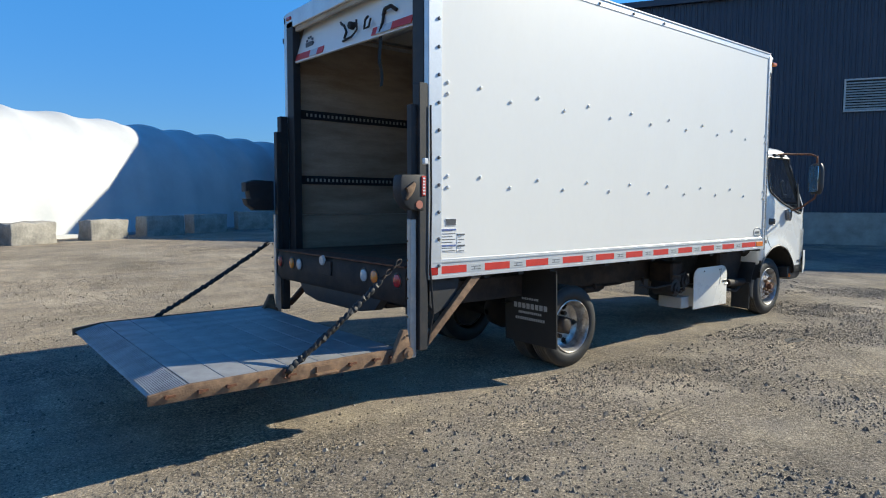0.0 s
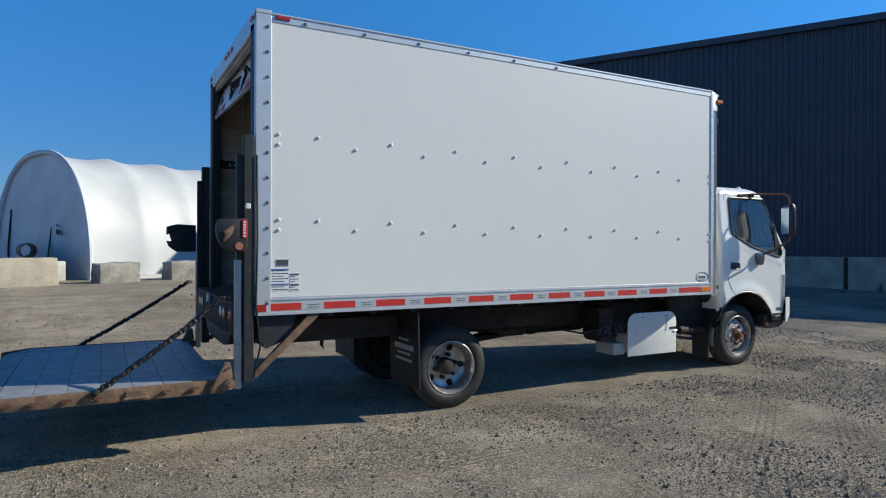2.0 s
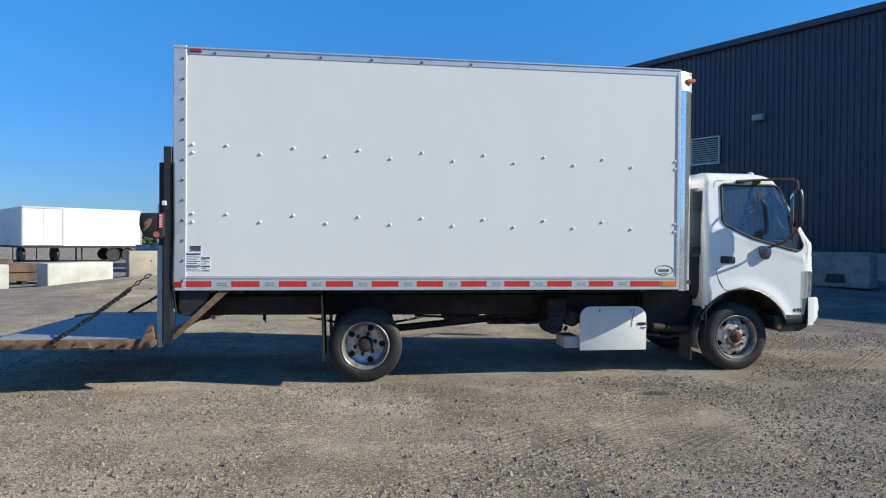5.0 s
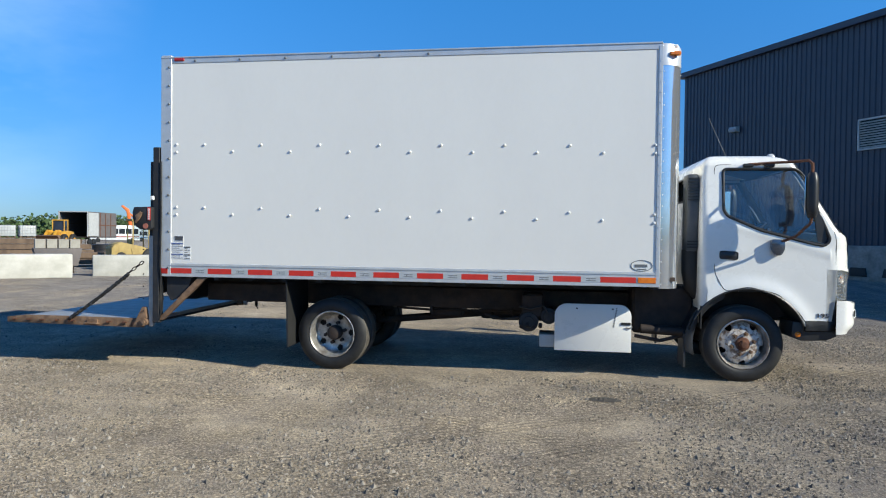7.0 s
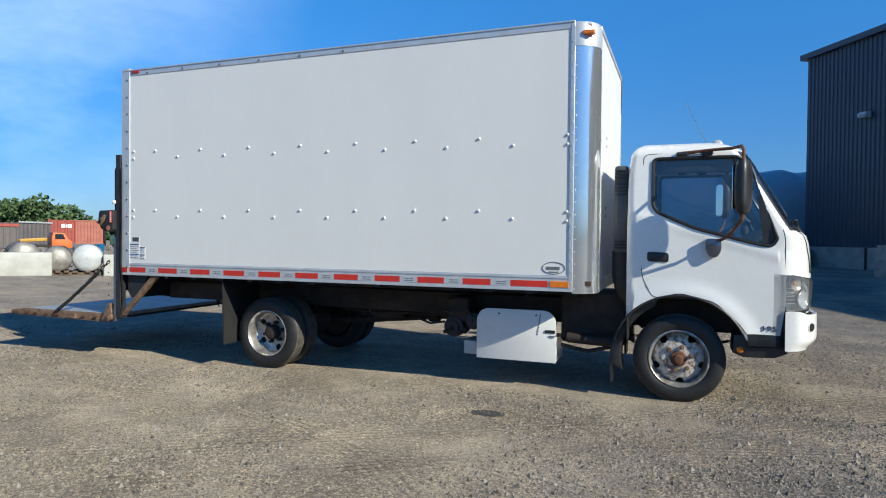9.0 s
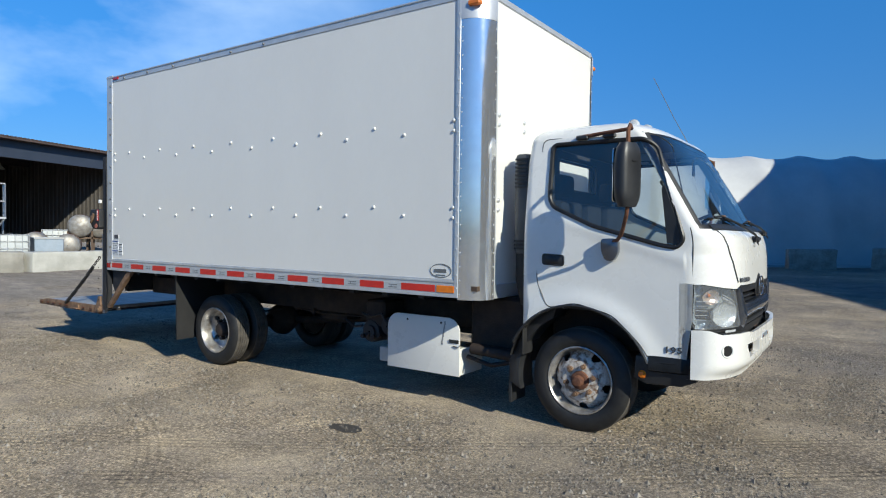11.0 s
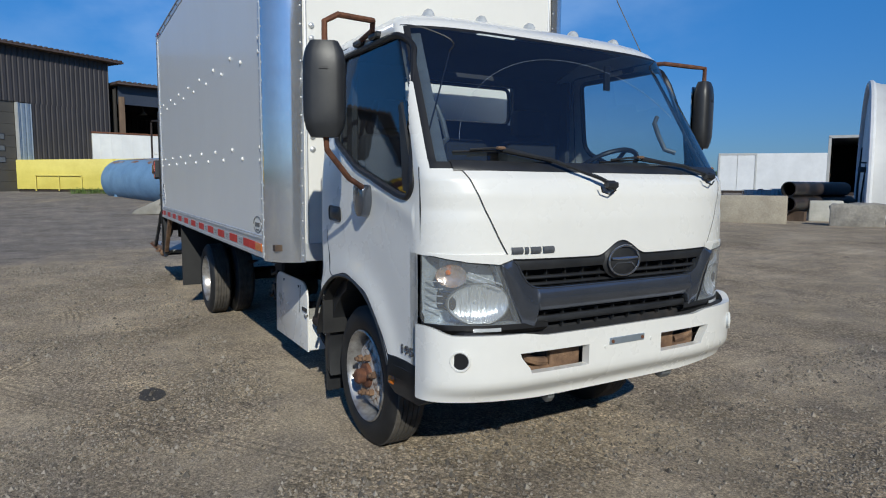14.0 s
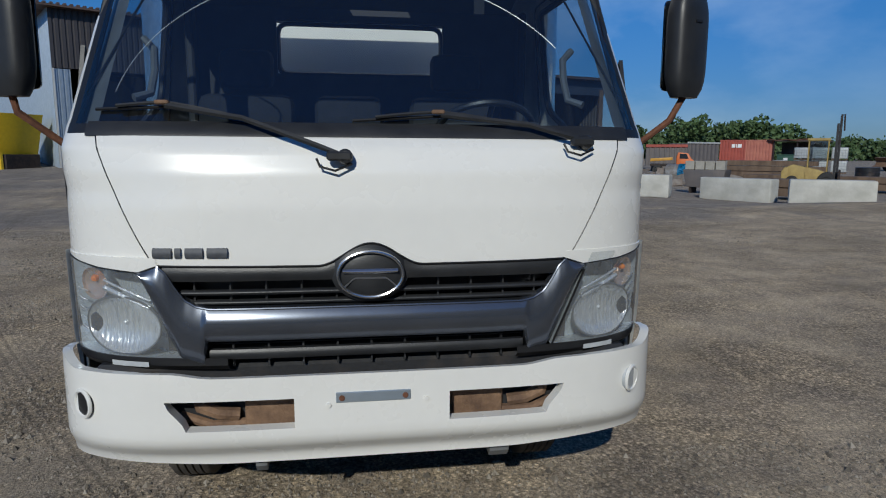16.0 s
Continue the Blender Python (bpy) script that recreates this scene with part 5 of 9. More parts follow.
# rear sill with the lamps
bm = B()
prism(bm, [(2.83, 1.10), (2.80, 1.04), (2.80, 0.84), (2.83, 0.80), (2.93, 0.80), (2.95, 1.10)], "y", 3.66, 5.92, 0.006)
part("rear_sill", bm, M_RUST_D, truck, "black scuffed rear sill")
bm = B()
box(bm, 2.79, 3.06, 3.66, 5.92, 1.09, 1.105, 0.003)
part("tread_plate", bm, M_RUST, truck, "rust-brown worn tread plate")
bm = B()
prism(bm, [(4.05, 0.80), (5.5, 0.80), (5.40, 0.70), (5.15, 0.66), (4.4, 0.66), (4.15, 0.70)], "x", 2.84, 2.92, 0.005)
part("bumper_plate", bm, M_BLACKST, truck)
bm = B()
box(bm, 2.785, 2.80, 4.78, 4.98, 0.93, 1.06, 0.004)
part("plate_holder", bm, M_RUST_D, truck)
bm = B()
lathe(bm, [(0.0005, -0.02), (0.04, -0.018), (0.05, 0.0)], (2.79, 4.93, 1.06), "X", 16)
part("plate_lamp", bm, M_CLEARLENS, truck)
for y, m, lb in ((3.76, M_RED, "round red tail lamp"), (4.08, M_AMBER, "round amber lamp"), (4.24, M_CLEARLENS, "round clear reversing lamp"),
                 (5.42, M_CLEARLENS, "round clear reversing lamp"), (5.58, M_AMBER, "round amber lamp"), (5.85, M_RED, "round red tail lamp")):
    bm = B()
    lathe(bm, [(0.0005, -0.022), (0.03, -0.02), (0.048, -0.012), (0.052, 0.0)], (2.80, y, 0.985), "X", 24)
    lamp = part("tail_lamp", bm, m, truck, lb)
    bm = B()
    lathe(bm, [(0.053, -0.008), (0.062, -0.006), (0.064, 0.004)], (2.80, y, 0.985), "X", 24)
    part("grommet", bm, M_SEAL, lamp)

# ---- chassis ----
for y in (4.36, 5.14):
    bm = B()
    prism(bm, [(3.1, 0.66), (10.0, 0.62), (10.0, 0.86), (3.1, 0.90)], "y", y, y + 0.07, 0.004)
    part("frame_rail", bm, M_RUST_D, truck, "dark rusty frame rail")
    bm = B()
    box(bm, 3.2, 8.5, y - 0.01, y + 0.08, 0.90, 0.985)
    part("sub_frame", bm, M_BLACKST, truck)
bm0 = B()
box(bm0, -0.03, 0.03, Y0 + 0.05 - CY, Y1 - 0.05 - CY, 0.965, 1.058)
me_cross = mesh_from("cross_member", bm0, M_BLACKST)
for i in range(14):
    shared("cross_member", me_cross, truck, Matrix.Translation((3.2 + 0.4 * i, CY, 0)))
for x in (3.3, 4.1, 5.6, 6.6, 7.6, 8.6):
    bm = B()
    box(bm, x - 0.04, x + 0.04, 4.42, 5.15, 0.68, 0.84)
    part("frame_cross_bar", bm, M_RUST_D, truck)
bm = B()
box(bm, 3.30, 4.40, 3.99, 4.02, 0.70, 0.90, 0.003)
for k in range(5):
    cyl(bm, (4.02 + 0.035 * k, 3.988, 0.80), (4.02 + 0.035 * k, 3.984, 0.80), 0.005, 6)
part("guard_plate", bm, M_RUST_D, truck, "dark rusty guard plate")
bm = B()
box(bm, 3.05, 3.14, 3.75, 4.35, 0.72, 0.99)
prism(bm, [(3.0, 0.99), (3.3, 0.99), (3.25, 0.80), (3.05, 0.72), (3.0, 0.80)], "y", 3.62, 3.66)
part("lift_gusset", bm, M_BLACKST, truck)
bm = B()
cyl(bm, (5.2, CY, 0.42), (6.55, CY, 0.55), 0.045, 16)
cyl(bm, (6.6, CY, 0.56), (8.7, CY, 0.62), 0.045, 16)
lathe(bm, [(0.03, -0.09), (0.075, -0.06), (0.08, 0.0), (0.075, 0.06), (0.03, 0.09)], (6.58, CY, 0.555), "X", 16)
part("drive_shaft", bm, M_RUST_D, truck, "dark drive shaft")
bm = B()
cyl(bm, (4.9, 4.05, 0.40), (4.9, 5.53, 0.40), 0.075, 16)
lathe(bm, [(0.03, -0.24), (0.14, -0.15), (0.20, -0.02), (0.20, 0.06), (0.10, 0.2), (0.03, 0.25)], (4.92, CY, 0.41), "X", 20)
part("rear_axle", bm, M_RUST_D, truck)
bm = B()
cyl(bm, (9.32, 3.95, 0.36), (9.32, 5.63, 0.36), 0.055, 12)
part("front_axle", bm, M_RUST_D, truck)
for y in (4.22, 5.30):
    for xa, xb, z in ((4.25, 5.60, 0.56), (8.75, 9.95, 0.50)):
        bm = B()
        for k in range(5):
            L = (xb - xa) * (1 - 0.16 * k)
            m_ = (xa + xb) / 2
            rows = []
            for s in (-0.03, 0.03):
                rows.append([(m_ + L * (j / 12 - 0.5), y + s, z - 0.016 * k + 0.30 * (j / 12 - 0.5) ** 2) for j in range(13)])
            grid(bm, rows)
            rows = [[(p[0], p[1], p[2] + 0.012) for p in r] for r in rows]
            grid(bm, rows)
        part("leaf_spring", bm, M_RUST_D, truck)
# battery box, tank, brackets under the floor
bm = B()
box(bm, 7.02, 7.26, 4.02, 4.34, 0.60, 0.86, 0.02)
for k in range(4):
    cyl(bm, (7.02 + 0.07 * k, 3.97, 0.50 + 0.03 * (k % 2)), (7.02 + 0.07 * k, 4.02, 0.50), 0.022, 8)
part("air_tank_bracket", bm, M_RUST_D, truck)
for x, z, r_ in ((7.10, 0.55, 0.11), (7.32, 0.62, 0.09)):
    bm = B()
    lathe(bm, [(0.01, 0.0), (r_ * 0.55, 0.0), (r_ * 0.6, 0.02), (r_ * 0.95, 0.025), (r_, 0.04), (r_, 0.30), (0.01, 0.31)], (x, 3.985, z), "Y", 20)
    part("brake_chamber", bm, M_BLACKST, truck)
for pts in ([(7.0, 4.0, 0.72), (7.12, 3.97, 0.70), (7.26, 3.98, 0.74), (7.35, 4.0, 0.6)], [(6.6, 4.2, 0.6), (6.8, 4.1, 0.56), (7.0, 4.0, 0.6)]):
    bm = B()
    tube(bm, pts, 0.013, 6)
    part("air_hose", bm, M_BLACKST, truck)
bm = B()
box(bm, 7.22, 7.40, 4.0, 4.32, 0.28, 0.42, 0.008)
part("tank_shield", bm, M_PALE_MET, truck, "pale metal shield")
bm = B()
cyl(bm, (6.6, 5.45, 0.60), (7.9, 5.45, 0.60), 0.22, 24)
part("fuel_tank", bm, M_BLACKST, truck, "black fuel tank")
bm = B()
box(bm, 8.22, 8.86, 4.06, 4.5, 0.46, 0.98, 0.03)
cyl(bm, (8.3, 3.98, 0.52), (8.75, 3.98, 0.50), 0.05, 12)
tube(bm, [(8.24, 4.0, 0.44), (8.5, 3.96, 0.40), (8.75, 4.0, 0.46), (8.8, 4.1, 0.6)], 0.02, 8)
part("exhaust_silencer", bm, M_RUST_D, truck)
bm = B()
box(bm, 5.9, 6.3, 4.5, 5.1, 0.52, 0.64, 0.02)
part("frame_reservoir", bm, M_RUST_D, truck)
bm = B()
tube(bm, [(5.5, 4.5, 0.62), (6.0, 4.45, 0.60), (6.9, 4.46, 0.62)], 0.016, 6)
part("brake_line", bm, M_RUST_D, truck)
for x in (3.75, 5.95, 6.9):
    bm = B()
    cyl(bm, (x, 4.34, 0.66), (x, 4.34, 0.60), 0.02, 8)
    cyl(bm, (x, 4.34, 0.60), (x + 0.02, 4.34, 0.57), 0.008, 6)
    part("line_fitting", bm, M_RUST_D, truck)
# white side locker with a round-shouldered door
bm = B()
pts = []
for cx, a0 in ((7.38 + 0.13, 180), (8.20 - 0.13, 90)):
    pts += [(cx + 0.13 * math.cos(radians(a0 - k * 11.25)), 0.645 + 0.13 * math.sin(radians(a0 - k * 11.25))) for k in range(9)]
pts += [(8.20, 0.262), (7.38, 0.262)]
box(bm, 7.56, 8.195, 3.944, 4.32, 0.268, 0.505, 0.006)
lock = part("side_locker", bm, M_PAINT, truck, "white metal locker with rounded shoulders")
bm = B()
prism(bm, [(x + 0.003 if x < 7.8 else x - 0.003, z) for x, z in pts], "y", 3.93, 3.943, 0.003)
part("locker_door", bm, M_PAINT, lock)
bm = B()
box(bm, 8.09, 8.19, 3.921, 3.932, 0.555, 0.585, 0.004)
part("locker_latch", bm, M_BLACK, lock, "black latch")
bm = B()
tube(bm, [(8.14, 3.925, 0.53), (8.19, 3.92, 0.525), (8.205, 3.93, 0.54)], 0.006, 6)
part("padlock", bm, M_CHROME_W, lock)
for x in (7.62, 8.00):
    bm = B()
    cyl(bm, (x, 3.930, 0.725), (x, 3.925, 0.725), 0.010, 10)
    part("door_bolt", bm, M_BLACKST, lock)
bm = B()
for k in range(12):
    z = 0.74 - 0.018 * k
    box(bm, 8.035 - 0.003 * k, 8.048 - 0.003 * k + 0.004 * (k % 2), 3.928, 3.9305, z - 0.012, z)
part("scuff_mark", bm, M_HOUSING, lock, "worn grey scrape")
# mud flaps with pale lettering bars
for y0 in (3.60, 5.32):
    bm = B()
    box(bm, 4.43, 4.445, y0, y0 + 0.66, 0.24, 0.96)
    for v in bm.verts:
        v.co.x += 0.02 * (v.co.z < 0.5)
    flap = part("mud_flap", bm, M_FLAP, truck, "black rubber mud flap with pale lettering bars")
    for (z, h, a, b, m) in ((0.66, 0.020, 0.22, 0.44, 7), (0.575, 0.050, 0.11, 0.55, 8), (0.525, 0.022, 0.18, 0.48, 12), (0.465, 0.026, 0.14, 0.52, 13)):
        bm = B()
        for k in range(m):
            ya = y0 + a + (b - a) * k / m
            box(bm, 4.426 + 0.01, 4.44, ya, ya + (b - a) / m * 0.72, z, z + h)
        part("lettering_bar", bm, M_CLEARLENS, flap)


# ---- wheels ----
def tyre_mesh(w, r=0.402, rim=0.252):
    """A road tyre between 0 (outer face) and w, with a ribbed tread."""
    bm = B()
    prof = [(rim, 0.03), (rim + 0.012, 0.012), (rim + 0.05, 0.0), (r - 0.05, 0.004), (r - 0.022, 0.018), (r - 0.006, 0.032)]
    n = 5
    a, b = 0.036, w - 0.036
    for k in range(n):
        p0, p1 = a + (b - a) * k / n, a + (b - a) * (k + 1) / n
        prof += [(r, p0 + 0.003), (r, p1 - 0.006)]
        if k < n - 1:
            prof += [(r - 0.011, p1 - 0.004), (r - 0.011, p1 + 0.001)]
    prof += [(r - 0.006, w - 0.032), (r - 0.022, w - 0.018), (r - 0.05, w - 0.004), (rim + 0.05, w), (rim + 0.012, w - 0.012), (rim, w - 0.03)]
    lathe(bm, prof, (0, 0, 0), "Y", 72)
    me = mesh_from("tyre", bm, M_RUBBER, 40)
    me.materials.append(M_TREAD)
    for p in me.polygons:
        c = p.center
        if math.hypot(c.x, c.z) > r - 0.013 and 0.034 < c.y < w - 0.034:
            p.material_index = 1
    return me


def disc_with_holes(bm, prof, holes, r_in, r_out, half, seg=120, phase=0.0):
    """A turned disc whose rings between r_in and r_out are pierced at even angles."""
    rings = []
    for r, h in prof:
        rings.append([bm.verts.new((r * math.cos(2 * math.pi * k / seg), h, r * math.sin(2 * math.pi * k / seg))) for k in range(seg)])
    for i in range(len(prof) - 1):
        rm = (prof[i][0] + prof[i + 1][0]) / 2
        for k in range(seg):
            a = (k + 0.5) / seg * holes + phase
            off = abs(a - round(a)) / holes * 2 * math.pi * rm
            if r_in < rm < r_out and math.hypot(off, (rm - (r_in + r_out) / 2) * half * 2 / (r_out - r_in)) < half:
                continue
            bm.faces.new((rings[i][k], rings[i][(k + 1) % seg], rings[i + 1][(k + 1) % seg], rings[i + 1][k]))
    return bm


ME_TYRE = tyre_mesh(0.225)


def wheel(x, y, z, out, front):
    """One wheel: out is -1 where its outer face looks to -y."""
    m = Matrix.Translation((x, y, z)) @ (pose(0, 0, 0) if out < 0 else pose(0, 0, 0, 0, 0, 180))
    off = OFFSET["box_truck"]
    w = new("wheel")
    w.parent = truck
    w.matrix_basis = Matrix.Translation(-off) @ m
    tagged(w, "front wheel with a rusty hub" if front else "rear dual wheel with a deep dish rim")

    def piece(name, bm, mat, label="", me=None):
        ob = new(name, me or mesh_from(name, bm, mat))
        ob.parent = w
        return tagged(ob, label)
    piece("tyre", None, None, "black ribbed road tyre", ME_TYRE)
    bm = B()
    lathe(bm, [(0.262, 0.020), (0.264, 0.008), (0.256, 0.004), (0.248, 0.012), (0.240, 0.04), (0.232, 0.06), (0.225, 0.12), (0.225, 0.20)], (0, 0, 0), "Y", 64)
    piece("rim", bm, M_CHROME_W, "worn silver rim lip")
    if front:
        bm = B()
        prof = [(0.226, 0.060), (0.220, 0.050), (0.214, 0.042), (0.208, 0.036), (0.201, 0.030), (0.194, 0.024), (0.186, 0.016), (0.176, 0.008), (0.166, 0.003), (0.150, 0.0), (0.146, -0.010), (0.136, -0.012), (0.10, -0.012), (0.07, -0.012)]
        disc_with_holes(bm, [(r, h + 0.042) for r, h in prof], 5, 0.178, 0.250, 0.034, phase=0.2)
        piece("disc", bm, M_WHEEL, "flaking white wheel disc")
        bm = B()
        lathe(bm, [(0.074, -0.008), (0.070, -0.030), (0.058, -0.036), (0.044, -0.036), (0.042, -0.075), (0.032, -0.086), (0.0005, -0.090)], (0, 0.042, 0), "Y", 24)
        piece("hub", bm, M_RUST, "rusty hub")
        for k in range(6):
            bm = B()
            a = k * math.pi / 3 + 0.25
            c, s = 0.112 * math.cos(a), 0.112 * math.sin(a)
            cyl(bm, (c, 0.038, s), (c, 0.002, s), 0.021, 6)
            cyl(bm, (c, 0.004, s), (c, -0.016, s), 0.012, 10)
            piece("wheel_nut", bm, M_RUST_L, "rusty wheel nut")
    else:
        bm = B()
        prof = [(0.226, 0.125), (0.215, 0.140), (0.205, 0.148), (0.195, 0.154), (0.185, 0.158), (0.172, 0.161), (0.160, 0.163), (0.150, 0.164), (0.12, 0.165), (0.08, 0.165)]
        disc_with_holes(bm, prof, 5, 0.150, 0.222, 0.034, phase=0.0)
        piece("disc", bm, M_CHROME_W, "dished silver wheel disc")
        bm = B()
        lathe(bm, [(0.085, 0.166), (0.082, 0.09), (0.07, 0.07), (0.055, 0.062), (0.0005, 0.060)], (0, 0, 0), "Y", 24)
        piece("hub", bm, M_RUST_D, "dark rusty hub")
        for k in range(6):
            bm = B()
            a = k * math.pi / 3 + 0.25
            c, s = 0.115 * math.cos(a), 0.115 * math.sin(a)
            cyl(bm, (c, 0.165, s), (c, 0.115, s), 0.022, 6)
            piece("wheel_nut", bm, M_RUST_D)
    bm = B()
    lathe(bm, [(0.224, 0.19), (0.15, 0.20), (0.0005, 0.20)], (0, 0, 0), "Y", 32)
    piece("brake_drum", bm, M_RUST_D)


wheel(9.325, 3.885, 0.40, -1, True)
wheel(9.325, 2 * CY - 3.885, 0.40, 1, True)
for yy in (3.79, 4.05):
    wheel(4.90, yy, 0.372, -1, False)
    wheel(4.90, 2 * CY - yy, 0.372, 1, False)

# ---- cab ----
CAB_Z = [0.62, 0.93, 1.195, 1.35, 1.46, 1.53, 1.575, 1.62, 2.10, 2.27, 2.305, 2.34, 2.372, 2.398, 2.412]
CAB_F = [10.41, 10.425, 10.43, 10.425, 10.41, 10.385, 10.335, 10.295, 10.01, 9.905, 9.87, 9.81, 9.72, 9.59, 9.40]
CAB_W = [0.985, 0.990, 0.992, 0.992, 0.990, 0.988, 0.985, 0.980, 0.930, 0.908, 0.892, 0.86, 0.79, 0.59, 0.15]
CAB_R = [8.86, 8.86, 8.86, 8.86, 8.86, 8.86, 8.86, 8.86, 8.865, 8.885, 8.905, 8.935, 8.98, 9.04, 9.14]
NOSE_Z, NOSE_L = [0.6, 1.40, 1.60, 2.5], [0.33, 0.31, 0.19, 0.17]
POW = 4.2


def cab_at(z):
    return (float(np.interp(z, CAB_Z, CAB_F)), float(np.interp(z, CAB_Z, CAB_W)), float(np.interp(z, CAB_Z, CAB_R)))


def nose(z):
    """Depth of the rounded front at height z."""
    return float(np.interp(z, NOSE_Z, NOSE_L))


def front_x(y, z, grow=0.0):
    """How far forward the cab's nose stands at y off the middle line."""
    f, w, _ = cab_at(z)
    k = min(1.0, abs(y) / (w + grow))
    d = nose(z)
    return f + grow - d + d * math.sqrt(max(0.0, 1 - k ** POW))


def side_y(x, z):
    """How far out the cab's flank stands at x, with a flare round the wheel arch and a crease low on the door."""
    f, w, _ = cab_at(z)
    a = f - nose(z)
    if x > a:
        w *= max(0.0, 1 - min(1.0, (x - a) / nose(z)) ** 2) ** (1 / POW)
    d = math.hypot(x - 9.33, z - 0.40)
    w += 0.022 * math.exp(-((d - 0.60) / 0.09) ** 2)
    w += 0.006 * math.exp(-((z - 1.42 + 0.30 * (x - 9.9)) / 0.05) ** 2) * (z > 1.0)
    return w


def ring_points(z, ends):
    """Half the cab's outline at height z, from the middle of the back to the middle of the front."""
    f, w, r = cab_at(z)
    pts = []
    for k in range(9):
        pts.append((r, w * 0.94 * k / 8))
    for k in range(1, 5):
        a = k / 4 * math.pi / 2
        pts.append((r + 0.06 * (1 - math.cos(a)), w * 0.94 + w * 0.06 * math.sin(a)))
    x0, x1 = r + 0.06, f - nose(z)
    for k in range(1, 101):
        x = x0 + (x1 - x0) * k / 100
        pts.append((x, side_y(x, z)))
    for k in range(1, ends + 1):
        a = k / ends * math.pi / 2
        pts.append((x1 + nose(z) * math.sin(a), w * math.cos(a) ** (2 / POW) if k < ends else 0.0))
    return pts


def in_poly(x, z, poly):
    inside = False
    n = len(poly)
    for i in range(n):
        (x0, z0), (x1, z1) = poly[i], poly[(i + 1) % n]
        if (z0 > z) != (z1 > z) and x < (x1 - x0) * (z - z0) / (z1 - z0) + x0:
            inside = not inside
    return inside


def round_poly(poly, r, n=5):
    """An outline with its corners rounded."""
    out = []
    for i in range(len(poly)):
        p, a, b = Vector(poly[i]), Vector(poly[i - 1]), Vector(poly[(i + 1) % len(poly)])
        da, db = (a - p), (b - p)
        k = min(r, da.length * 0.45, db.length * 0.45)
        s, e = p + da.normalized() * k, p + db.normalized() * k
        for j in range(n + 1):
            t = j / n
            out.append(tuple((1 - t) ** 2 * s + 2 * t * (1 - t) * p + t * t * e))
    return out


WIN = round_poly([(9.085, 2.225), (9.80, 2.225), (9.885, 2.16), (10.105, 1.50), (10.06, 1.442), (9.96, 1.455), (9.45, 1.59), (9.125, 1.735), (9.085, 1.80)], 0.05)
REARWIN = (0.43, 1.925, 2.18)
ENDS = 56
levels = sorted(set([round(0.62 + 0.0155 * k, 4) for k in range(21)] + [0.93] + [round(0.93 + (1.195 - 0.93) * k / 14, 4) for k in range(15)]
                    + [round(1.195 + 0.38 * k / 26, 4) for k in range(27)] + [round(1.575 + 0.695 * k / 46, 4) for k in range(47)]
                    + [2.28, 2.29, 2.305, 2.32, 2.335, 2.35, 2.362, 2.374, 2.385, 2.395, 2.404, 2.412]))


def ws_edge(z):
    return 0.905


body, frit, screen, rearp, pane = B(), B(), B(), B(), {1: B(), -1: B()}
caches = {}


def put_face(bm, quad, inset=0.0):
    vs = []
    for p in quad:
        key = (id(bm), round(p[0], 5), round(p[1], 5), round(p[2], 5))
        v = caches.get(key)
        if v is None:
            v = caches[key] = bm.verts.new((p[0], p[1], p[2]))
        if v not in vs:
            vs.append(v)
    if len(vs) > 2:
        bm.faces.new(vs)


rings = [(z, ring_points(z, ENDS)) for z in levels]
NOSE0 = 9 + 4 + 100
for (z0, ra), (z1, rb) in zip(rings, rings[1:]):
    zm = (z0 + z1) / 2
    _, wm, _ = cab_at(zm)
    for k in range(len(ra) - 1):
        xm = (ra[k][0] + rb[k][0] + ra[k + 1][0] + rb[k + 1][0]) / 4
        ym = (ra[k][1] + rb[k][1] + ra[k + 1][1] + rb[k + 1][1]) / 4
        on_nose = k >= NOSE0
        for s in (1, -1):
            q = [(ra[k][0], CY - s * ra[k][1], z0), (ra[k + 1][0], CY - s * ra[k + 1][1], z0), (rb[k + 1][0], CY - s * rb[k + 1][1], z1), (rb[k][0], CY - s * rb[k][1], z1)]
            if s < 0:
                q = q[::-1]
            if k < 9:
                if ym < REARWIN[0] and REARWIN[1] < zm < REARWIN[2]:
                    continue
                put_face(body, q)
                continue
            if math.hypot(xm - 9.33, zm - 0.40) < 0.585 and not on_nose:
                continue
            if zm < 0.93 and (on_nose or xm > 10.165):
                continue
            if 0.93 < zm < 1.195 and (on_nose or xm > 10.175):
                continue
            if on_nose and zm < 1.575 and ym < 0.62:
                continue
            if on_nose and 1.575 < zm < 2.27 and ym / wm < 0.975:
                put_face(screen if ym / wm < 0.945 and 1.612 < zm < 2.255 else frit, q)
                continue
            if not on_nose or ym / wm > 0.97:
                if in_poly(xm, zm, WIN) and zm > 1.4:
                    put_face(pane[s], q)
                    continue
            put_face(body, q)
cab = part("cab_body", body, M_PAINT, truck, "glossy white cab shell", 40)
ws = part("windscreen", screen, M_GLASS, truck, "tinted wide windscreen", 60)
part("windscreen_surround", frit, M_SEAL, truck, "black windscreen surround", 60)
bmesh.ops.translate(pane[1], verts=pane[1].verts, vec=(0, 0.006, 0))
bmesh.ops.translate(pane[-1], verts=pane[-1].verts, vec=(0, -0.006, 0))

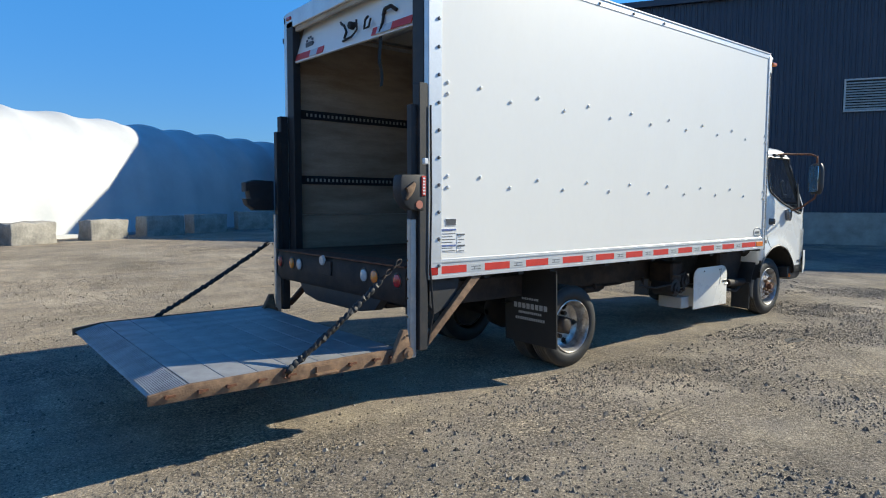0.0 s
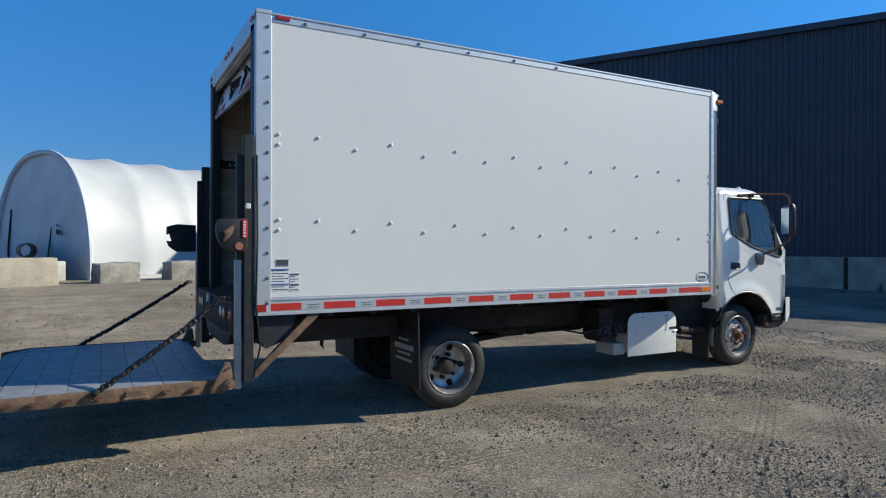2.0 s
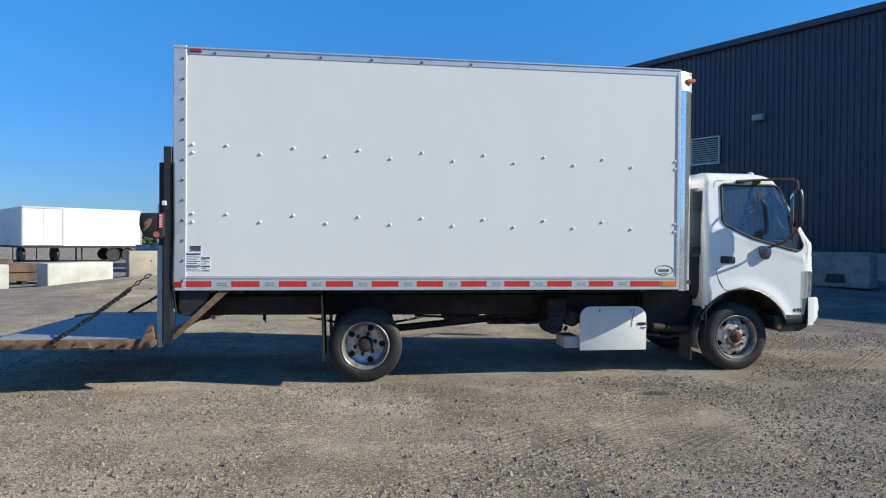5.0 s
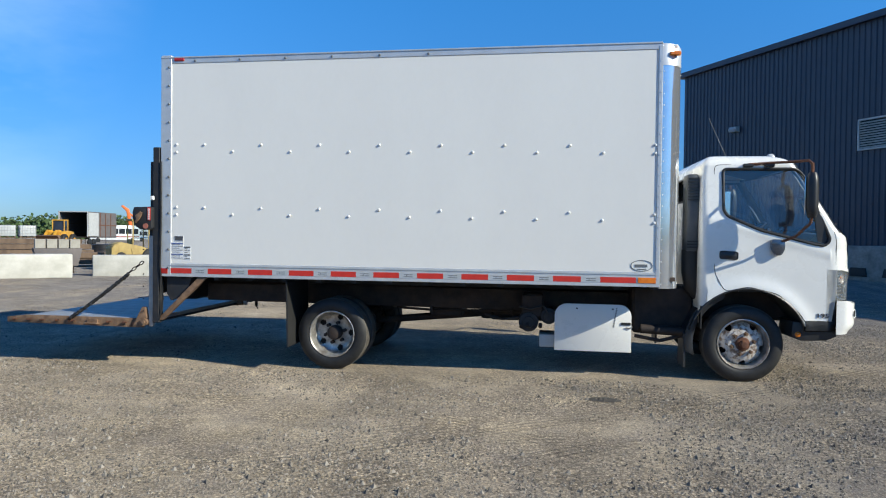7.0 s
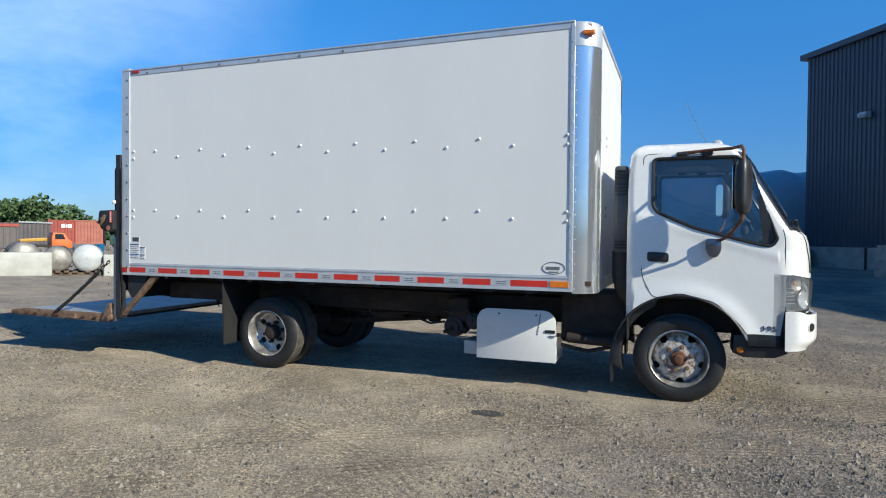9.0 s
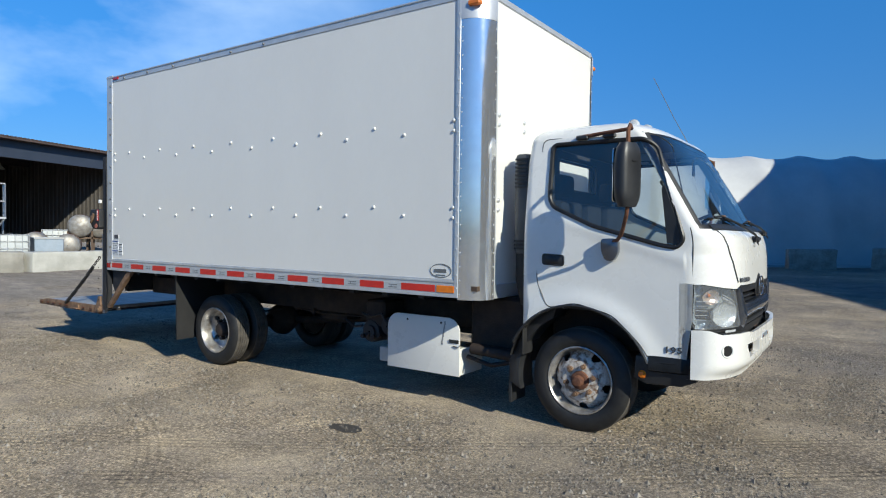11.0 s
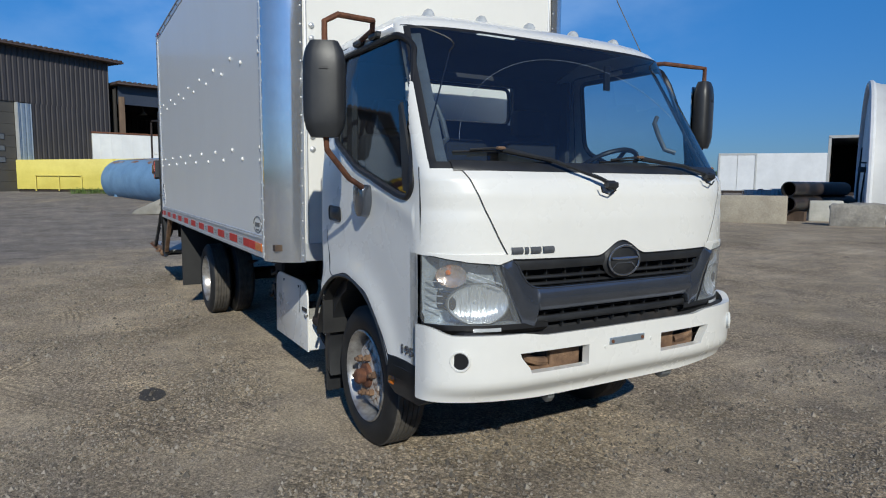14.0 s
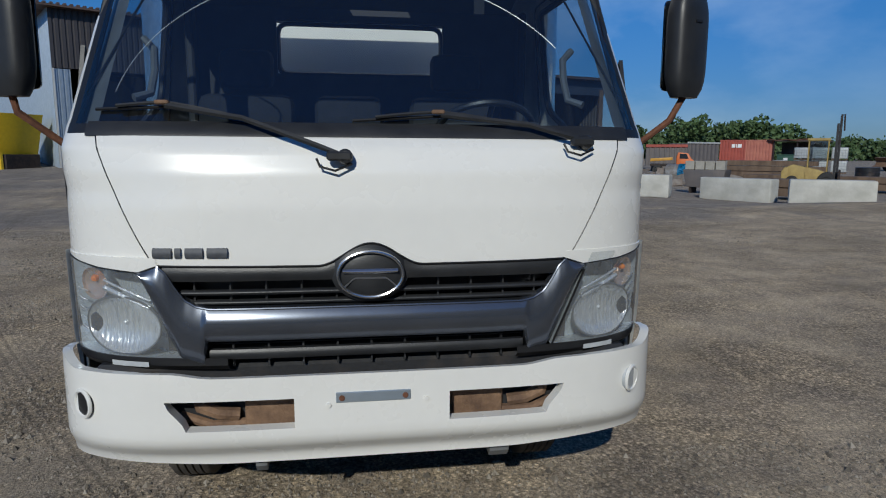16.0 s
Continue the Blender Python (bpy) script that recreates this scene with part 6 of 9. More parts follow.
for s in (1, -1):
    yo = lambda x, z, o=0.0: CY - s * (side_y(x, z) + o)
    # door: window glass, seals, seams, handle
    bm = B()
    seam = round_poly([(8.998, 2.27), (9.83, 2.275), (9.93, 2.20), (10.165, 1.52), (10.165, 0.634), (9.90, 0.634), (9.83, 0.745), (9.62, 0.94), (9.33, 1.01), (9.10, 0.955), (9.0, 1.15)], 0.06)
    tube(bm, [(x, yo(x, z, -0.0015), z) for x, z in seam], 0.0042, 5, True)
    dr = part("door_seam", bm, M_SEAL, truck)
    # front edge of the side, down to the bumper, and the black sill cover under the door
    bm = B()
    grid(bm, [[(x, yo(x, z, 0.0008 + 0.018 * smooth((x - 10.125) / 0.048)), z) for x in np.linspace(10.085, 10.173 if z > 0.93 else 10.135 + 0.13 * (z - 0.66), 7)] for z in np.linspace(0.66, 1.2, 19)])
    bmesh.ops.solidify(bm, geom=bm.faces[:], thickness=0.002)
    part("fender_edge", bm, M_PAINT, truck, "", 60)
    bm = B()
    grid(bm, [[(x, yo(x, 0.66, 0.004 + o), z) for x in np.linspace(9.885, 10.168, 9)] for z, o in ((0.560, -0.03), (0.575, -0.002), (0.672, 0.0), (0.680, -0.006))])
    bmesh.ops.solidify(bm, geom=bm.faces[:], thickness=0.002)
    part("sill_cover", bm, M_BLACK, truck, "black plastic sill cover", 60)
    dr.name = "door"
    tagged(dr, "white cab door set in a thin dark seam")
    part("door_glass", pane[s], M_GLASS_S, dr, "tinted side window", 60)
    bm = B()
    tube(bm, [(x, yo(x, z, 0.001), z) for x, z in WIN], 0.0165, 8, True)
    part("window_seal", bm, M_SEAL, dr, "black rubber window seal")
    bm = B()
    prism(bm, [(9.99, 1.475), (10.06, 1.465), (10.09, 1.52), (9.965, 1.88), (9.945, 1.86)], "y", *sorted((yo(10.0, 1.6, -0.012), yo(10.0, 1.6, 0.002))))
    part("quarter_panel", bm, M_BLACK, dr)
    bm = B()
    hz = 1.334
    rows = []
    for j in range(5):
        z = hz - 0.036 + 0.072 * j / 4
        rows.append([(9.055 + 0.165 * i / 8, yo(9.1, z, 0.005 + 0.014 * math.sin(math.pi * j / 4) * math.sin(math.pi * i / 8)), z - 0.006 * (i / 8)) for i in range(9)])
    grid(bm, rows)
    tube(bm, [(x, yo(9.13, z, 0.004), z) for x, z in round_poly([(9.05, hz - 0.04), (9.225, hz - 0.046), (9.225, hz + 0.03), (9.05, hz + 0.038)], 0.02, 3)], 0.006, 6, True)
    part("door_handle", bm, M_BLACK, dr, "black recessed door handle")
    # wheel arch lining and lip
    bm = B()
    arc = [radians(a) for a in range(-8, 189, 6)]
    tube(bm, [(9.33 + 0.588 * math.cos(a), yo(9.33 + 0.588 * math.cos(a), 0.40 + 0.588 * math.sin(a), -0.004), 0.40 + 0.588 * math.sin(a)) for a in arc if 0.40 + 0.588 * math.sin(a) > 0.62], 0.012, 6)
    part("arch_lip", bm, M_BLACK, truck)
    bm = B()
    rows = [[(9.33 + 0.582 * math.cos(a), CY - s * yy, 0.40 + 0.582 * math.sin(a)) for a in arc if 0.40 + 0.582 * math.sin(a) > 0.52] for yy in (0.985, 0.80, 0.50, 0.42)]
    grid(bm, rows)
    box(bm, 8.872, 8.884, *sorted((CY - s * 0.40, CY - s * 0.984)), 0.56, 0.80, 0.002)
    part("wheel_arch", bm, M_FLAP, truck, "black wheel arch liner")
    bm = B()
    pts = [(9.33 + 0.60 * math.cos(radians(a)), 0.40 + 0.60 * math.sin(radians(a))) for a in range(108, 196, 8)]
    pts += [(9.33 + 0.515 * math.cos(radians(a)), 0.40 + 0.515 * math.sin(radians(a))) for a in range(195, 107, -8)]
    prism(bm, pts, "y", *sorted((CY - s * 0.92, CY - s * 0.68)), 0.004)
    box(bm, 8.72, 8.745, *sorted((CY - s * 0.91, CY - s * 0.66)), 0.14, 0.50, 0.003)
    part("fender_guard", bm, M_BLACK, truck, "black plastic rear mudguard")
    # step below the door
    bm = B()
    prism(bm, [(9.78, 0.66), (10.18, 0.66), (10.20, 0.52), (10.10, 0.475), (9.86, 0.465), (9.77, 0.50)], "y", *sorted((CY - s * 0.962, CY - s * 0.60)), 0.008)
    step = part("step", bm, M_BLACK, truck, "black step below the door")
    bm = B()
    lathe(bm, [(0.0005, -0.016), (0.02, -0.013), (0.03, 0.0)], (9.83, CY - s * 0.962, 0.53), "Y", 16, s)
    part("side_indicator", bm, M_AMBER, step, "amber side indicator")
    # number badge
    if s > 0:
        cu = bpy.data.curves.new("badge", "FONT")
        cu.body, cu.size, cu.extrude, cu.align_x = "195", 0.060, 0.003, "LEFT"
        cu.space_character, cu.offset = 1.12, 0.0012
        tmp = bpy.data.objects.new("tmp", cu)
        scene.collection.objects.link(tmp)
        bpy.context.view_layer.update()
        me = bpy.data.meshes.new_from_object(tmp.evaluated_get(bpy.context.evaluated_depsgraph_get()))
        bpy.data.objects.remove(tmp)
        me.transform(Matrix.Diagonal((1.28, 0.98, 1, 1)))
        me.materials.clear()
        me.materials.append(M_GREY)
        shared("number_badge", me, dr, Matrix.Translation((9.988, yo(9.988, 0.735, 0.0055), 0.712)) @ pose(0, 0, 0, 90, 0, math.degrees(math.atan2(yo(10.13, 0.735) - yo(9.988, 0.735), 0.142))), "raised grey number badge")
    # headlamp: housing, bowls, amber corner, clear cover
    def follow_nose(bm, yc, zc):
        """Lean a bowl back so that its rim runs along the curved cover."""
        for v in bm.verts:
            v.co.z = max(v.co.z, 0.897)
            v.co.x += front_x(abs(v.co.y - CY), v.co.z) - front_x(yc, zc)
    def hl_cols(off, z):
        f, w, _ = cab_at(z)
        pts = []
        inner = 0.580 + (z - 0.88) * 0.44
        for k in range(25):
            a = k / 24 * math.pi / 2
            yy = (w + off) * math.cos(a) ** (2 / POW) if k < 24 else 0.0
            xx = f - nose(z) + (nose(z) + off) * math.sin(a)
            if yy > inner:
                pts.append((xx, yy))
        last = (front_x(inner, z, off), inner)
        return [(10.172, pts[0][1])] * (pts[0][0] > 10.175) + [q for q in pts if q[0] > 10.165] + [last]

    def lamp_skin(off, zs):
        rows = []
        for z in zs:
            p = hl_cols(off, z)
            n = 18
            L = [0.0]
            for i in range(1, len(p)):
                L.append(L[-1] + math.hypot(p[i][0] - p[i - 1][0], p[i][1] - p[i - 1][1]))
            row = []
            for i in range(n + 1):
                t = L[-1] * i / n
                row.append((float(np.interp(t, L, [q[0] for q in p])), CY - s * float(np.interp(t, L, [q[1] for q in p])), z))
            rows.append(row)
        return rows
    zs = [0.886 + (1.194 - 0.886) * k / 11 for k in range(12)]
    bm = B()
    tub, rimmed = lamp_skin(-0.085, zs), lamp_skin(-0.002, zs)
    tub = [rimmed[0]] + tub + [rimmed[-1]]
    rimmed = [rimmed[0]] + rimmed + [rimmed[-1]]
    grid(bm, [[r[0]] + t_ + [r[-1]] for r, t_ in zip(rimmed, tub)])
    hl = part("headlight", bm, M_LAMPIN, truck, "clear headlamp, slightly hazed", 60)
    bm = B()
    grid(bm, lamp_skin(0.004, zs))
    part("lens", bm, M_LENS, hl, "hazy clear lens", 60)
    rim_z = zs
    skin = lamp_skin(0.002, zs)
    bm = B()
    tube(bm, [r[0] for r in skin[-2:0:-1]] + skin[0] + [r[-1] for r in skin[1:-2]], 0.004, 5)
    part("lamp_seal", bm, M_SEAL, hl)
    bm = B()
    cx, cyy, cz = front_x(0.785, 0.985) - 0.012, 0.785, 0.985
    lathe(bm, [(0.112, 0.006), (0.106, 0.0), (0.098, -0.012), (0.075, -0.024), (0.04, -0.034), (0.0005, -0.038)], (cx, CY - s * cyy, cz), "X", 36)
    for v in bm.verts:
        v.co.y = CY - s * cyy + (v.co.y - CY + s * cyy) * 1.10
        v.co.z = cz + (v.co.z - cz) * 0.80
    follow_nose(bm, cyy, cz)
    part("reflector_bowl", bm, M_REFL, hl, "bright round reflector")
    bm = B()
    tube(bm, [(cx + 0.006, CY - s * cyy + 0.126 * math.cos(a * math.pi / 18), cz + 0.092 * math.sin(a * math.pi / 18)) for a in range(36)], 0.004, 5, True)
    follow_nose(bm, cyy, cz)
    part("reflector_rim", bm, M_HOUSING, hl)
    bm = B()
    lathe(bm, [(0.0005, 0.0), (0.006, -0.002), (0.008, -0.01), (0.008, -0.02)], (cx - 0.03, CY - s * cyy, cz), "X", 16)
    part("bulb_cap", bm, M_REFL, hl)
    bm = B()
    cx2 = front_x(0.90, 1.13) - 0.02
    lathe(bm, [(0.052, 0.0), (0.045, -0.015), (0.022, -0.03), (0.0005, -0.034)], (cx2, CY - s * 0.90, 1.125), "X", 20)
    for v in bm.verts:
        v.co.y = CY - s * 0.885 + (v.co.y - CY + s * 0.90) * 1.05
        v.co.z = 1.105 + (v.co.z - 1.125) * 1.0
    follow_nose(bm, 0.885, 1.105)
    part("turn_signal", bm, M_SIGNAL, hl, "pale amber turn signal bowl")
    bm = B()
    lathe(bm, [(0.0005, -0.016), (0.008, -0.018), (0.012, -0.03)], (cx2 + 0.004, CY - s * 0.89, 1.118), "X", 14)
    part("amber_bulb", bm, M_AMBER, hl, "small amber bulb")
    bm = B()
    for k in range(5):
        z = 0.95 + 0.032 * k
        tube(bm, [(front_x(yy, z) - 0.028, CY - s * yy, z) for yy in (0.915, 0.93, 0.948, 0.965)], 0.0028, 5)
    for dz_, r_ in ((0.0, 0.009), (0.022, 0.004)):
        tube(bm, [(front_x(yy, 1.09) - 0.012, CY - s * yy, 1.045 + dz_ + 0.40 * (yy - 0.69)) for yy in (0.69, 0.73, 0.77, 0.81, 0.835)], r_, 6)
    part("lamp_ribs", bm, M_REFL, hl)
    bm = B()
    rows = [[(front_x(yy, z) + 0.004 + o, CY - s * yy, z) for yy in np.linspace(0.46, 0.965, 20)] for z, o in ((0.890, 0), (0.890, 0.004), (0.866, 0.004), (0.846, -0.02))]
    grid(bm, rows)
    part("lamp_underline", bm, M_SEAL, truck)
    bm = B()
    rows = [[(front_x(yy, 0.9) + 0.012, CY - s * yy, z) for yy in np.linspace(0.70, 0.82, 6)] for z in (0.862, 0.878)]
    grid(bm, rows)
    part("edge_reflector", bm, M_CLEARLENS, truck)


# bonnet panel between the corner seams
def top_line(y):
    """Lower edge of the bonnet over the grille, with a round hump over the emblem."""
    a = abs(y)
    if a < 0.643:
        return 1.175 + 0.005 * (a / 0.643) ** 2 + (0.034 + 0.034 * math.cos(math.pi * min(a, 0.165) / 0.165))
    return 1.180 + 0.393 * (max(0.0, a - 0.643) / 0.20) ** 1.18


def fy(y):
    """The front's fittings sit a little off the cab's middle line; their outer ends do not."""
    return CY + y - 0.017 * smooth((0.92 - abs(y)) / 0.3)


bm = B()
rows = []
ys = [0.843 * k / 90 for k in range(-90, 91)]
for j in range(25):
    rows.append([(front_x(y, top_line(y) + (1.574 - top_line(y)) * j / 24) + 0.004, fy(y), top_line(y) + (1.574 - top_line(y)) * j / 24) for y in ys])
grid(bm, rows)
hood = part("bonnet", bm, M_PAINT, truck, "glossy white bonnet panel", 60)
bm = B()
for s in (1, -1):
    tube(bm, [(front_x(0.643 + 0.20 * k / 20, top_line(0.643 + 0.20 * k / 20)) + 0.003, fy(s * (0.643 + 0.20 * k / 20)), top_line(0.643 + 0.20 * k / 20)) for k in range(21)], 0.0026, 5)
tube(bm, [(front_x(y, top_line(y)) + 0.002, fy(y), top_line(y)) for y in ys if abs(y) < 0.643], 0.004, 5)
part("panel_gap", bm, M_SEAL, truck)


def strip(lo, hi, y0, y1, off, mat, name, parent, label="", n=60, rows_n=6, depth=0.02, crest=0.006):
    """A band across the nose between two curves, with folded edges and a rounded crest."""
    bm = B()
    ys = [y0 + (y1 - y0) * k / n for k in range(n + 1)]
    rows = []
    for j in range(-1, rows_n + 2):
        f = min(1, max(0, j / rows_n))
        o = off + crest * math.sin(math.pi * f) - (depth if j in (-1, rows_n + 1) else 0)
        rows.append([(front_x(y, lo(y) + (hi(y) - lo(y)) * f) + o, fy(y), lo(y) + (hi(y) - lo(y)) * f) for y in ys])
    grid(bm, rows)
    return part(name, bm, mat, parent, label, 50)


# white corner panels that end along the headlamps' rising upper edge
lamp_top = lambda y: float(np.interp(abs(y), (0.60, 0.643, 0.70, 0.84, 0.92, 0.965), (1.185, 1.179, 1.159, 1.170, 1.183, 1.194)))
for s in (1, -1):
    strip(lamp_top, lambda y: 1.204, s * 0.640, s * 0.985, 0.0065, M_PAINT, "corner_panel_edge", cab, "", 70, 3, 0.012, 0.0)
    bm = B()
    tube(bm, [(front_x(y, lamp_top(y)) + 0.008, fy(s * y), lamp_top(y) - 0.001) for y in np.linspace(0.643, 0.97, 50)], 0.0022, 5)
    part("lamp_top_seal", bm, M_SEAL, cab)

bm = B()
rows = [[(front_x(y, z) - 0.075, CY + y, z) for y in np.linspace(-0.66, 0.66, 40)] for z in (0.80, 1.0, 1.20)]
grid(bm, rows)
grille = part("grille", bm, M_SEAL, truck, "black slatted grille behind a grey garnish")
strip(lambda y: 1.130, lambda y: top_line(y) - 0.003, -0.625, 0.625, -0.002, M_BLACK, "upper_slat", grille, "", 120)
strip(lambda y: 1.084, lambda y: 1.099, -0.60, 0.60, -0.014, M_BLACK, "slat", grille)
strip(lambda y: 1.052, lambda y: 1.066, -0.56, 0.56, -0.022, M_BLACK, "slat", grille)
strip(lambda y: 0.879, lambda y: 0.911, -0.50, 0.50, -0.012, M_BLACK, "lower_slat", grille)
strip(lambda y: 0.925, lambda y: 0.932, -0.50, 0.50, -0.030, M_BLACK, "slat", grille)
for k in range(-5, 6):
    y = k * 0.108
    for z0, z1, most in ((1.05, 1.135, 0.6), (0.85, 0.94, 0.48)):
        if abs(y) < most:
            bm = B()
            box(bm, front_x(y, z0) - 0.05, front_x(y, z0) - 0.03, fy(y) - 0.003, fy(y) + 0.003, z0, z1)
            part("grille_bar", bm, M_BLACK, grille)
# grey garnish: a bar with arms up to the bonnet and feet beside the lower opening
g_hi = lambda y: float(np.interp(abs(y), (0.0, 0.49, 0.53, 0.565, 0.59, 0.615, 0.640, 0.70), (1.047, 1.047, 1.056, 1.078, 1.115, 1.160, 1.181, 1.160)))
g_lo = lambda y: float(np.interp(abs(y), (0.0, 0.497, 0.505, 0.512, 0.56, 0.585, 0.702), (0.943, 0.943, 0.93, 0.862, 0.882, 0.893, 1.157)))
strip(g_lo, g_hi, -0.70, 0.70, 0.004, M_GREY, "garnish_bar", grille, "dark grey metallic garnish bar", 200, 10, 0.035, 0.020)
bm = B()
tube(bm, [(front_x(y, g_hi(y)) + 0.008, fy(y), g_hi(y) - 0.002) for y in np.linspace(-0.635, 0.635, 120)], 0.0035, 6)
part("garnish_edge", bm, M_GREY, grille, "bright upper edge")
# round emblem on its black hump
bm = B()
ex = 10.43
EY = fy(0.0) - 0.003
rows = []
for k in range(9):
    f = k / 8
    rows.append([(ex + 0.022 - 0.024 * f ** 3, EY + 0.120 * f * math.cos(a * math.pi / 24), 1.149 + 0.092 * f * math.sin(a * math.pi / 24)) for a in range(48)])
grid(bm, rows, True)
hump = part("emblem_base", bm, M_BLACK, grille, "black round emblem base")
bm = B()
tube(bm, [(ex + 0.024, EY + 0.100 * math.cos(a * math.pi / 24), 1.148 + 0.071 * math.sin(a * math.pi / 24)) for a in range(48)], 0.0055, 8, True)
part("emblem_ring", bm, M_DCHROME, hump, "bright ring round the emblem")
bm = B()
rows = [[(ex + 0.024 + 0.006 * math.sin(math.pi * f), EY + y, 1.150 + 0.016 * f + 0.35 * y * y * (1 - f)) for y in np.linspace(-0.085, 0.085, 16)] for f in (0, 0.25, 0.5, 0.75, 1)]
grid(bm, rows)
part("emblem_bar", bm, M_DCHROME, hump, "bright bar across the emblem")
bm = B()
rows = [[(ex + 0.024, EY + y, 1.140 - 0.006 * f - 1.8 * max(0.0, abs(y) - 0.05) ** 1.0 * 0.5) for y in np.linspace(-0.088, 0.088, 22)] for f in (0, 1)]
grid(bm, rows)
part("emblem_bar", bm, M_DCHROME, hump, "bright bar across the emblem")
# four plain raised blocks where the maker's name stands
for k, w_ in enumerate((0.056, 0.018, 0.052, 0.060)):
    y = -0.648 + (0.0, 0.066, 0.096, 0.160)[k]
    strip(lambda q: 1.204, lambda q: 1.234, y, y + w_, 0.010, M_INK, "raised_letter_block", hood, "plain dark grey block", 4, 3, 0.01)

# ---- front bumper ----
BF, BW, BN = 10.485, 1.008, 0.27


def bump_x(y, z):
    k = min(1.0, abs(y) / BW)
    prof = -0.075 * smooth((0.66 - z) / 0.11) ** 1.5 - 0.010 * smooth((z - 0.84) / 0.1)
    return BF - BN + BN * max(0.0, 1 - k ** 4.2) ** 0.5 + prof * (0.5 + 0.5 * max(0.0, 1 - k ** 4.2) ** 0.5)


b_top = lambda y: 0.843 + 0.016 * smooth((abs(y) - 0.48) / 0.14) + 0.030 * smooth((abs(y) - 0.93) / 0.075)
b_bot = lambda y: 0.534 + 0.014 * smooth((abs(y) - 0.5) / 0.4)
HOLE_A, HOLE_B = 0.676, 0.771
cols = [0.0, 0.06, 0.12, 0.18] + [0.242 + 0.385 * k / 14 for k in range(15)] + [0.66, 0.70, 0.74, 0.78, 0.82, 0.85, 0.88, 0.905, 0.93, 0.955, 0.975, 0.99, 0.999, 1.006]
bm = B()
for s in (1, -1):
    dz = 0.0

    def vy(c, z):
        if c <= 0.242:
            return c
        lean = 0.060 * smooth((HOLE_B - z) / (HOLE_B - HOLE_A)) * (1 if z <= HOLE_B else 0)
        return c - lean * smooth((c - 0.242) / 0.385) * smooth((0.85 - c) / 0.2)
    zs_of = lambda c: [b_bot(c) + (HOLE_A + dz - b_bot(c)) * j / 6 for j in range(6)] + [HOLE_A + dz + (HOLE_B - HOLE_A) * j / 4 for j in range(4)] + [HOLE_B + dz + (b_top(c) - HOLE_B - dz) * j / 6 for j in range(7)]
    pts = [[(bump_x(vy(c, z), z), fy(s * vy(c, z)), z) for z in zs_of(c)] for c in cols]
    end = [[(10.170 + 0.015 * k, CY + s * 1.010, z) for z in zs_of(0.985)] for k in (0,)]
    vs = [[bm.verts.new(p) for p in col] for col in pts + end]
    for i in range(len(vs) - 1):
        for j in range(len(vs[0]) - 1):
            if i < len(cols) - 1 and 0.241 < cols[i] and cols[i + 1] < 0.628 and 6 <= j < 10:
                continue
            q = (vs[i][j], vs[i + 1][j], vs[i + 1][j + 1], vs[i][j + 1])
            bm.faces.new(q if s > 0 else q[::-1])
    # turned-in edges round the tow opening, and along the top
    h0 = min(i for i, c in enumerate(cols) if c > 0.241)
    h1 = max(i for i, c in enumerate(cols) if c < 0.628)
    loop = [vs[i][6] for i in range(h0, h1 + 1)] + [vs[h1][j] for j in range(7, 11)] + [vs[i][10] for i in range(h1 - 1, h0 - 1, -1)] + [vs[h0][j] for j in range(9, 6, -1)]
    back = [bm.verts.new(v.co + Vector((-0.045, 0, 0))) for v in loop]
    for i in range(len(loop)):
        bm.faces.new((loop[i], loop[(i + 1) % len(loop)], back[(i + 1) % len(loop)], back[i]))
    for row in (0, -1):
        edge = [c[row] for c in vs]
        bk = [bm.verts.new(v.co + Vector((-0.028, -s * 0.02 * (k > 20), -0.004))) for k, v in enumerate(edge)]
        for i in range(len(edge) - 1):
            bm.faces.new((edge[i], edge[i + 1], bk[i + 1], bk[i]))
bmesh.ops.remove_doubles(bm, verts=bm.verts[:], dist=0.0005)
bumper = part("bumper", bm, M_PAINT, truck, "glossy white front bumper with tow openings", 40)
for s in (1, -1):
    dz = 0.0
    bm = B()
    box(bm, 10.28, 10.36, CY + s * 0.43 - 0.24, CY + s * 0.43 + 0.24, 0.60, 0.83, 0.01)
    part("tow_recess", bm, M_SEAL, bumper)
    bm = B()
    ya, yb = sorted((s * 0.24, s * 0.42))
    box(bm, 10.36, 10.40, CY + ya, CY + yb, 0.63 + dz, 0.79 + dz, 0.006)
    tube(bm, [(10.38, CY + s * 0.44, 0.69 + dz), (10.39, CY + s * 0.50, 0.70 + dz), (10.385, CY + s * 0.555, 0.72 + dz), (10.37, CY + s * 0.57, 0.76 + dz)], 0.022, 8)
    tube(bm, [(10.38, CY + s * 0.42, 0.66 + dz), (10.40, CY + s * 0.52, 0.665 + dz), (10.37, CY + s * 0.62, 0.69 + dz)], 0.016, 8)
    part("tow_bracket", bm, M_RUST_L, bumper, "rusty tow bracket behind the opening")
    bm = B()
    yf, zf = s * 0.890 - 0.012, 0.750
    xf = bump_x(yf, zf)
    nrm = Vector((0.74, s * 0.67, 0)).normalized()
    c0 = Vector((xf, CY + yf, zf))
    cyl(bm, c0 - nrm * 0.03, c0 + nrm * 0.003, 0.043, 24)
    part("fog_lamp_socket", bm, M_SEAL if s < 0 else M_CLEARLENS, bumper, "round black empty fog lamp hole" if s < 0 else "round clear fog lamp")
    bm = B()
    up = Vector((0, 0, 1))
    tn = nrm.cross(up)
    tube(bm, [c0 + nrm * 0.003 + 0.042 * (math.cos(a * math.pi / 12) * tn + math.sin(a * math.pi / 12) * up) for a in range(24)], 0.006, 6, True)
    part("fog_lamp_ring", bm, M_PAINT, bumper)
bm = B()
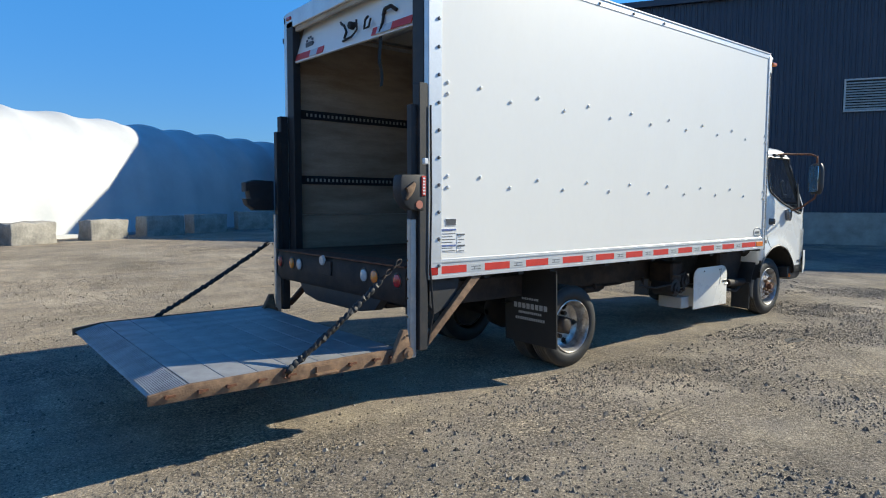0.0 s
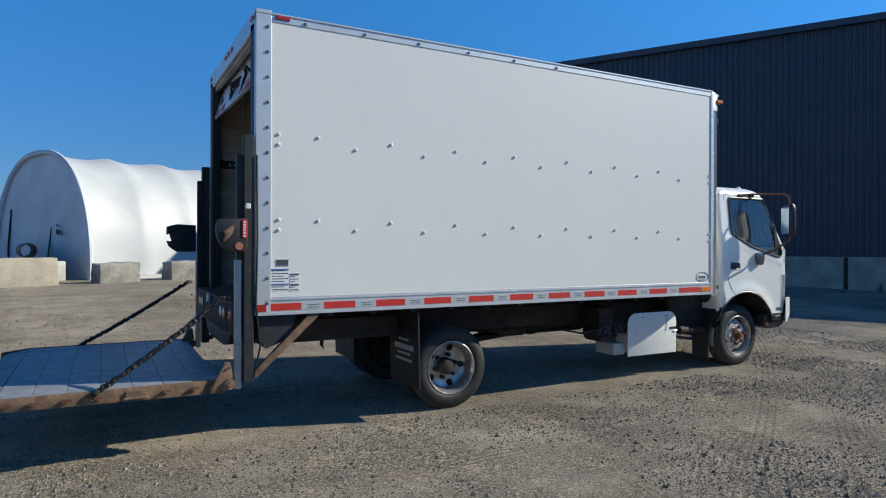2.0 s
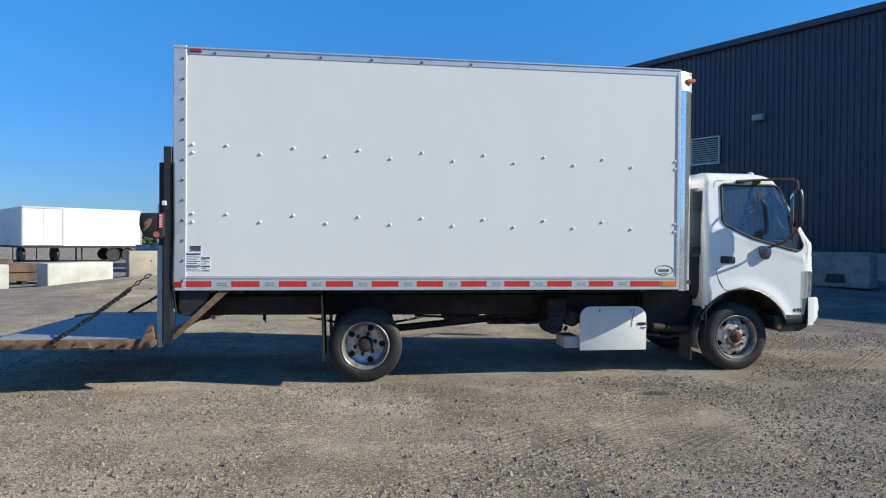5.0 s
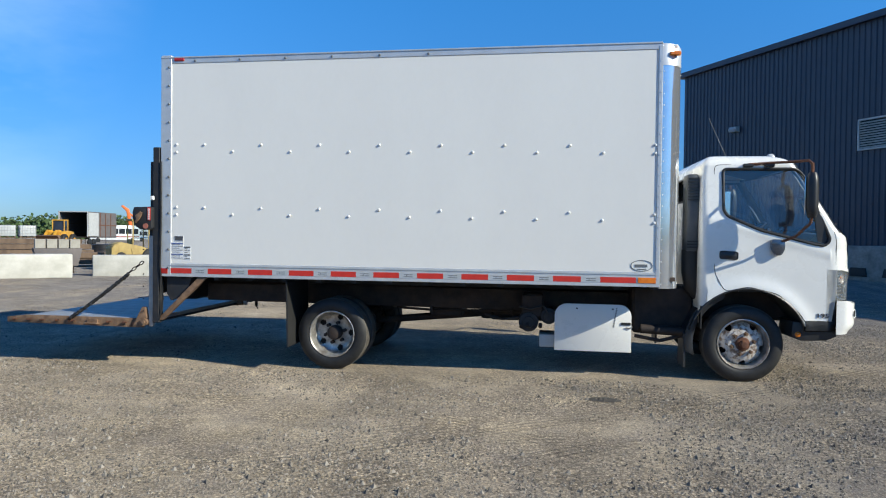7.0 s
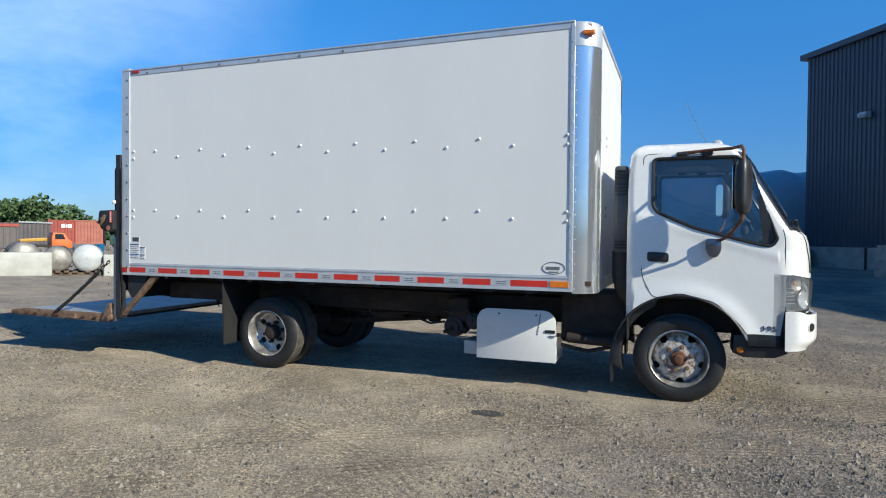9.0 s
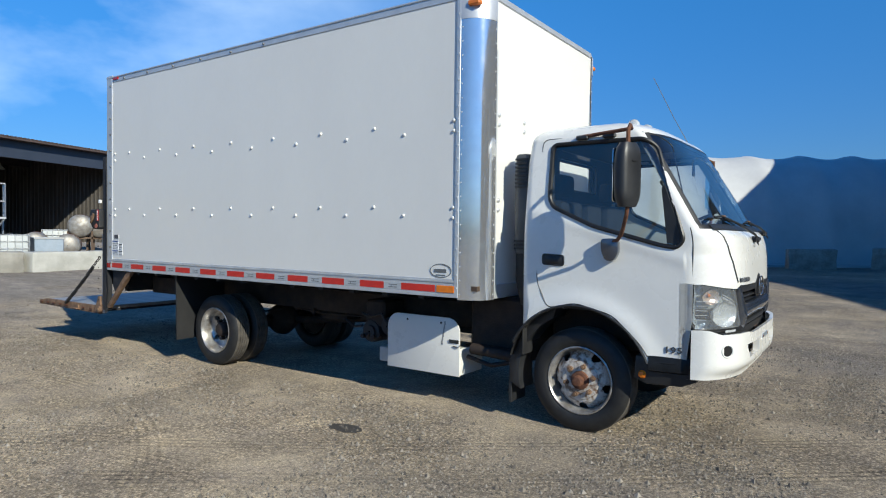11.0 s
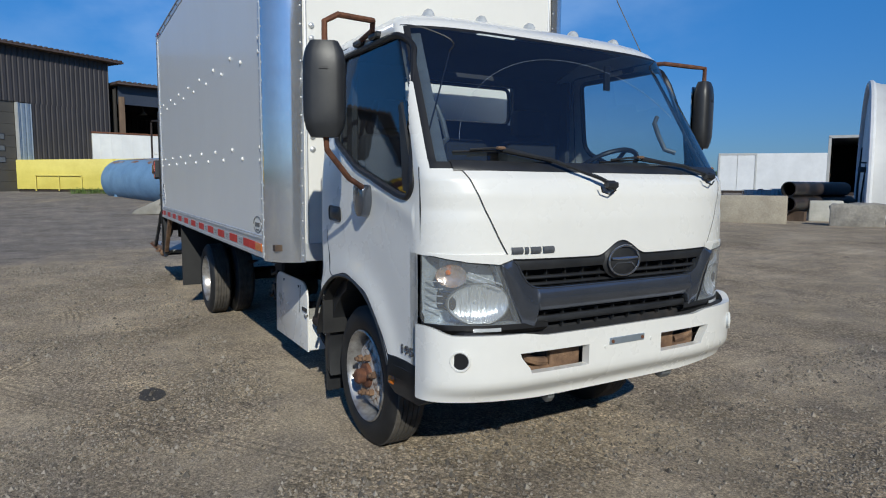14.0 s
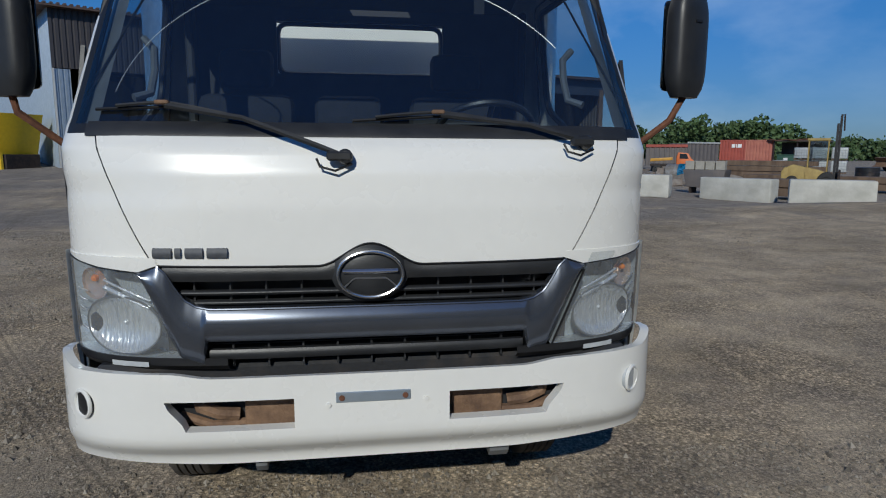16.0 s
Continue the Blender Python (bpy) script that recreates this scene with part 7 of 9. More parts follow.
box(bm, 10.483, 10.490, CY - 0.132, CY + 0.100, 0.752, 0.785, 0.002)
br = part("plate_bracket", bm, M_ZINC, bumper, "small grey metal plate bracket")
bm = B()
for y in (-0.114, 0.083):
    bm = B()
    cyl(bm, (10.488, CY + y, 0.768), (10.494, CY + y, 0.768), 0.009, 10)
    part("bracket_bolt", bm, M_RUST, br)
bm = B()
for y, z in ((-0.155, 0.745), (0.15, 0.752)):
    bm = B()
    cyl(bm, (10.475, CY + y, z), (10.490, CY + y, z), 0.008, 8)
    part("bumper_stud", bm, M_PAINT, bumper)
bm = B()
box(bm, 9.9, 10.37, CY - 0.88, CY + 0.88, 0.60, 0.86, 0.02)
part("bumper_beam", bm, M_BLACKST, truck)
for y, w_ in ((-0.38, 0.02), (0.42, 0.035)):
    bm = B()
    prism(bm, [(10.30, 0.56), (10.36, 0.56), (10.37, 0.50), (10.35, 0.475), (10.32, 0.48), (10.31, 0.52)], "y", CY + y - w_, CY + y + w_, 0.006)
    part("tow_eye", bm, M_HOUSING, truck, "grey tow eye below the bumper")
bm = B()
box(bm, 8.95, 10.33, CY - 0.60, CY + 0.60, 0.62, 0.95, 0.03)
part("engine_block", bm, M_RUST_D, truck)

# ---- wipers, mirrors, roof ----
for (pv, elbow, tip, b0, b1) in (((-0.091, 1.507), (-0.40, 1.622), (-0.635, 1.660), (-0.857, 1.649), (-0.37, 1.613)),
                                 ((0.694, 1.556), (0.50, 1.612), (0.217, 1.641), (-0.066, 1.619), (0.44, 1.618))):
    on = lambda y, z, o: (front_x(y, z) + o, CY + y, z)
    bm = B()
    tube(bm, [on(*pv, 0.040), on(pv[0] + (elbow[0] - pv[0]) * 0.28, pv[1] + (elbow[1] - pv[1]) * 0.30, 0.055), on(*elbow, 0.050), on(*tip, 0.036)], 0.0095, 6)
    box(bm, *sorted((front_x(*pv) + 0.03, front_x(*pv) + 0.06)), CY + pv[0] - 0.055, CY + pv[0] + 0.02, pv[1] - 0.012, pv[1] + 0.016, 0.006)
    lathe(bm, [(0.0005, 0.055), (0.018, 0.052), (0.024, 0.04), (0.024, -0.02)], (front_x(*pv), CY + pv[0], pv[1]), "X", 14)
    wp = part("wiper", bm, M_BLACK, truck, "black wiper arm and blade")
    bm = B()
    line = []
    for k in range(15):
        f = k / 14
        y = b0[0] + (b1[0] - b0[0]) * f
        z = float(np.interp(y, (b0[0], tip[0], b1[0]), (b0[1], tip[1] - 0.004, b1[1])))
        line.append(on(y, z, 0.012))
    tube(bm, line, 0.0055, 6)
    part("blade", bm, M_SEAL, wp)
    bm = B()
    tube(bm, [(p[0] + 0.010, p[1], p[2] + 0.008 + 0.006 * math.sin(math.pi * k / 10)) for k, p in enumerate(line[2:13])], 0.006, 6)
    part("blade_yoke", bm, M_BLACK, wp)
    bm = B()
    box(bm, front_x(*tip) + 0.024, front_x(*tip) + 0.046, CY + tip[0] - 0.030, CY + tip[0] + 0.012, tip[1] + 0.002, tip[1] + 0.016, 0.004)
    part("wiper_clip", bm, M_RUST_L, wp, "faded brown clip")
    bm = B()
    tube(bm, [on(pv[0] + 0.02, pv[1] - 0.022, 0.03), on(pv[0] - 0.03, pv[1] - 0.042, 0.035), on(pv[0] - 0.075, pv[1] - 0.030, 0.035), on(pv[0] - 0.085, pv[1] - 0.005, 0.045)], 0.004, 5)
    part("washer_hose", bm, M_SEAL, wp)
bm = B()
rows = [[(front_x(y, z) + o, CY + y, z) for y in np.linspace(-0.88, 0.88, 50)] for z, o in ((1.566, 0.006), (1.575, 0.012), (1.600, 0.012), (1.612, 0.002))]
grid(bm, rows)
part("cowl_strip", bm, M_BLACK, truck, "black cowl strip under the windscreen")
for s in (1, -1):
    my = CY - s * 1.31 + 0.022
    mz = 0.0 if s > 0 else 0.04
    bm = B()
    rows = []
    for j in range(13):
        f = j / 12
        z = 1.715 + mz + 0.43 * f
        k = 1 - abs(2 * f - 1) ** 5 * 0.35
        row = []
        for i in range(20):
            a = 2 * math.pi * i / 20
            c, sn = math.cos(a), math.sin(a)
            row.append((9.795 + 0.055 * k * math.copysign(abs(c) ** 0.7, c) + 0.012, my + 0.098 * k * math.copysign(abs(sn) ** 0.55, sn), z))
        rows.append(row)
    grid(bm, rows, True)
    bm.faces.new(list(bm.verts)[:20][::-1])
    bm.faces.new([v for v in list(bm.verts)[-20:]])
    turned = dict(cent=(9.80, my, 1.9), matrix=Matrix.Rotation(radians(-24.0 * s), 3, "Z"))
    bmesh.ops.rotate(bm, verts=bm.verts[:], **turned)
    mir = part("mirror_head", bm, M_BLACK, truck, "black plastic door mirror housing", 60)
    bm = B()
    prism(bm, round_poly([(my - 0.08, 1.745 + mz), (my + 0.08, 1.745 + mz), (my + 0.08, 2.115 + mz), (my - 0.08, 2.115 + mz)], 0.03, 3), "x", 9.746, 9.752)
    bmesh.ops.rotate(bm, verts=bm.verts[:], **turned)
    part("mirror_glass", bm, M_MIRROR, mir)
    bm = B()
    box(bm, 9.858, 9.866, my - 0.02, my + 0.02, 2.015 + mz, 2.025 + mz)
    bmesh.ops.rotate(bm, verts=bm.verts[:], **turned)
    part("mirror_mark", bm, M_SEAL, mir)
    sy = lambda x, z, o=0.0: CY - s * (side_y(x, z) + o)
    bm = B()
    up_pts = [(9.33, sy(9.33, 2.26, 0.01), 2.27), (9.55, sy(9.55, 2.26, 0.03), 2.285), (9.74, CY - s * 1.02, 2.285), (9.795, CY - s * 1.22, 2.275), (9.805, my, 2.235 + mz), (9.805, my, 2.14 + mz)]
    tube(bm, up_pts, 0.014, 8)
    part("mirror_arm", bm, M_RUST, truck, "rusty brown upper mirror arm")
    bm = B()
    low_pts = [(9.81, my, 1.72 + mz), (9.80, CY - s * 1.28, 1.66), (9.72, CY - s * 1.14, 1.53), (9.66, CY - s * 1.05, 1.49), (9.60, sy(9.6, 1.48, 0.03), 1.475)]
    tube(bm, low_pts, 0.014, 8)
    part("mirror_arm", bm, M_RUST, truck, "rusty brown lower mirror arm")
    bm = B()
    for x in (9.33, 9.54):
        bm = B() if x > 9.4 else bm
        box(bm, x - 0.05, x + 0.05, *sorted((sy(x, 2.25, -0.02), sy(x, 2.25, 0.03))), 2.245, 2.28, 0.01)
        part("arm_clamp", bm, M_BLACK, truck)
    bm = B()
    prism(bm, round_poly([(9.53, 1.50), (9.66, 1.50), (9.665, 1.40), (9.63, 1.335), (9.57, 1.335), (9.535, 1.40)], 0.03, 3), "y", *sorted((sy(9.6, 1.42, 0.0), sy(9.6, 1.42, 0.055))), 0.008)
    part("lower_mirror", bm, M_GREY, truck, "grey lower convex mirror")
    # louvred air duct behind the cab
    if s > 0:
        bm = B()
        box(bm, 8.735, 8.862, 3.90, 4.10, 1.36, 2.18, 0.03, 2)
        duct = part("air_duct", bm, M_DUCT, truck, "tall dark grey louvred air duct behind the cab")
        for z in [1.90 + 0.032 * k for k in range(8)] + [1.40 + 0.03 * k for k in range(3)]:
            bm = B()
            box(bm, 8.745, 8.855, 3.888, 3.90, z, z + 0.015)
            part("louvre", bm, M_SEAL, duct)
        bm = B()
        tube(bm, [(8.80, 4.0, 1.38), (8.80, 4.0, 1.15), (8.83, 4.02, 0.98), (8.92, 4.05, 0.90)], 0.085, 14)
        part("duct_hose", bm, M_FLAP, duct)
for y in (-0.66, -0.33, 0.0, 0.33, 0.66):
    bm = B()
    rows = []
    for k, (f, h) in enumerate(((1.0, -0.012), (0.9, 0.012), (0.6, 0.032), (0.2, 0.04))):
        rows.append([(9.635 + 0.05 * f * math.cos(a * math.pi / 8), CY + y + 0.032 * f * math.sin(a * math.pi / 8), 2.386 + h - 0.03 * abs(y) ** 2) for a in range(16)])
    grid(bm, rows, True)
    part("roof_marker", bm, M_CLEARLENS, truck, "small clear roof marker lamp")
bm = B()
tube(bm, [(9.72, 5.62, 2.33), (9.55, 5.58, 2.66), (9.36, 5.54, 3.06)], 0.0035, 5)
part("antenna", bm, M_HOUSING, truck, "thin whip antenna")
for x in (9.0, 9.1, 9.2, 9.3):
    bm = B()
    cyl(bm, (x, CY - 0.80, 2.33), (x, CY - 0.80, 2.342), 0.008, 8)
    part("roof_stud", bm, M_SEAL, truck)

# ---- inside the cab ----
bm = B()
box(bm, 8.93, 10.28, CY - 0.90, CY + 0.90, 0.95, 1.02)
part("cab_floor", bm, M_INT, truck)
bm = B()
rows = [[(x, CY + y, z + 0.02 * math.cos(y * 3)) for y in np.linspace(-0.87, 0.87, 24)] for x, z in ((10.26, 1.55), (10.12, 1.575), (10.02, 1.57), (9.96, 1.50), (9.93, 1.30), (9.97, 1.02))]
grid(bm, rows)
dash = part("dashboard", bm, M_INT, truck, "dark grey dashboard")
bm = B()
box(bm, 9.93, 9.99, CY + 0.28, CY + 0.66, 1.54, 1.64, 0.025, 2)
box(bm, 10.0, 10.02, CY - 0.60, CY - 0.30, 1.575, 1.592, 0.006)
part("instrument_hood", bm, M_INT, dash)
for y0, y1 in ((-0.82, -0.32), (-0.26, 0.12), (0.22, 0.74)):
    bm = B()
    box(bm, 9.05, 9.52, CY + y0, CY + y1, 1.15, 1.30, 0.05, 2)
    box(bm, 8.98, 9.12, CY + y0 + 0.02, CY + y1 - 0.02, 1.24, 1.80, 0.05, 2)
    st = part("seat", bm, M_SEAT, truck, "dark fabric cab seat")
    if y0 != -0.26:
        bm = B()
        box(bm, 8.97, 9.08, CY + (y0 + y1) / 2 - 0.13, CY + (y0 + y1) / 2 + 0.13, 1.83, 2.02, 0.04, 2)
        part("headrest", bm, M_SEAT, st)
bm = B()
cen = Vector((9.80, CY + 0.47, 1.60))
ax = Vector((-0.55, 0, 0.83)).normalized()
e1, e2 = Vector((0, 1, 0)), ax.cross(Vector((0, 1, 0)))
tube(bm, [cen + 0.20 * (math.cos(a * math.pi / 16) * e1 + math.sin(a * math.pi / 16) * e2) for a in range(32)], 0.014, 8, True)
for a in (0.3, 2.84, 4.71):
    tube(bm, [cen - ax * 0.03, cen + 0.2 * (math.cos(a) * e1 + math.sin(a) * e2)], 0.012, 6)
cyl(bm, cen - ax * 0.05, cen + ax * 0.0, 0.055, 16)
cyl(bm, cen - ax * 0.5, cen, 0.03, 10)
part("steering_wheel", bm, M_BLACK, truck, "black steering wheel")
for s in (1, -1):
    bm = B()
    tube(bm, [(10.04, CY + s * 0.80, 1.70), (10.00, CY + s * 0.755, 1.72), (9.955, CY + s * 0.75, 1.80), (9.91, CY + s * 0.76, 1.88), (9.89, CY + s * 0.80, 1.92)], 0.014, 8)
    part("grab_handle", bm, M_HOUSING, truck, "grey grab handle")
    bm = B()
    rows = []
    for z in np.linspace(1.58, 2.24, 10):
        f, w, _ = cab_at(z)
        rows.append([(f - nose(z) + nose(z) * math.sin(a) - 0.03, CY + s * (w * math.cos(a) ** (2 / POW) - 0.03), z) for a in (0.12, 0.35, 0.52, 0.60)])
    grid(bm, rows)
    part("pillar_trim", bm, M_HOUSING, truck)
    bm = B()
    box(bm, 8.97, 9.06, CY + s * 0.83 - 0.02, CY + s * 0.83 + 0.02, 1.2, 2.24, 0.01)
    part("rear_pillar_trim", bm, M_INT, truck)
    bm = B()
    box(bm, 9.08, 10.06, CY + s * 0.915 - 0.02, CY + s * 0.915 + 0.01, 1.0, 1.43, 0.01)
    part("door_card", bm, M_INT, truck)
bm = B()
rows = [[(x, CY + y, z) for y in np.linspace(-0.78, 0.78, 8)] for x, z in ((8.96, 2.24), (9.2, 2.33), (9.6, 2.33), (9.86, 2.26))]
grid(bm, rows)
part("headliner", bm, M_INT, truck, "dark cab headliner")
bm = B()
for a, b in (((-0.86, -0.43), (1.0, 2.25)), ((0.43, 0.86), (1.0, 2.25)), ((-0.43, 0.43), (1.0, 1.92)), ((-0.43, 0.43), (2.185, 2.25))):
    box(bm, 8.905, 8.925, CY + a[0], CY + a[1], b[0], b[1])
part("rear_trim", bm, M_INT, truck)
bm = B()
tube(bm, [(8.865, CY + y, z) for y, z in round_poly([(-0.43, 1.925), (0.43, 1.925), (0.43, 2.18), (-0.43, 2.18)], 0.06, 4)], 0.014, 6, True)
part("rear_window_seal", bm, M_SEAL, truck)
bm = B()
box(bm, 9.815, 9.83, CY + 0.42, CY + 0.46, 2.06, 2.2)
part("sun_visor_tag", bm, M_SEAL, truck)
bm = B()
tube(bm, [(front_x(y, z) + 0.002, CY + y, z) for y, z in [(-0.02 + 0.80 * math.cos(a), 1.60 + 0.56 * math.sin(a)) for a in np.linspace(2.95, 0.55, 60)]], 0.0009, 4)
part("windscreen_arc", bm, M_ZINC, ws, "thin pale arc across the windscreen")

# ---- the yard beyond ----
VIEW_T = 35.5                             # turn of things that stand broadside to the yard


def crate(bm, L, W, H, z0=0.0, pitch=0.28, depth=0.03):
    """A ribbed steel box on four sides, from the origin."""
    wall_sheet(bm, (0, 0), (L, 0), z0, z0 + H, pitch, depth)
    wall_sheet(bm, (L, 0), (L, W), z0, z0 + H, pitch, depth)
    wall_sheet(bm, (L, W), (0, W), z0, z0 + H, pitch, depth)
    wall_sheet(bm, (0, W), (0, 0), z0, z0 + H, pitch, depth)
    box(bm, 0, L, 0, W, z0 + H - 0.02, z0 + H)
    return bm


def wheel_pair(parent, x, y0, y1, r, z=None):
    for y in (y0, y1):
        bm = B()
        lathe(bm, [(0.03, 0.0), (r * 0.55, 0.02), (r * 0.6, -0.02), (r * 0.92, -0.02), (r, 0.03), (r, 0.2), (r * 0.9, 0.25), (0.03, 0.24)], (x, y, r if z is None else z), "Y", 20)
        part("wheel", bm, M_RUBBER, parent)


# yellow dock body in front of the workshop, with a rail on its side
yb = thing("yellow_dock_body", "faded yellow steel loading body beside the workshop", "container", (-28.6, -0.05, 0.80), math.degrees(math.atan2(4.6, 0.95)))
bm = B()
prism(bm, [(0, 0.15), (4.75, 0.15), (4.75, 0.95), (7.6, 0.95), (7.6, 1.95), (0, 1.72)], "y", 0, 2.2, 0.02)
part("body", bm, M_YELLOW, yb)
bm = B()
for x in (0.9, 2.0, 3.1):
    box(bm, x - 0.025, x + 0.025, -0.10, -0.05, 0.05, 0.92)
for z in (0.88,):
    box(bm, 0.9, 3.1, -0.10, -0.05, z, z + 0.05)
part("rail", bm, M_YELLOW, yb, "yellow side rail")
bm = B()
box(bm, 0.05, 4.7, 0.1, 2.1, -0.1, 0.15)
part("skid", bm, M_RUST_D, yb)
bm = B()
box(bm, 4.72, 4.80, -0.01, 2.2, 0.3, 1.85, 0.01)
part("corner_post", bm, M_YELLOW, yb)

# white box body behind it
wb = thing("white_trailer_body", "long dirty white trailer body before the shed", "trailer", (-33.3, 3.4, 0.9), math.degrees(math.atan2(10.5, -1.2)))
bm = B()
box(bm, 0, 11.6, -2.4, 0, 0.9, 3.35, 0.03)
part("body", bm, M_TRLWHITE, wb)
for i in range(19):
    bm = B()
    box(bm, 0.4 + i * 0.6, 0.43 + i * 0.6, -2.42, -2.398, 0.95, 3.3)
    part("side_post", bm, M_TRLWHITE, wb)
bm = B()
box(bm, -0.02, 11.62, -2.43, 0.02, 3.35, 3.45, 0.01)
part("top_edge", bm, M_RUST, wb)
bm = B()
box(bm, 0.2, 11.8, -2.1, -0.3, 0.45, 0.9)
part("frame", bm, M_RUST_D, wb)
wheel_pair(wb, 2.0, -2.3, -0.4, 0.5)
wheel_pair(wb, 10.0, -2.3, -0.4, 0.5)
for x in (8.9, 9.12, 9.34, 11.0, 11.2):
    bm = B()
    box(bm, x, x + 0.15, -2.44, -2.42, 2.55, 2.8)
    part("print_bar", bm, M_HOUSING, wb)

# blue rusty tank
TKX, TKY, TKL = -25.2, 4.85, 10.2
TKA = math.degrees(math.atan2(7.8 - TKY, -15.0 - TKX))
tk = thing("storage_tank", "large sun-bleached blue steel tank with rust stains", "tank", (TKX, TKY, zg(-15.0, 7.8) - 0.02), TKA)
bm = B()
lathe(bm, [(0.02, -0.45), (0.60, -0.36), (0.95, -0.15), (1.105, 0.05), (1.105, TKL)], (0, 0, 1.14), "X", 48)
part("shell", bm, M_BLUE, tk, "sun-bleached blue shell")
rg = random.Random(5)
for k in range(22):
    bm = B()
    x0, ln, a0, aw = 0.2 + rg.random() * (TKL - 1.6), 0.5 + rg.random() * 1.3, radians(50 + 42 * rg.random()), radians(8 + 16 * rg.random())
    rows = []
    for j in range(9):
        f = j / 8
        wd = aw * (0.25 + 0.75 * math.sin(math.pi * (0.08 + 0.84 * f))) * (0.7 + 0.6 * rg.random())
        rows.append([(x0 + ln * f, -1.109 * math.cos(a0 + wd * (q / 6 - 0.5)), 1.14 + 1.109 * math.sin(a0 + wd * (q / 6 - 0.5))) for q in range(7)])
    grid(bm, rows)
    part("rust_patch", bm, M_TANKTOP, tk, "brown rust stain")
bm = B()
lathe(bm, [(1.105, TKL), (1.125, TKL + 0.02), (0.95, TKL + 0.16), (0.5, TKL + 0.30), (0.01, TKL + 0.34)], (0, 0, 1.14), "X", 48)
part("end_cap", bm, M_BLUE_END, tk, "bright blue dished end")
bm = B()
lathe(bm, [(1.120, TKL - 0.08), (1.135, TKL - 0.06), (1.135, TKL), (1.120, TKL + 0.02)], (0, 0, 1.14), "X", 48)
part("seam_ring", bm, M_RUST, tk)
bm = B()
box(bm, TKL + 0.14, TKL + 0.15, -0.98, -0.72, 1.45, 1.63)
part("white_label", bm, M_STICK, tk)
for x in (1.2, 8.6):
    bm = B()
    prism(bm, [(-1.0, -0.1), (1.0, -0.1), (0.85, 0.5), (-0.85, 0.5)], "x", x, x + 0.15)
    part("saddle", bm, M_BLUE, tk, "blue steel saddle")
bm = B()
cyl(bm, (TKL - 0.6, 0, 2.20), (TKL - 0.6, 0, 2.42), 0.22, 16)
part("hatch", bm, M_RUST_D, tk)
bm = B()
tube(bm, [(3.2, 0.3, 2.1), (3.2, 0.3, 4.0), (3.35, 0.3, 4.1), (8.6, 0.3, 3.75)], 0.05, 6)
part("pipe", bm, M_RUST_D, tk, "dark vent pipe")
# access platform at the tank's end
lad = thing("access_platform", "grey steel access platform with railings at the tank end", "platform", (-14.35, 7.35, zg(-14.0, 7.6)), 73.5)
bm = B()
box(bm, 0, 1.45, -0.75, 0, 1.56, 1.62)
part("deck", bm, M_GALV, lad)
for x in (0.03, 0.72, 1.42):
    for y in (-0.72, -0.03):
        bm = B()
        tube(bm, [(x, y, 1.6), (x, y, 2.75)], 0.026, 6)
        part("post", bm, M_GALV, lad)
for z in (2.15, 2.75):
    bm = B()
    tube(bm, [(0.03, -0.03, z), (0.03, -0.72, z), (1.42, -0.72, z), (1.42, -0.03, z)], 0.026, 6)
    part("rail", bm, M_GALV, lad)
for a, b in ((0.72, 0.05), (1.40, 0.75)):
    bm = B()
    tube(bm, [(a, -0.70, 1.56), (b, -0.12, 0.45)], 0.032, 6)
    part("brace", bm, M_GALV, lad)
for x in (0.05, 1.40):
    bm = B()
    tube(bm, [(x, -0.08, 1.56), (x, -0.08, -0.05)], 0.035, 6)
    part("leg", bm, M_GALV, lad)


def tote(at, turn, cover=True, group="liquid totes"):
    """A white plastic tank in a wire cage on a pallet."""
    t = thing("liquid_tote", "white plastic liquid tote in a grey wire cage", "tote", at, turn, group=group)
    bm = B()
    box(bm, 0.03, 1.17, 0.03, 0.97, 0.15, 1.08, 0.05, 2)
    part("tank", bm, M_IBC, t)
    bm = B()
    box(bm, 0, 1.2, 0, 1.0, 0.0, 0.05)
    for x in (0.0, 0.53, 1.06):
        box(bm, x, x + 0.14, 0, 1.0, 0.05, 0.14)
    part("pallet", bm, M_TIMBER, t)
    bm = B()
    for z in (0.17, 0.4, 0.63, 0.86, 1.09):
        tube(bm, [(0, 0, z), (1.2, 0, z), (1.2, 1.0, z), (0, 1.0, z)], 0.012, 5, True)
    for k in range(7):
        for y in (0.0, 1.0):
            tube(bm, [(0.2 * k, y, 0.14), (0.2 * k, y, 1.1)], 0.012, 5)
    for k in range(1, 5):
        for x in (0.0, 1.2):
            tube(bm, [(x, 0.2 * k, 0.14), (x, 0.2 * k, 1.1)], 0.012, 5)
    part("cage", bm, M_GALV, t)
    bm = B()
    cyl(bm, (0.6, 0.5, 1.08), (0.6, 0.5, 1.14), 0.11, 14)
    part("cap", bm, M_BLACK, t)
    return t


tote((-13.2, 8.0, zg(-12.6, 8.2)), -15)
bm = B()
box(bm, 0, 1.1, 0, 0.85, 0, 0.95, 0.02)
bn = thing("metal_bin", "pale blue-grey sheet metal bin beside the totes", "bin", (-12.9, 9.1, zg(-12.6, 9.4)), -15)
part("body", bm, M_ZINC, bn)
bm = B()
box(bm, -0.02, 1.12, -0.02, 0.87, 0.95, 1.0, 0.01)
part("lid", bm, M_PALE_MET, bn)
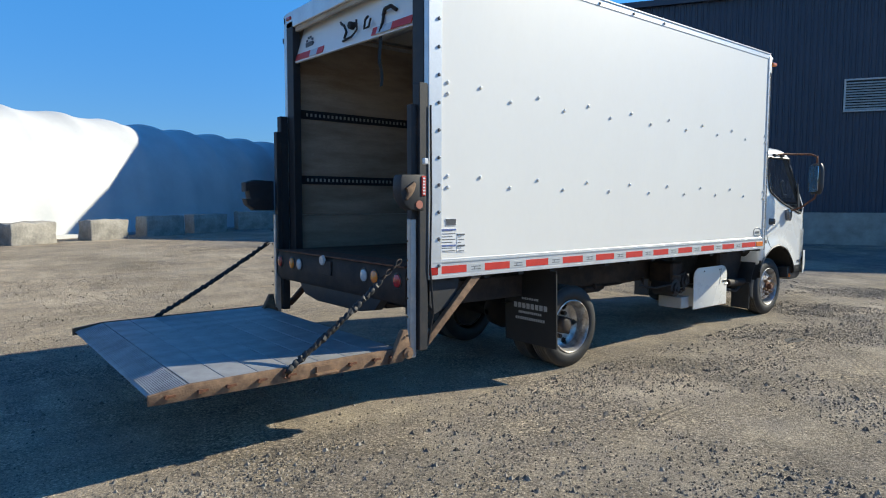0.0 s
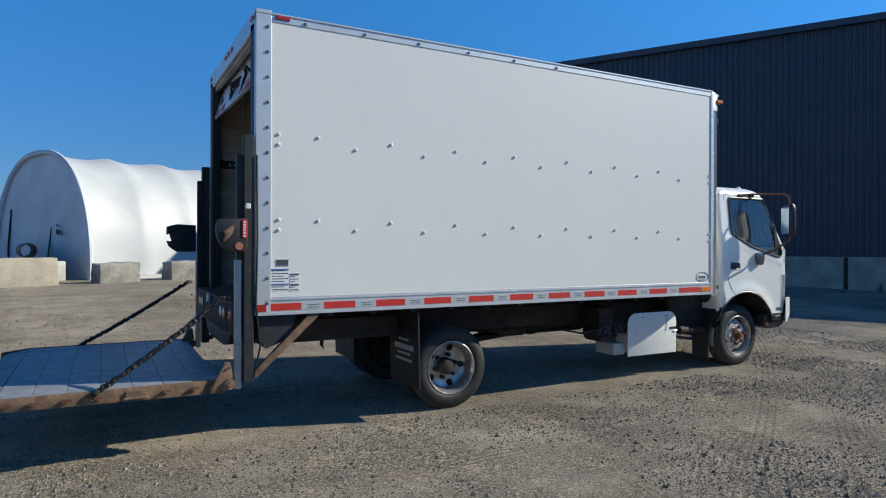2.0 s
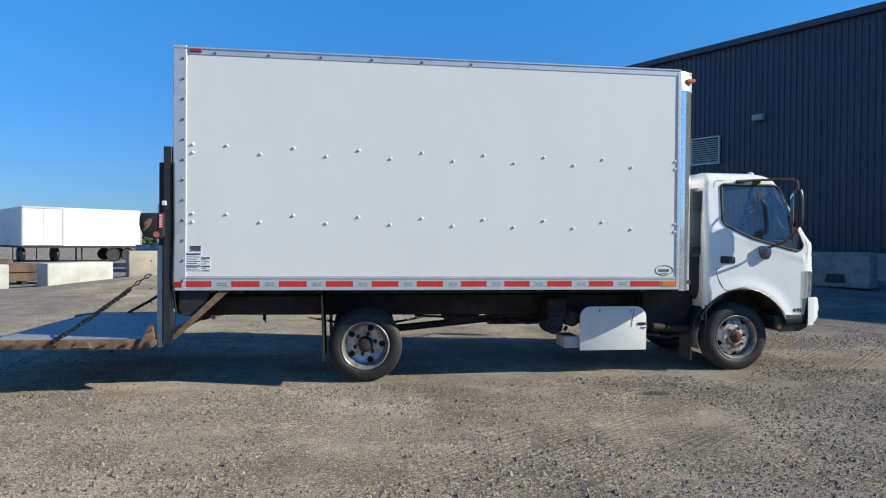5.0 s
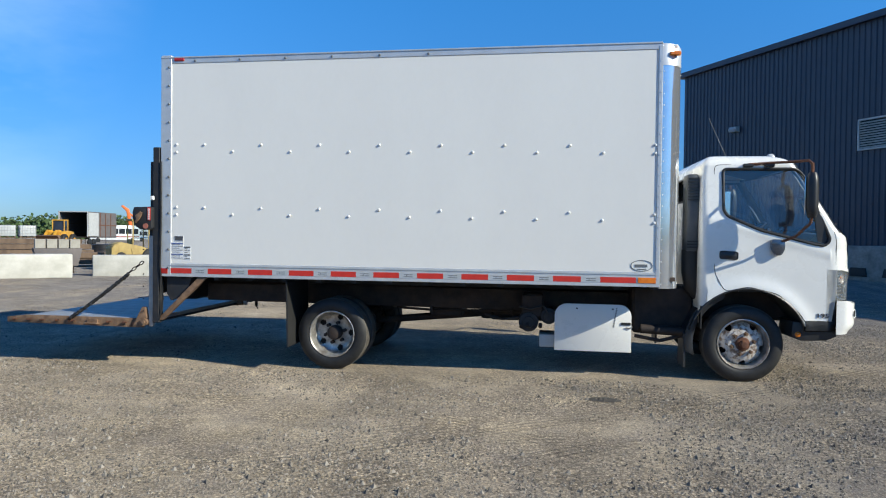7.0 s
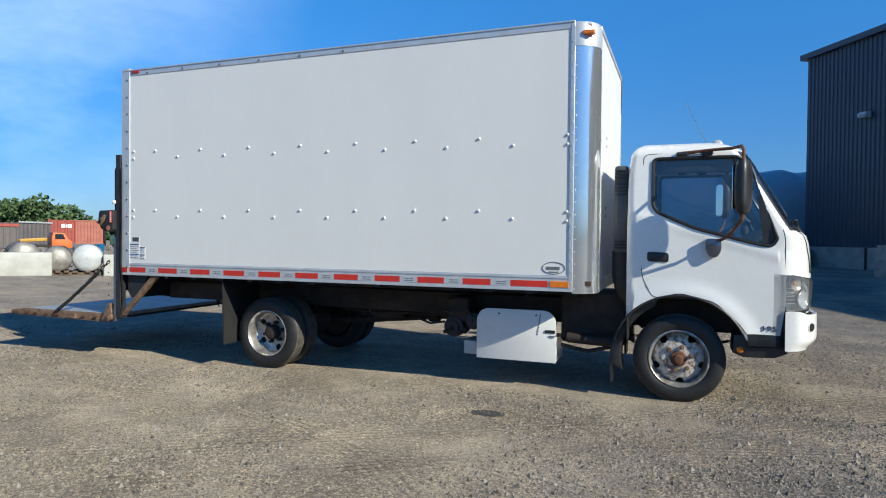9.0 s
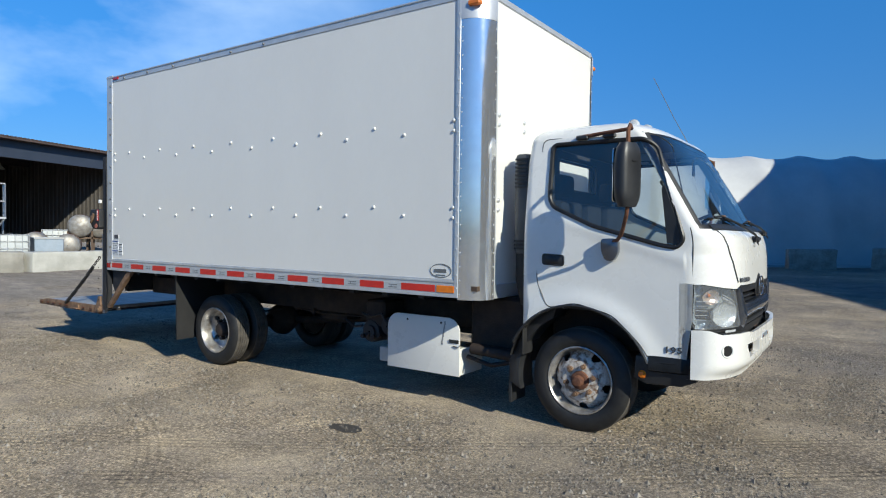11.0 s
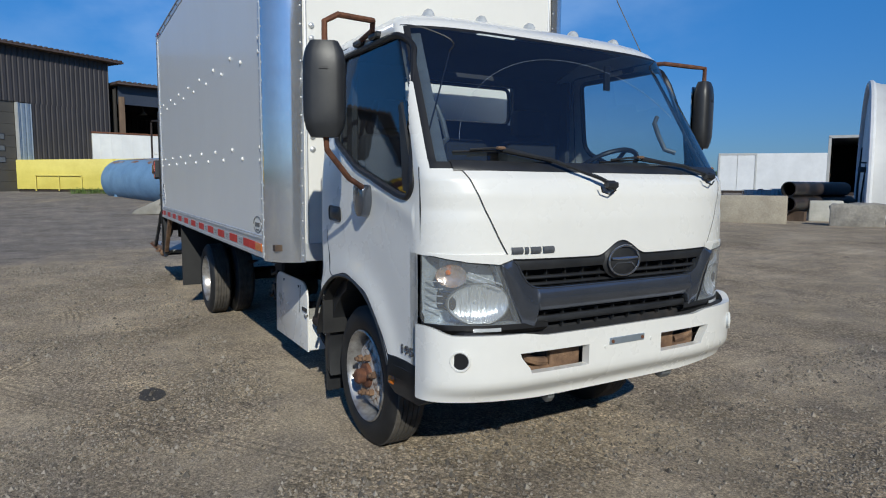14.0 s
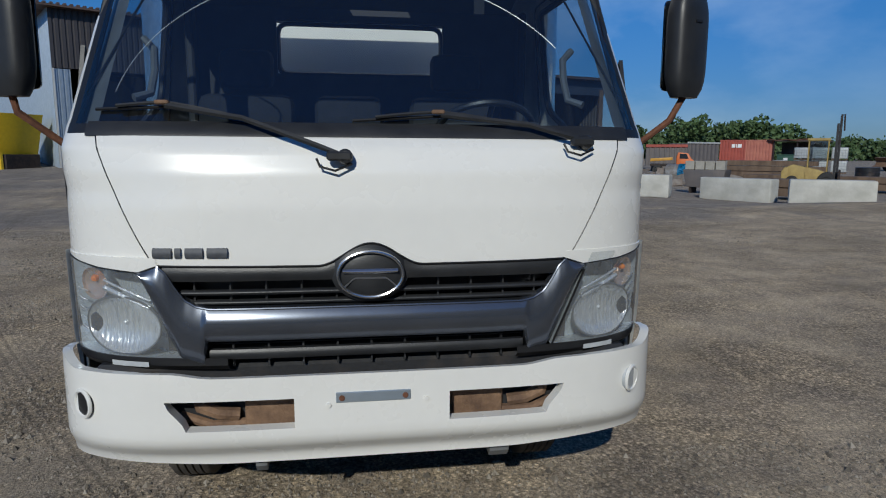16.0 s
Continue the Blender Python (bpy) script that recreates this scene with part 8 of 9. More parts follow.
# rusty steel column with a yellow box, before the shed's timber column
bm = B()
gp = thing("steel_post", "rusty brown steel post with a yellow box near its top", "post", (-34.4, 14.7, zg(-34.4, 14.7)))
box(bm, -0.22, 0.22, -0.22, 0.22, 0, 4.6, 0.02)
part("post", bm, M_RUST, gp)
bm = B()
box(bm, 0.0, 0.5, -0.75, -0.24, 3.0, 4.3, 0.05)
part("box", bm, M_YELLOW_M, gp, "yellow metal box")
tote((-17.9, 11.6, zg(-18, 12) + 0.0), 66)
for i in range(2):
    tx, ty = -5.35 + 0.66 * i, 29.45 + 1.12 * i
    bm = B()
    for x in (0.0, 0.5, 1.0):
        box(bm, x, x + 0.16, 0.0, 1.0, 0.0, 0.14)
    box(bm, 0.0, 1.16, 0.0, 1.0, 0.14, 0.17)
    lone("pallet", bm, M_TIMBER, "weathered timber pallet under a liquid tote", "pallet", group="timber pallets", at=(tx, ty, zg(tx, ty)), turn=60)
    tote((tx, ty, zg(tx, ty) + 0.17), 60)

# black steel pipes lying behind the long barrier
for k, (dx, dz, r) in enumerate(((0, 0.0, 0.26), (0.0, 0.0, 0.26))):
    bm = B()
    lathe(bm, [(r, 0), (r, 4.6 + 0.5 * k), (r - 0.03, 4.6 + 0.5 * k), (r - 0.03, 0), (r, 0)], (0, 0, 0), "X", 28)
    lone("steel_pipe", bm, M_PIPE, "black rust-streaked steel pipe lying on the ground", "pipe", group="steel pipes", at=(-0.3 + 0.03 * k, 23.85 - 0.04 * k, zg(-0.3, 24) + 0.34 + 0.26 + 0.515 * (1 - k)), turn=97)
for k in range(2):
    bm = B()
    box(bm, 0.4 + 2.0 * k, 0.6 + 2.0 * k, -0.4, 0.4, 0.0, 0.34, 0.01)
    lone("timber_bearer", bm, M_TIMBER, "weathered timber bearer under the steel pipes", "timber", group="pipe bearers", at=(-0.3, 23.85, zg(-0.3, 24)), turn=97)


def box_trailer(at, turn, L, W, H, z0, mat, label, open_end=False, door_mat=None, group=""):
    """A box body on a wheeled frame; its rear end looks towards -y of its own space."""
    t = thing("box_trailer", label, "trailer", at, turn, group=group)
    bm = B()
    box(bm, 0, 0.06, 0, L, z0, z0 + H)
    part("side_wall", bm, mat, t)
    bm = B()
    box(bm, W - 0.06, W, 0, L, z0, z0 + H)
    part("side_wall", bm, mat, t)
    bm = B()
    box(bm, 0, W, 0, L, z0 + H, z0 + H + 0.06)
    part("roof", bm, mat, t)
    bm = B()
    box(bm, 0.06, W - 0.06, L - 0.06, L, z0, z0 + H)
    part("front_wall", bm, mat, t)
    bm = B()
    box(bm, 0, W, 0, L, z0 - 0.15, z0)
    part("floor", bm, M_RUST_D, t)
    bm = B()
    for x0, x1, a, b in ((-0.03, 0.10, z0, z0 + H), (W - 0.10, W + 0.03, z0, z0 + H), (-0.03, W + 0.03, z0 + H - 0.06, z0 + H + 0.08)):
        box(bm, x0, x1, -0.06, 0.04, a, b, 0.01)
    part("end_frame", bm, door_mat or M_PALE_MET, t, "worn end frame")
    if not open_end:
        for x0, x1 in ((0.1, W / 2 - 0.01), (W / 2 + 0.01, W - 0.1)):
            bm = B()
            box(bm, x0, x1, -0.03, 0.02, z0 + 0.03, z0 + H - 0.07, 0.01)
            part("door", bm, mat, t)
    else:
        bm = B()
        for k in range(4):
            box(bm, 0.065, 0.10, 0.3, L - 0.2, z0 + 0.35 + 0.5 * k, z0 + 0.43 + 0.5 * k)
            box(bm, W - 0.10, W - 0.065, 0.3, L - 0.2, z0 + 0.35 + 0.5 * k, z0 + 0.43 + 0.5 * k)
        part("inner_slat", bm, M_TIMBER, t)
        # shade deep in the box is put into this end's colour
        bm = B()
        box(bm, 0.07, W - 0.07, L - 0.12, L - 0.08, z0, z0 + H)
        part("inner_end", bm, M_SHADEIN, t)
        bm = B()
        box(bm, 0.062, 0.066, 0.1, L - 0.1, z0, z0 + H)
        box(bm, W - 0.066, W - 0.062, 0.1, L - 0.1, z0, z0 + H)
        part("lining", bm, M_DARKBODY, t)
    if z0 > 0.5:
        for y in (0.9, 2.0):
            for x in (0.1, W - 0.35):
                bm = B()
                lathe(bm, [(0.03, 0.0), (0.3, 0.02), (0.46, 0.0), (0.5, 0.04), (0.5, 0.2), (0.4, 0.24), (0.03, 0.24)], (x, y, 0.5), "X", 20)
                part("wheel", bm, M_RUBBER, t)
        bm = B()
        for x in (0.5, W - 0.5):
            box(bm, x, x + 0.06, L * 0.72, L * 0.72 + 0.1, 0.0, z0)
        part("landing_leg", bm, M_RUST_D, t)
    return t


box_trailer((-5.16, 35.06, zg(-5.2, 35)), 27, 8.0, 2.5, 2.72, 1.15, M_TRLWHITE, "white box trailer standing open with a dark lined inside", True)
box_trailer((-18.87, 45.26, -0.1), 37, 8.0, 2.6, 2.75, 1.15, M_TRLWHITE, "white box trailer with closed rear doors", group="white trailers")
box_trailer((-12.44, 50.09, -0.1), 127, 5.6, 2.5, 2.75, 1.15, M_TRLWHITE, "white box trailer seen broadside", group="white trailers")
dark_trailer = box_trailer((-59.5, 77.6, zg(-57, 80)), 9, 8.0, 4.1, 3.5, 1.3, M_DARKBODY, "dark brown box trailer with an open end and pale door", True)
bm = B()
box(bm, 4.14, 4.20, 0.05, 2.7, 1.35, 4.72, 0.02)
part("door", bm, M_PALE_MET, dark_trailer, "pale door folded against the side")
for k in range(3):
    bm = B()
    box(bm, 4.10, 4.16, 3.2 + 1.5 * k, 3.32 + 1.5 * k, 1.3, 4.75, 0.01)
    part("side_post", bm, M_RUST, dark_trailer)
bm = B()
box(bm, 4.10, 4.15, 2.8, 8.0, 2.9, 3.05, 0.01)
part("side_rail", bm, M_RUST, dark_trailer)


def bus(at, turn, L, H, stripe, label):
    b = thing("bus", label, "bus", at, turn, group="parked buses")
    bm = B()
    box(bm, 0, L, 0, 2.4, 0.45, H, 0.12, 2)
    part("body", bm, M_TRLWHITE, b)
    n = int(L / 1.25)
    for k in range(n):
        bm = B()
        x = 0.35 + k * (L - 0.5) / n
        box(bm, x, x + (L - 0.5) / n - 0.12, -0.015, 0.0, H * 0.50, H * 0.80, 0.004)
        part("window", bm, M_GLASSDK, b)
    bm = B()
    box(bm, L - 0.001, L + 0.012, 0.2, 2.2, H * 0.48, H * 0.84, 0.004)
    part("windscreen", bm, M_GLASSDK, b)
    bm = B()
    box(bm, 0.1, L - 0.1, -0.012, 0.0, H * 0.30, H * 0.36)
    part("stripe", bm, stripe, b)
    wheel_pair(b, 1.4, -0.02, 2.15, 0.45)
    wheel_pair(b, L - 1.4, -0.02, 2.15, 0.45)
    return b


bus((-81.0, 112.0, zg(-78, 114)), VIEW_T, 9.0, 3.5, M_REDPAINT, "white shuttle bus with dark windows and a red stripe")
bus((-85.5, 133.0, zg(-80, 135)), 31.8, 11.5, 2.9, M_BLUE_END, "white city bus with a blue stripe")
bus((-73.5, 137.0, zg(-73, 137)), -60, 6.0, 2.8, M_REDPAINT, "white city bus seen from its front")


def wheel_loader(at, turn):
    t = thing("wheel_loader", "worn orange-yellow wheel loader with a rusty bucket", "loader", at, turn)
    t.scale = (1.2, 1.2, 1.2)
    bm = B()
    prism(bm, [(1.4, 0.7), (4.3, 0.7), (4.5, 1.0), (4.4, 1.6), (2.9, 1.7), (1.4, 1.5)], "y", 0.4, 1.9, 0.03)
    part("body", bm, M_YELLOW_M, t)
    bm = B()
    prism(bm, [(2.5, 1.6), (3.5, 1.6), (3.4, 2.7), (2.7, 2.7)], "y", 0.6, 1.7, 0.02)
    c = part("cab", bm, M_GLASSDK, t)
    bm = B()
    box(bm, 2.6, 3.5, 0.55, 1.75, 2.68, 2.8, 0.02)
    for x, y in ((2.55, 0.6), (3.45, 0.6), (2.55, 1.66), (3.45, 1.66)):
        tube(bm, [(x, y, 1.6), (x * 0.96 + 0.12, y, 2.7)], 0.05, 5)
    part("roof", bm, M_YELLOW_M, c)
    for x in (1.8, 3.8):
        for y in (0.1, 1.85):
            bm = B()
            lathe(bm, [(0.03, 0.02), (0.32, 0.0), (0.36, 0.04), (0.62, 0.0), (0.68, 0.06), (0.68, 0.36), (0.6, 0.42), (0.03, 0.4)], (x, y, 0.68), "Y", 24)
            w = part("wheel", bm, M_RUBBER, t)
            bm = B()
            lathe(bm, [(0.34, 0.0), (0.25, -0.03), (0.02, -0.03)], (x, y, 0.68), "Y", 16)
            part("rim", bm, M_YELLOW_M, w)
    bm = B()
    prism(bm, [(-0.5, 0.4), (0.3, 0.35), (0.5, 0.7), (0.4, 1.25), (-0.3, 1.2), (0.15, 0.9), (0.05, 0.6)], "y", 0.1, 2.2, 0.01)
    part("bucket", bm, M_RUST_L, t, "rusty bucket")
    for y in (0.7, 1.5):
        bm = B()
        prism(bm, [(0.3, 0.7), (1.2, 1.5), (2.2, 1.5), (2.2, 1.75), (1.1, 1.75), (0.2, 1.0)], "y", y, y + 0.12)
        part("lift_arm", bm, M_YELLOW_M, t)


wheel_loader((-46.9, 62.5, zg(-47, 64)), 108)

# red steel containers, the second sun-bleached
for k, (a, LC, m, lb) in enumerate((((-55.48, 47.07), 2.60, M_REDPAINT, "red ribbed shipping container with a pale mark"), ((-54.07, 49.25), 2.85, M_PINKRED, "sun-bleached red ribbed shipping container"))):
    c = thing("shipping_container", lb, "container", (*a, 0.45), 56.1, group="red containers")
    bm = B()
    crate(bm, LC, 2.4, 2.6, 0.0, 0.3, 0.04)
    part("shell", bm, m, c)
    bm = B()
    for x in (-0.03, LC - 0.07):
        box(bm, x, x + 0.1, -0.06, 0.04, 0, 2.62)
    box(bm, 0, LC, -0.05, 0.05, 2.5, 2.62)
    box(bm, 0, LC, -0.05, 0.05, 0, 0.12)
    part("frame", bm, m, c)
    if k == 0:
        bm = B()
        for x, w in ((1.2, 0.34), (1.62, 0.10), (1.80, 0.42)):
            box(bm, x, x + w, -0.075, -0.055, 1.75, 2.15)
        part("pale_mark", bm, M_STICK, c)

# forklift
fk = thing("forklift", "old faded yellow forklift with a dark raised mast", "forklift", (-11.0, 22.1, zg(-11.0, 22.1)), 50)
fk.scale = (0.56, 0.55, 0.80)
bm = B()
prism(bm, [(0, 0.55), (2.9, 0.55), (2.9, 1.1), (2.2, 1.3), (0.6, 1.55), (0, 1.35)], "y", 0.2, 1.9, 0.04)
part("body", bm, M_OCHRE, fk)
bm = B()
for x, y in ((1.5, 0.3), (2.7, 0.3), (1.5, 1.8), (2.7, 1.8)):
    tube(bm, [(x, y, 1.2), (x, y, 2.75)], 0.05, 6)
box(bm, 1.4, 2.8, 0.2, 1.9, 2.72, 2.84, 0.02)
box(bm, 1.45, 1.55, 0.3, 1.8, 1.2, 1.7)
part("cab_frame", bm, M_OCHRE, fk)
bm = B()
box(bm, 1.56, 2.66, 0.32, 0.34, 1.7, 2.7)
part("cab_glass", bm, M_GLASS_S, fk)
bm = B()
prism(bm, [(1.35, 1.15), (1.52, 1.15), (1.78, 0.35), (1.58, 0.35)], "y", 0.16, 0.24, 0.01)
part("step_panel", bm, M_OCHRE, fk)
bm = B()
prism(bm, [(-0.12, 0.55), (0.35, 0.55), (0.35, 1.38), (0.1, 1.42), (-0.10, 1.2)], "y", 0.15, 1.95, 0.06)
part("counterweight", bm, M_OCHRE, fk, "faded ochre counterweight")
for y in (0.55, 1.4):
    bm = B()
    box(bm, 3.08, 3.24, y, y + 0.14, 0.3, 3.55)
    part("mast", bm, M_BLACKST, fk)
    bm = B()
    box(bm, 3.27, 3.40, y + 0.05, y + 0.15, 0.4, 3.98)
    part("inner_mast", bm, M_BLACKST, fk)
bm = B()
for z in (0.6, 1.6, 2.6, 3.6):
    box(bm, 3.25, 3.38, 0.55, 1.56, z, z + 0.14)
tube(bm, [(3.3, 1.0, 0.6), (3.3, 1.0, 3.9), (3.5, 1.0, 4.0), (3.55, 1.0, 3.2)], 0.06, 6)
box(bm, 3.42, 3.55, 0.2, 1.9, 0.5, 1.3)
part("carriage", bm, M_RUST_D, fk)
for x, r in ((0.6, 0.5), (2.7, 0.6)):
    wheel_pair(fk, x, 0.05, 1.85, r)

# timbers and steel stacked behind the pale blocks
rng = random.Random(5)
for n, (a, turn, L, rows_, lb) in enumerate((((-8.6, 18.6, 0), 33, 3.2, 2, "stack of weathered brown railway timbers"), ((-15.5, 23.5, 0), 45, 6.5, 2, "stack of rusty brown steel beams"), ((-21.0, 25.5, 0), 50, 5.0, 4, "stack of dark rusty steel plates"))):
    st = thing("timber_stack" if n == 0 else "beam_stack", lb, "stack", (a[0], a[1], zg(a[0], a[1])), turn, group="stacked timbers and beams")
    for r in range(rows_):
        for c in range(3):
            bm = B()
            o = rng.uniform(-0.2, 0.2)
            box(bm, o, L + o + rng.uniform(-0.4, 0.2), 0.4 * c, 0.4 * c + 0.36, 0.12 + 0.30 * r, 0.12 + 0.30 * r + 0.27, 0.015)
            part("timber" if n == 0 else "beam", bm, M_TIMBER, st)
    bm = B()
    for x in (0.5, L - 0.7):
        box(bm, x, x + 0.15, -0.1, 1.3, 0, 0.12)
    part("bearer", bm, M_RUST_D, st)

# old tanks beside the blocks
for k, (x, y, r, L, turn, m) in enumerate(((-9.5, 13.5, 0.42, 1.3, 48, M_IBC), (-9.9, 12.7, 0.38, 1.2, 52, M_PROPANE), (-11.3, 12.6, 0.42, 1.4, 60, M_PROPANE), (-15.9, 12.2, 0.42, 1.2, 60, M_PROPANE), (-15.2, 11.4, 0.40, 1.2, 62, M_PROPANE), (-16.9, 10.9, 0.40, 1.2, 62, M_PROPANE), (-16.1, 13.1, 0.45, 1.3, 60, M_PROPANE))):
    tkk = thing("gas_tank", "old grey-white steel gas tank lying on a pallet", "gas tank", (x, y, zg(x, y)), turn + 90, group="old gas tanks")
    bm = B()
    zc = r + 0.16 + (0.75 if k in (3, 6) else 0)
    r *= 1.12
    lathe(bm, [(0.01, -0.13), (r * 0.4, -0.115), (r * 0.7, -0.075), (r * 0.9, -0.02), (r * 0.98, 0.03), (r, 0.08), (r, L - 0.08), (r * 0.9, L + 0.02), (r * 0.7, L + 0.075), (r * 0.4, L + 0.115), (0.01, L + 0.13)], (0, 0, zc), "X", 32)
    part("shell", bm, m, tkk)
    bm = B()
    for xx in (0.25, L - 0.3):
        lathe(bm, [(r + 0.005, xx), (r + 0.012, xx + 0.02), (r + 0.012, xx + 0.06), (r + 0.005, xx + 0.08)], (0, 0, zc), "X", 24)
    part("band", bm, M_RUST, tkk)
    bm = B()
    for yy in (-r * 0.8, -0.1, r * 0.6):
        box(bm, -0.1, L + 0.1, yy, yy + 0.15, 0.10, 0.16)
    for xx in (0, L - 0.15):
        box(bm, xx, xx + 0.15, -r, r, 0, 0.10)
    if zc > 1:
        for xx in (0.1, L - 0.2):
            box(bm, xx, xx + 0.08, -r, -r + 0.08, 0.1, zc - 0.2)
            box(bm, xx, xx + 0.08, r - 0.08, r, 0.1, zc - 0.2)
            box(bm, xx, xx + 0.08, -r, r, zc - r - 0.06, zc - r + 0.02)
    part("pallet", bm, M_TIMBER, tkk)

# scrap beyond the blocks
rng = random.Random(12)
bm = B()
for k in range(260):
    f = rng.random()
    x, y = -19 - 22 * f + rng.uniform(-3, 3), 21 + 16 * f + rng.uniform(-4, 4)
    s = rng.uniform(0.15, 0.7)
    z = zg(x, y)
    m = pose(x, y, z + s * 0.35, rng.uniform(-25, 25), rng.uniform(-25, 25), rng.uniform(0, 180))
    r = bmesh.ops.create_cube(bm, size=1.0, matrix=m @ Matrix.Diagonal((s * rng.uniform(1, 3), s * rng.uniform(0.3, 1), s * rng.uniform(0.3, 1.1), 1)))
lone("scrap_heap", bm, M_SCRAP, "long low heap of mixed rusty scrap", "scrap", "stuff")
LL = 4.73
lt = thing("lean_to", "low dark rusty open lean-to beside the red containers", "shelter", (-52.44, 51.59, 0.3), 38.7)
bm = B()
prism(bm, [(-0.4, 2.62), (LL + 0.3, 2.52), (LL + 0.3, 2.64), (-0.4, 2.76)], "y", -0.5, 3.4)
part("roof", bm, M_ROOFED, lt, "sagging rusty roof sheet")
rng = random.Random(8)
for k in range(9):
    bm = B()
    x = 0.1 + LL * k / 9 + rng.uniform(-0.2, 0.2)
    a_ = rng.uniform(-0.12, 0.12)
    prism(bm, [(x - 0.5, 2.70 + a_), (x + 0.6, 2.72 - a_), (x + 0.6, 2.78 - a_), (x - 0.5, 2.76 + a_)], "y", -0.7 + rng.uniform(0, 0.6), -0.5 + rng.uniform(0.2, 1.5))
    part("roof_scrap", bm, M_RUST, lt, "loose rusty bar on the roof")
for x in (0.05, LL * 0.5, LL - 0.1):
    bm = B()
    box(bm, x, x + 0.12, -0.3, -0.18, -0.3, 2.6)
    part("post", bm, M_RUST_D, lt)
bm = B()
box(bm, 0.0, LL, 3.1, 3.2, -0.3, 2.55)
part("back_wall", bm, M_OLDCLAD, lt)
for k, (x, y) in enumerate(((-39.4, 44.2), (-38.4, 45.2), (-37.3, 46.2), (-40.6, 43.0))):
    for up in range(2 if k != 3 else 1):
        tote((x, y, zg(x, y) + 1.15 * up), 40 + 5 * k, group="stacked totes")
bin_ = thing("waste_bin", "dark green metal waste bin with pale marks", "bin", (-51.54, 51.89, 0.25), 38.7)
bm = B()
prism(bm, [(0, 0.1), (2.0, 0.1), (2.2, 1.15), (-0.1, 1.15)], "y", -1.2, 0.2, 0.03)
M_BINGREEN = material("faded_green_bin_paint", (0.03, 0.085, 0.055), 0.55, 0, (0.045, 0.10, 0.07), 3, fine=0.1)
part("body", bm, M_BINGREEN, bin_)
bm = B()
box(bm, 0.6, 1.0, -1.24, -1.21, 0.5, 0.85)
part("pale_mark", bm, M_STICK, bin_)
bm = B()
box(bm, -0.12, 2.22, -1.26, 0.26, 1.15, 1.22, 0.02)
part("rim", bm, M_BINGREEN, bin_)

# open steel boxes and a small orange machine past the end of the shed
ob_ = thing("open_top_box", "dark open steel box with a red upper rim", "container", (-52.22, 36.49, 0.2), 62.2)
bm = B()
crate(bm, 4.09, 2.4, 2.1, 0.0, 0.5, 0.05)
part("shell", bm, M_DARKBODY, ob_)
bm = B()
box(bm, -0.05, 4.14, -0.12, 0.0, 1.95, 2.25, 0.02)
part("rim", bm, M_REDPAINT, ob_, "faded red rim")
ob_ = thing("open_top_box", "dark grey open steel box", "container", (-50.31, 40.11, 0.4), 111.1)
bm = B()
crate(bm, 5.09, 2.4, 2.2, 0.0, 0.6, 0.05)
part("shell", bm, M_DARKBODY, ob_)
bm = B()
box(bm, -0.05, 5.14, -0.12, 0.0, 2.15, 2.32, 0.02)
part("rim", bm, M_PALE_MET, ob_)
om = thing("orange_utility_truck", "small orange utility truck with a flat bed", "truck", (-30.55, 26.17, 0.0), 61.9)
bm = B()
prism(bm, [(1.75, 0.55), (2.95, 0.55), (2.95, 1.0), (2.75, 1.15), (2.5, 1.55), (1.85, 1.6), (1.75, 1.3)], "y", 0, 1.5, 0.04)
part("cab", bm, M_ORANGE, om)
bm = B()
prism(bm, [(1.95, 1.15), (2.55, 1.15), (2.42, 1.48), (1.95, 1.5)], "y", -0.012, -0.002)
part("side_window", bm, M_GLASSDK, om)
bm = B()
box(bm, 0, 1.72, 0, 1.5, 0.62, 0.78, 0.02)
part("bed", bm, M_RUST_D, om)
for y in (0.1, 0.7):
    bm = B()
    prism(bm, [(0.0, 0.95), (1.5, 1.05), (1.5, 1.25), (0.0, 1.15)], "y", y, y + 0.3, 0.02)
    part("load_beam", bm, M_YELLOW_M, om)
wheel_pair(om, 0.5, -0.02, 1.3, 0.36)
wheel_pair(om, 2.4, -0.02, 1.3, 0.36)
td = thing("tarpaulin_tank", "small grey tank half covered by a bright blue tarpaulin", "tank", (-21.2, 22.5, zg(-21.2, 22.5)), 48)
bm = B()
lathe(bm, [(0.02, -0.1), (0.3, -0.08), (0.5, 0.02), (0.52, 0.1), (0.52, 1.2), (0.02, 1.25)], (0, 0, 0.54), "X", 24)
part("shell", bm, M_PROPANE, td)
bm = B()
M_TEAL = material("bright_blue_tarpaulin", (0.02, 0.25, 0.48), 0.5, 0, (0.015, 0.19, 0.40), 4, fine=0.1, bump=0.5, bump_scale=9)
rows = [[(0.7 + 0.7 * k / 6, 0.55 * math.cos(a * 0.2) * (1 + 0.03 * math.sin(k * 2 + a)), 0.54 + 0.56 * math.sin(a * 0.2)) for a in range(-2, 18)] for k in range(7)]
grid(bm, rows)
bmesh.ops.solidify(bm, geom=bm.faces[:], thickness=0.01)
part("tarpaulin", bm, M_TEAL, td, "bright blue tarpaulin")
bm = B()
lathe(bm, [(0.01, 0.9), (0.60, 0.9), (0.63, 0.88), (0.63, 0.62), (0.65, 0.60), (0.63, 0.58), (0.63, 0.30), (0.65, 0.28), (0.63, 0.26), (0.63, 0.0), (0.01, 0.0)], (0, 0, 0), "Z", 32)
lone("steel_drum", bm, M_PIPE, "squat rusty steel drum standing in the yard", "drum", at=(-21.4, 35.4, zg(-21.4, 35.4)))

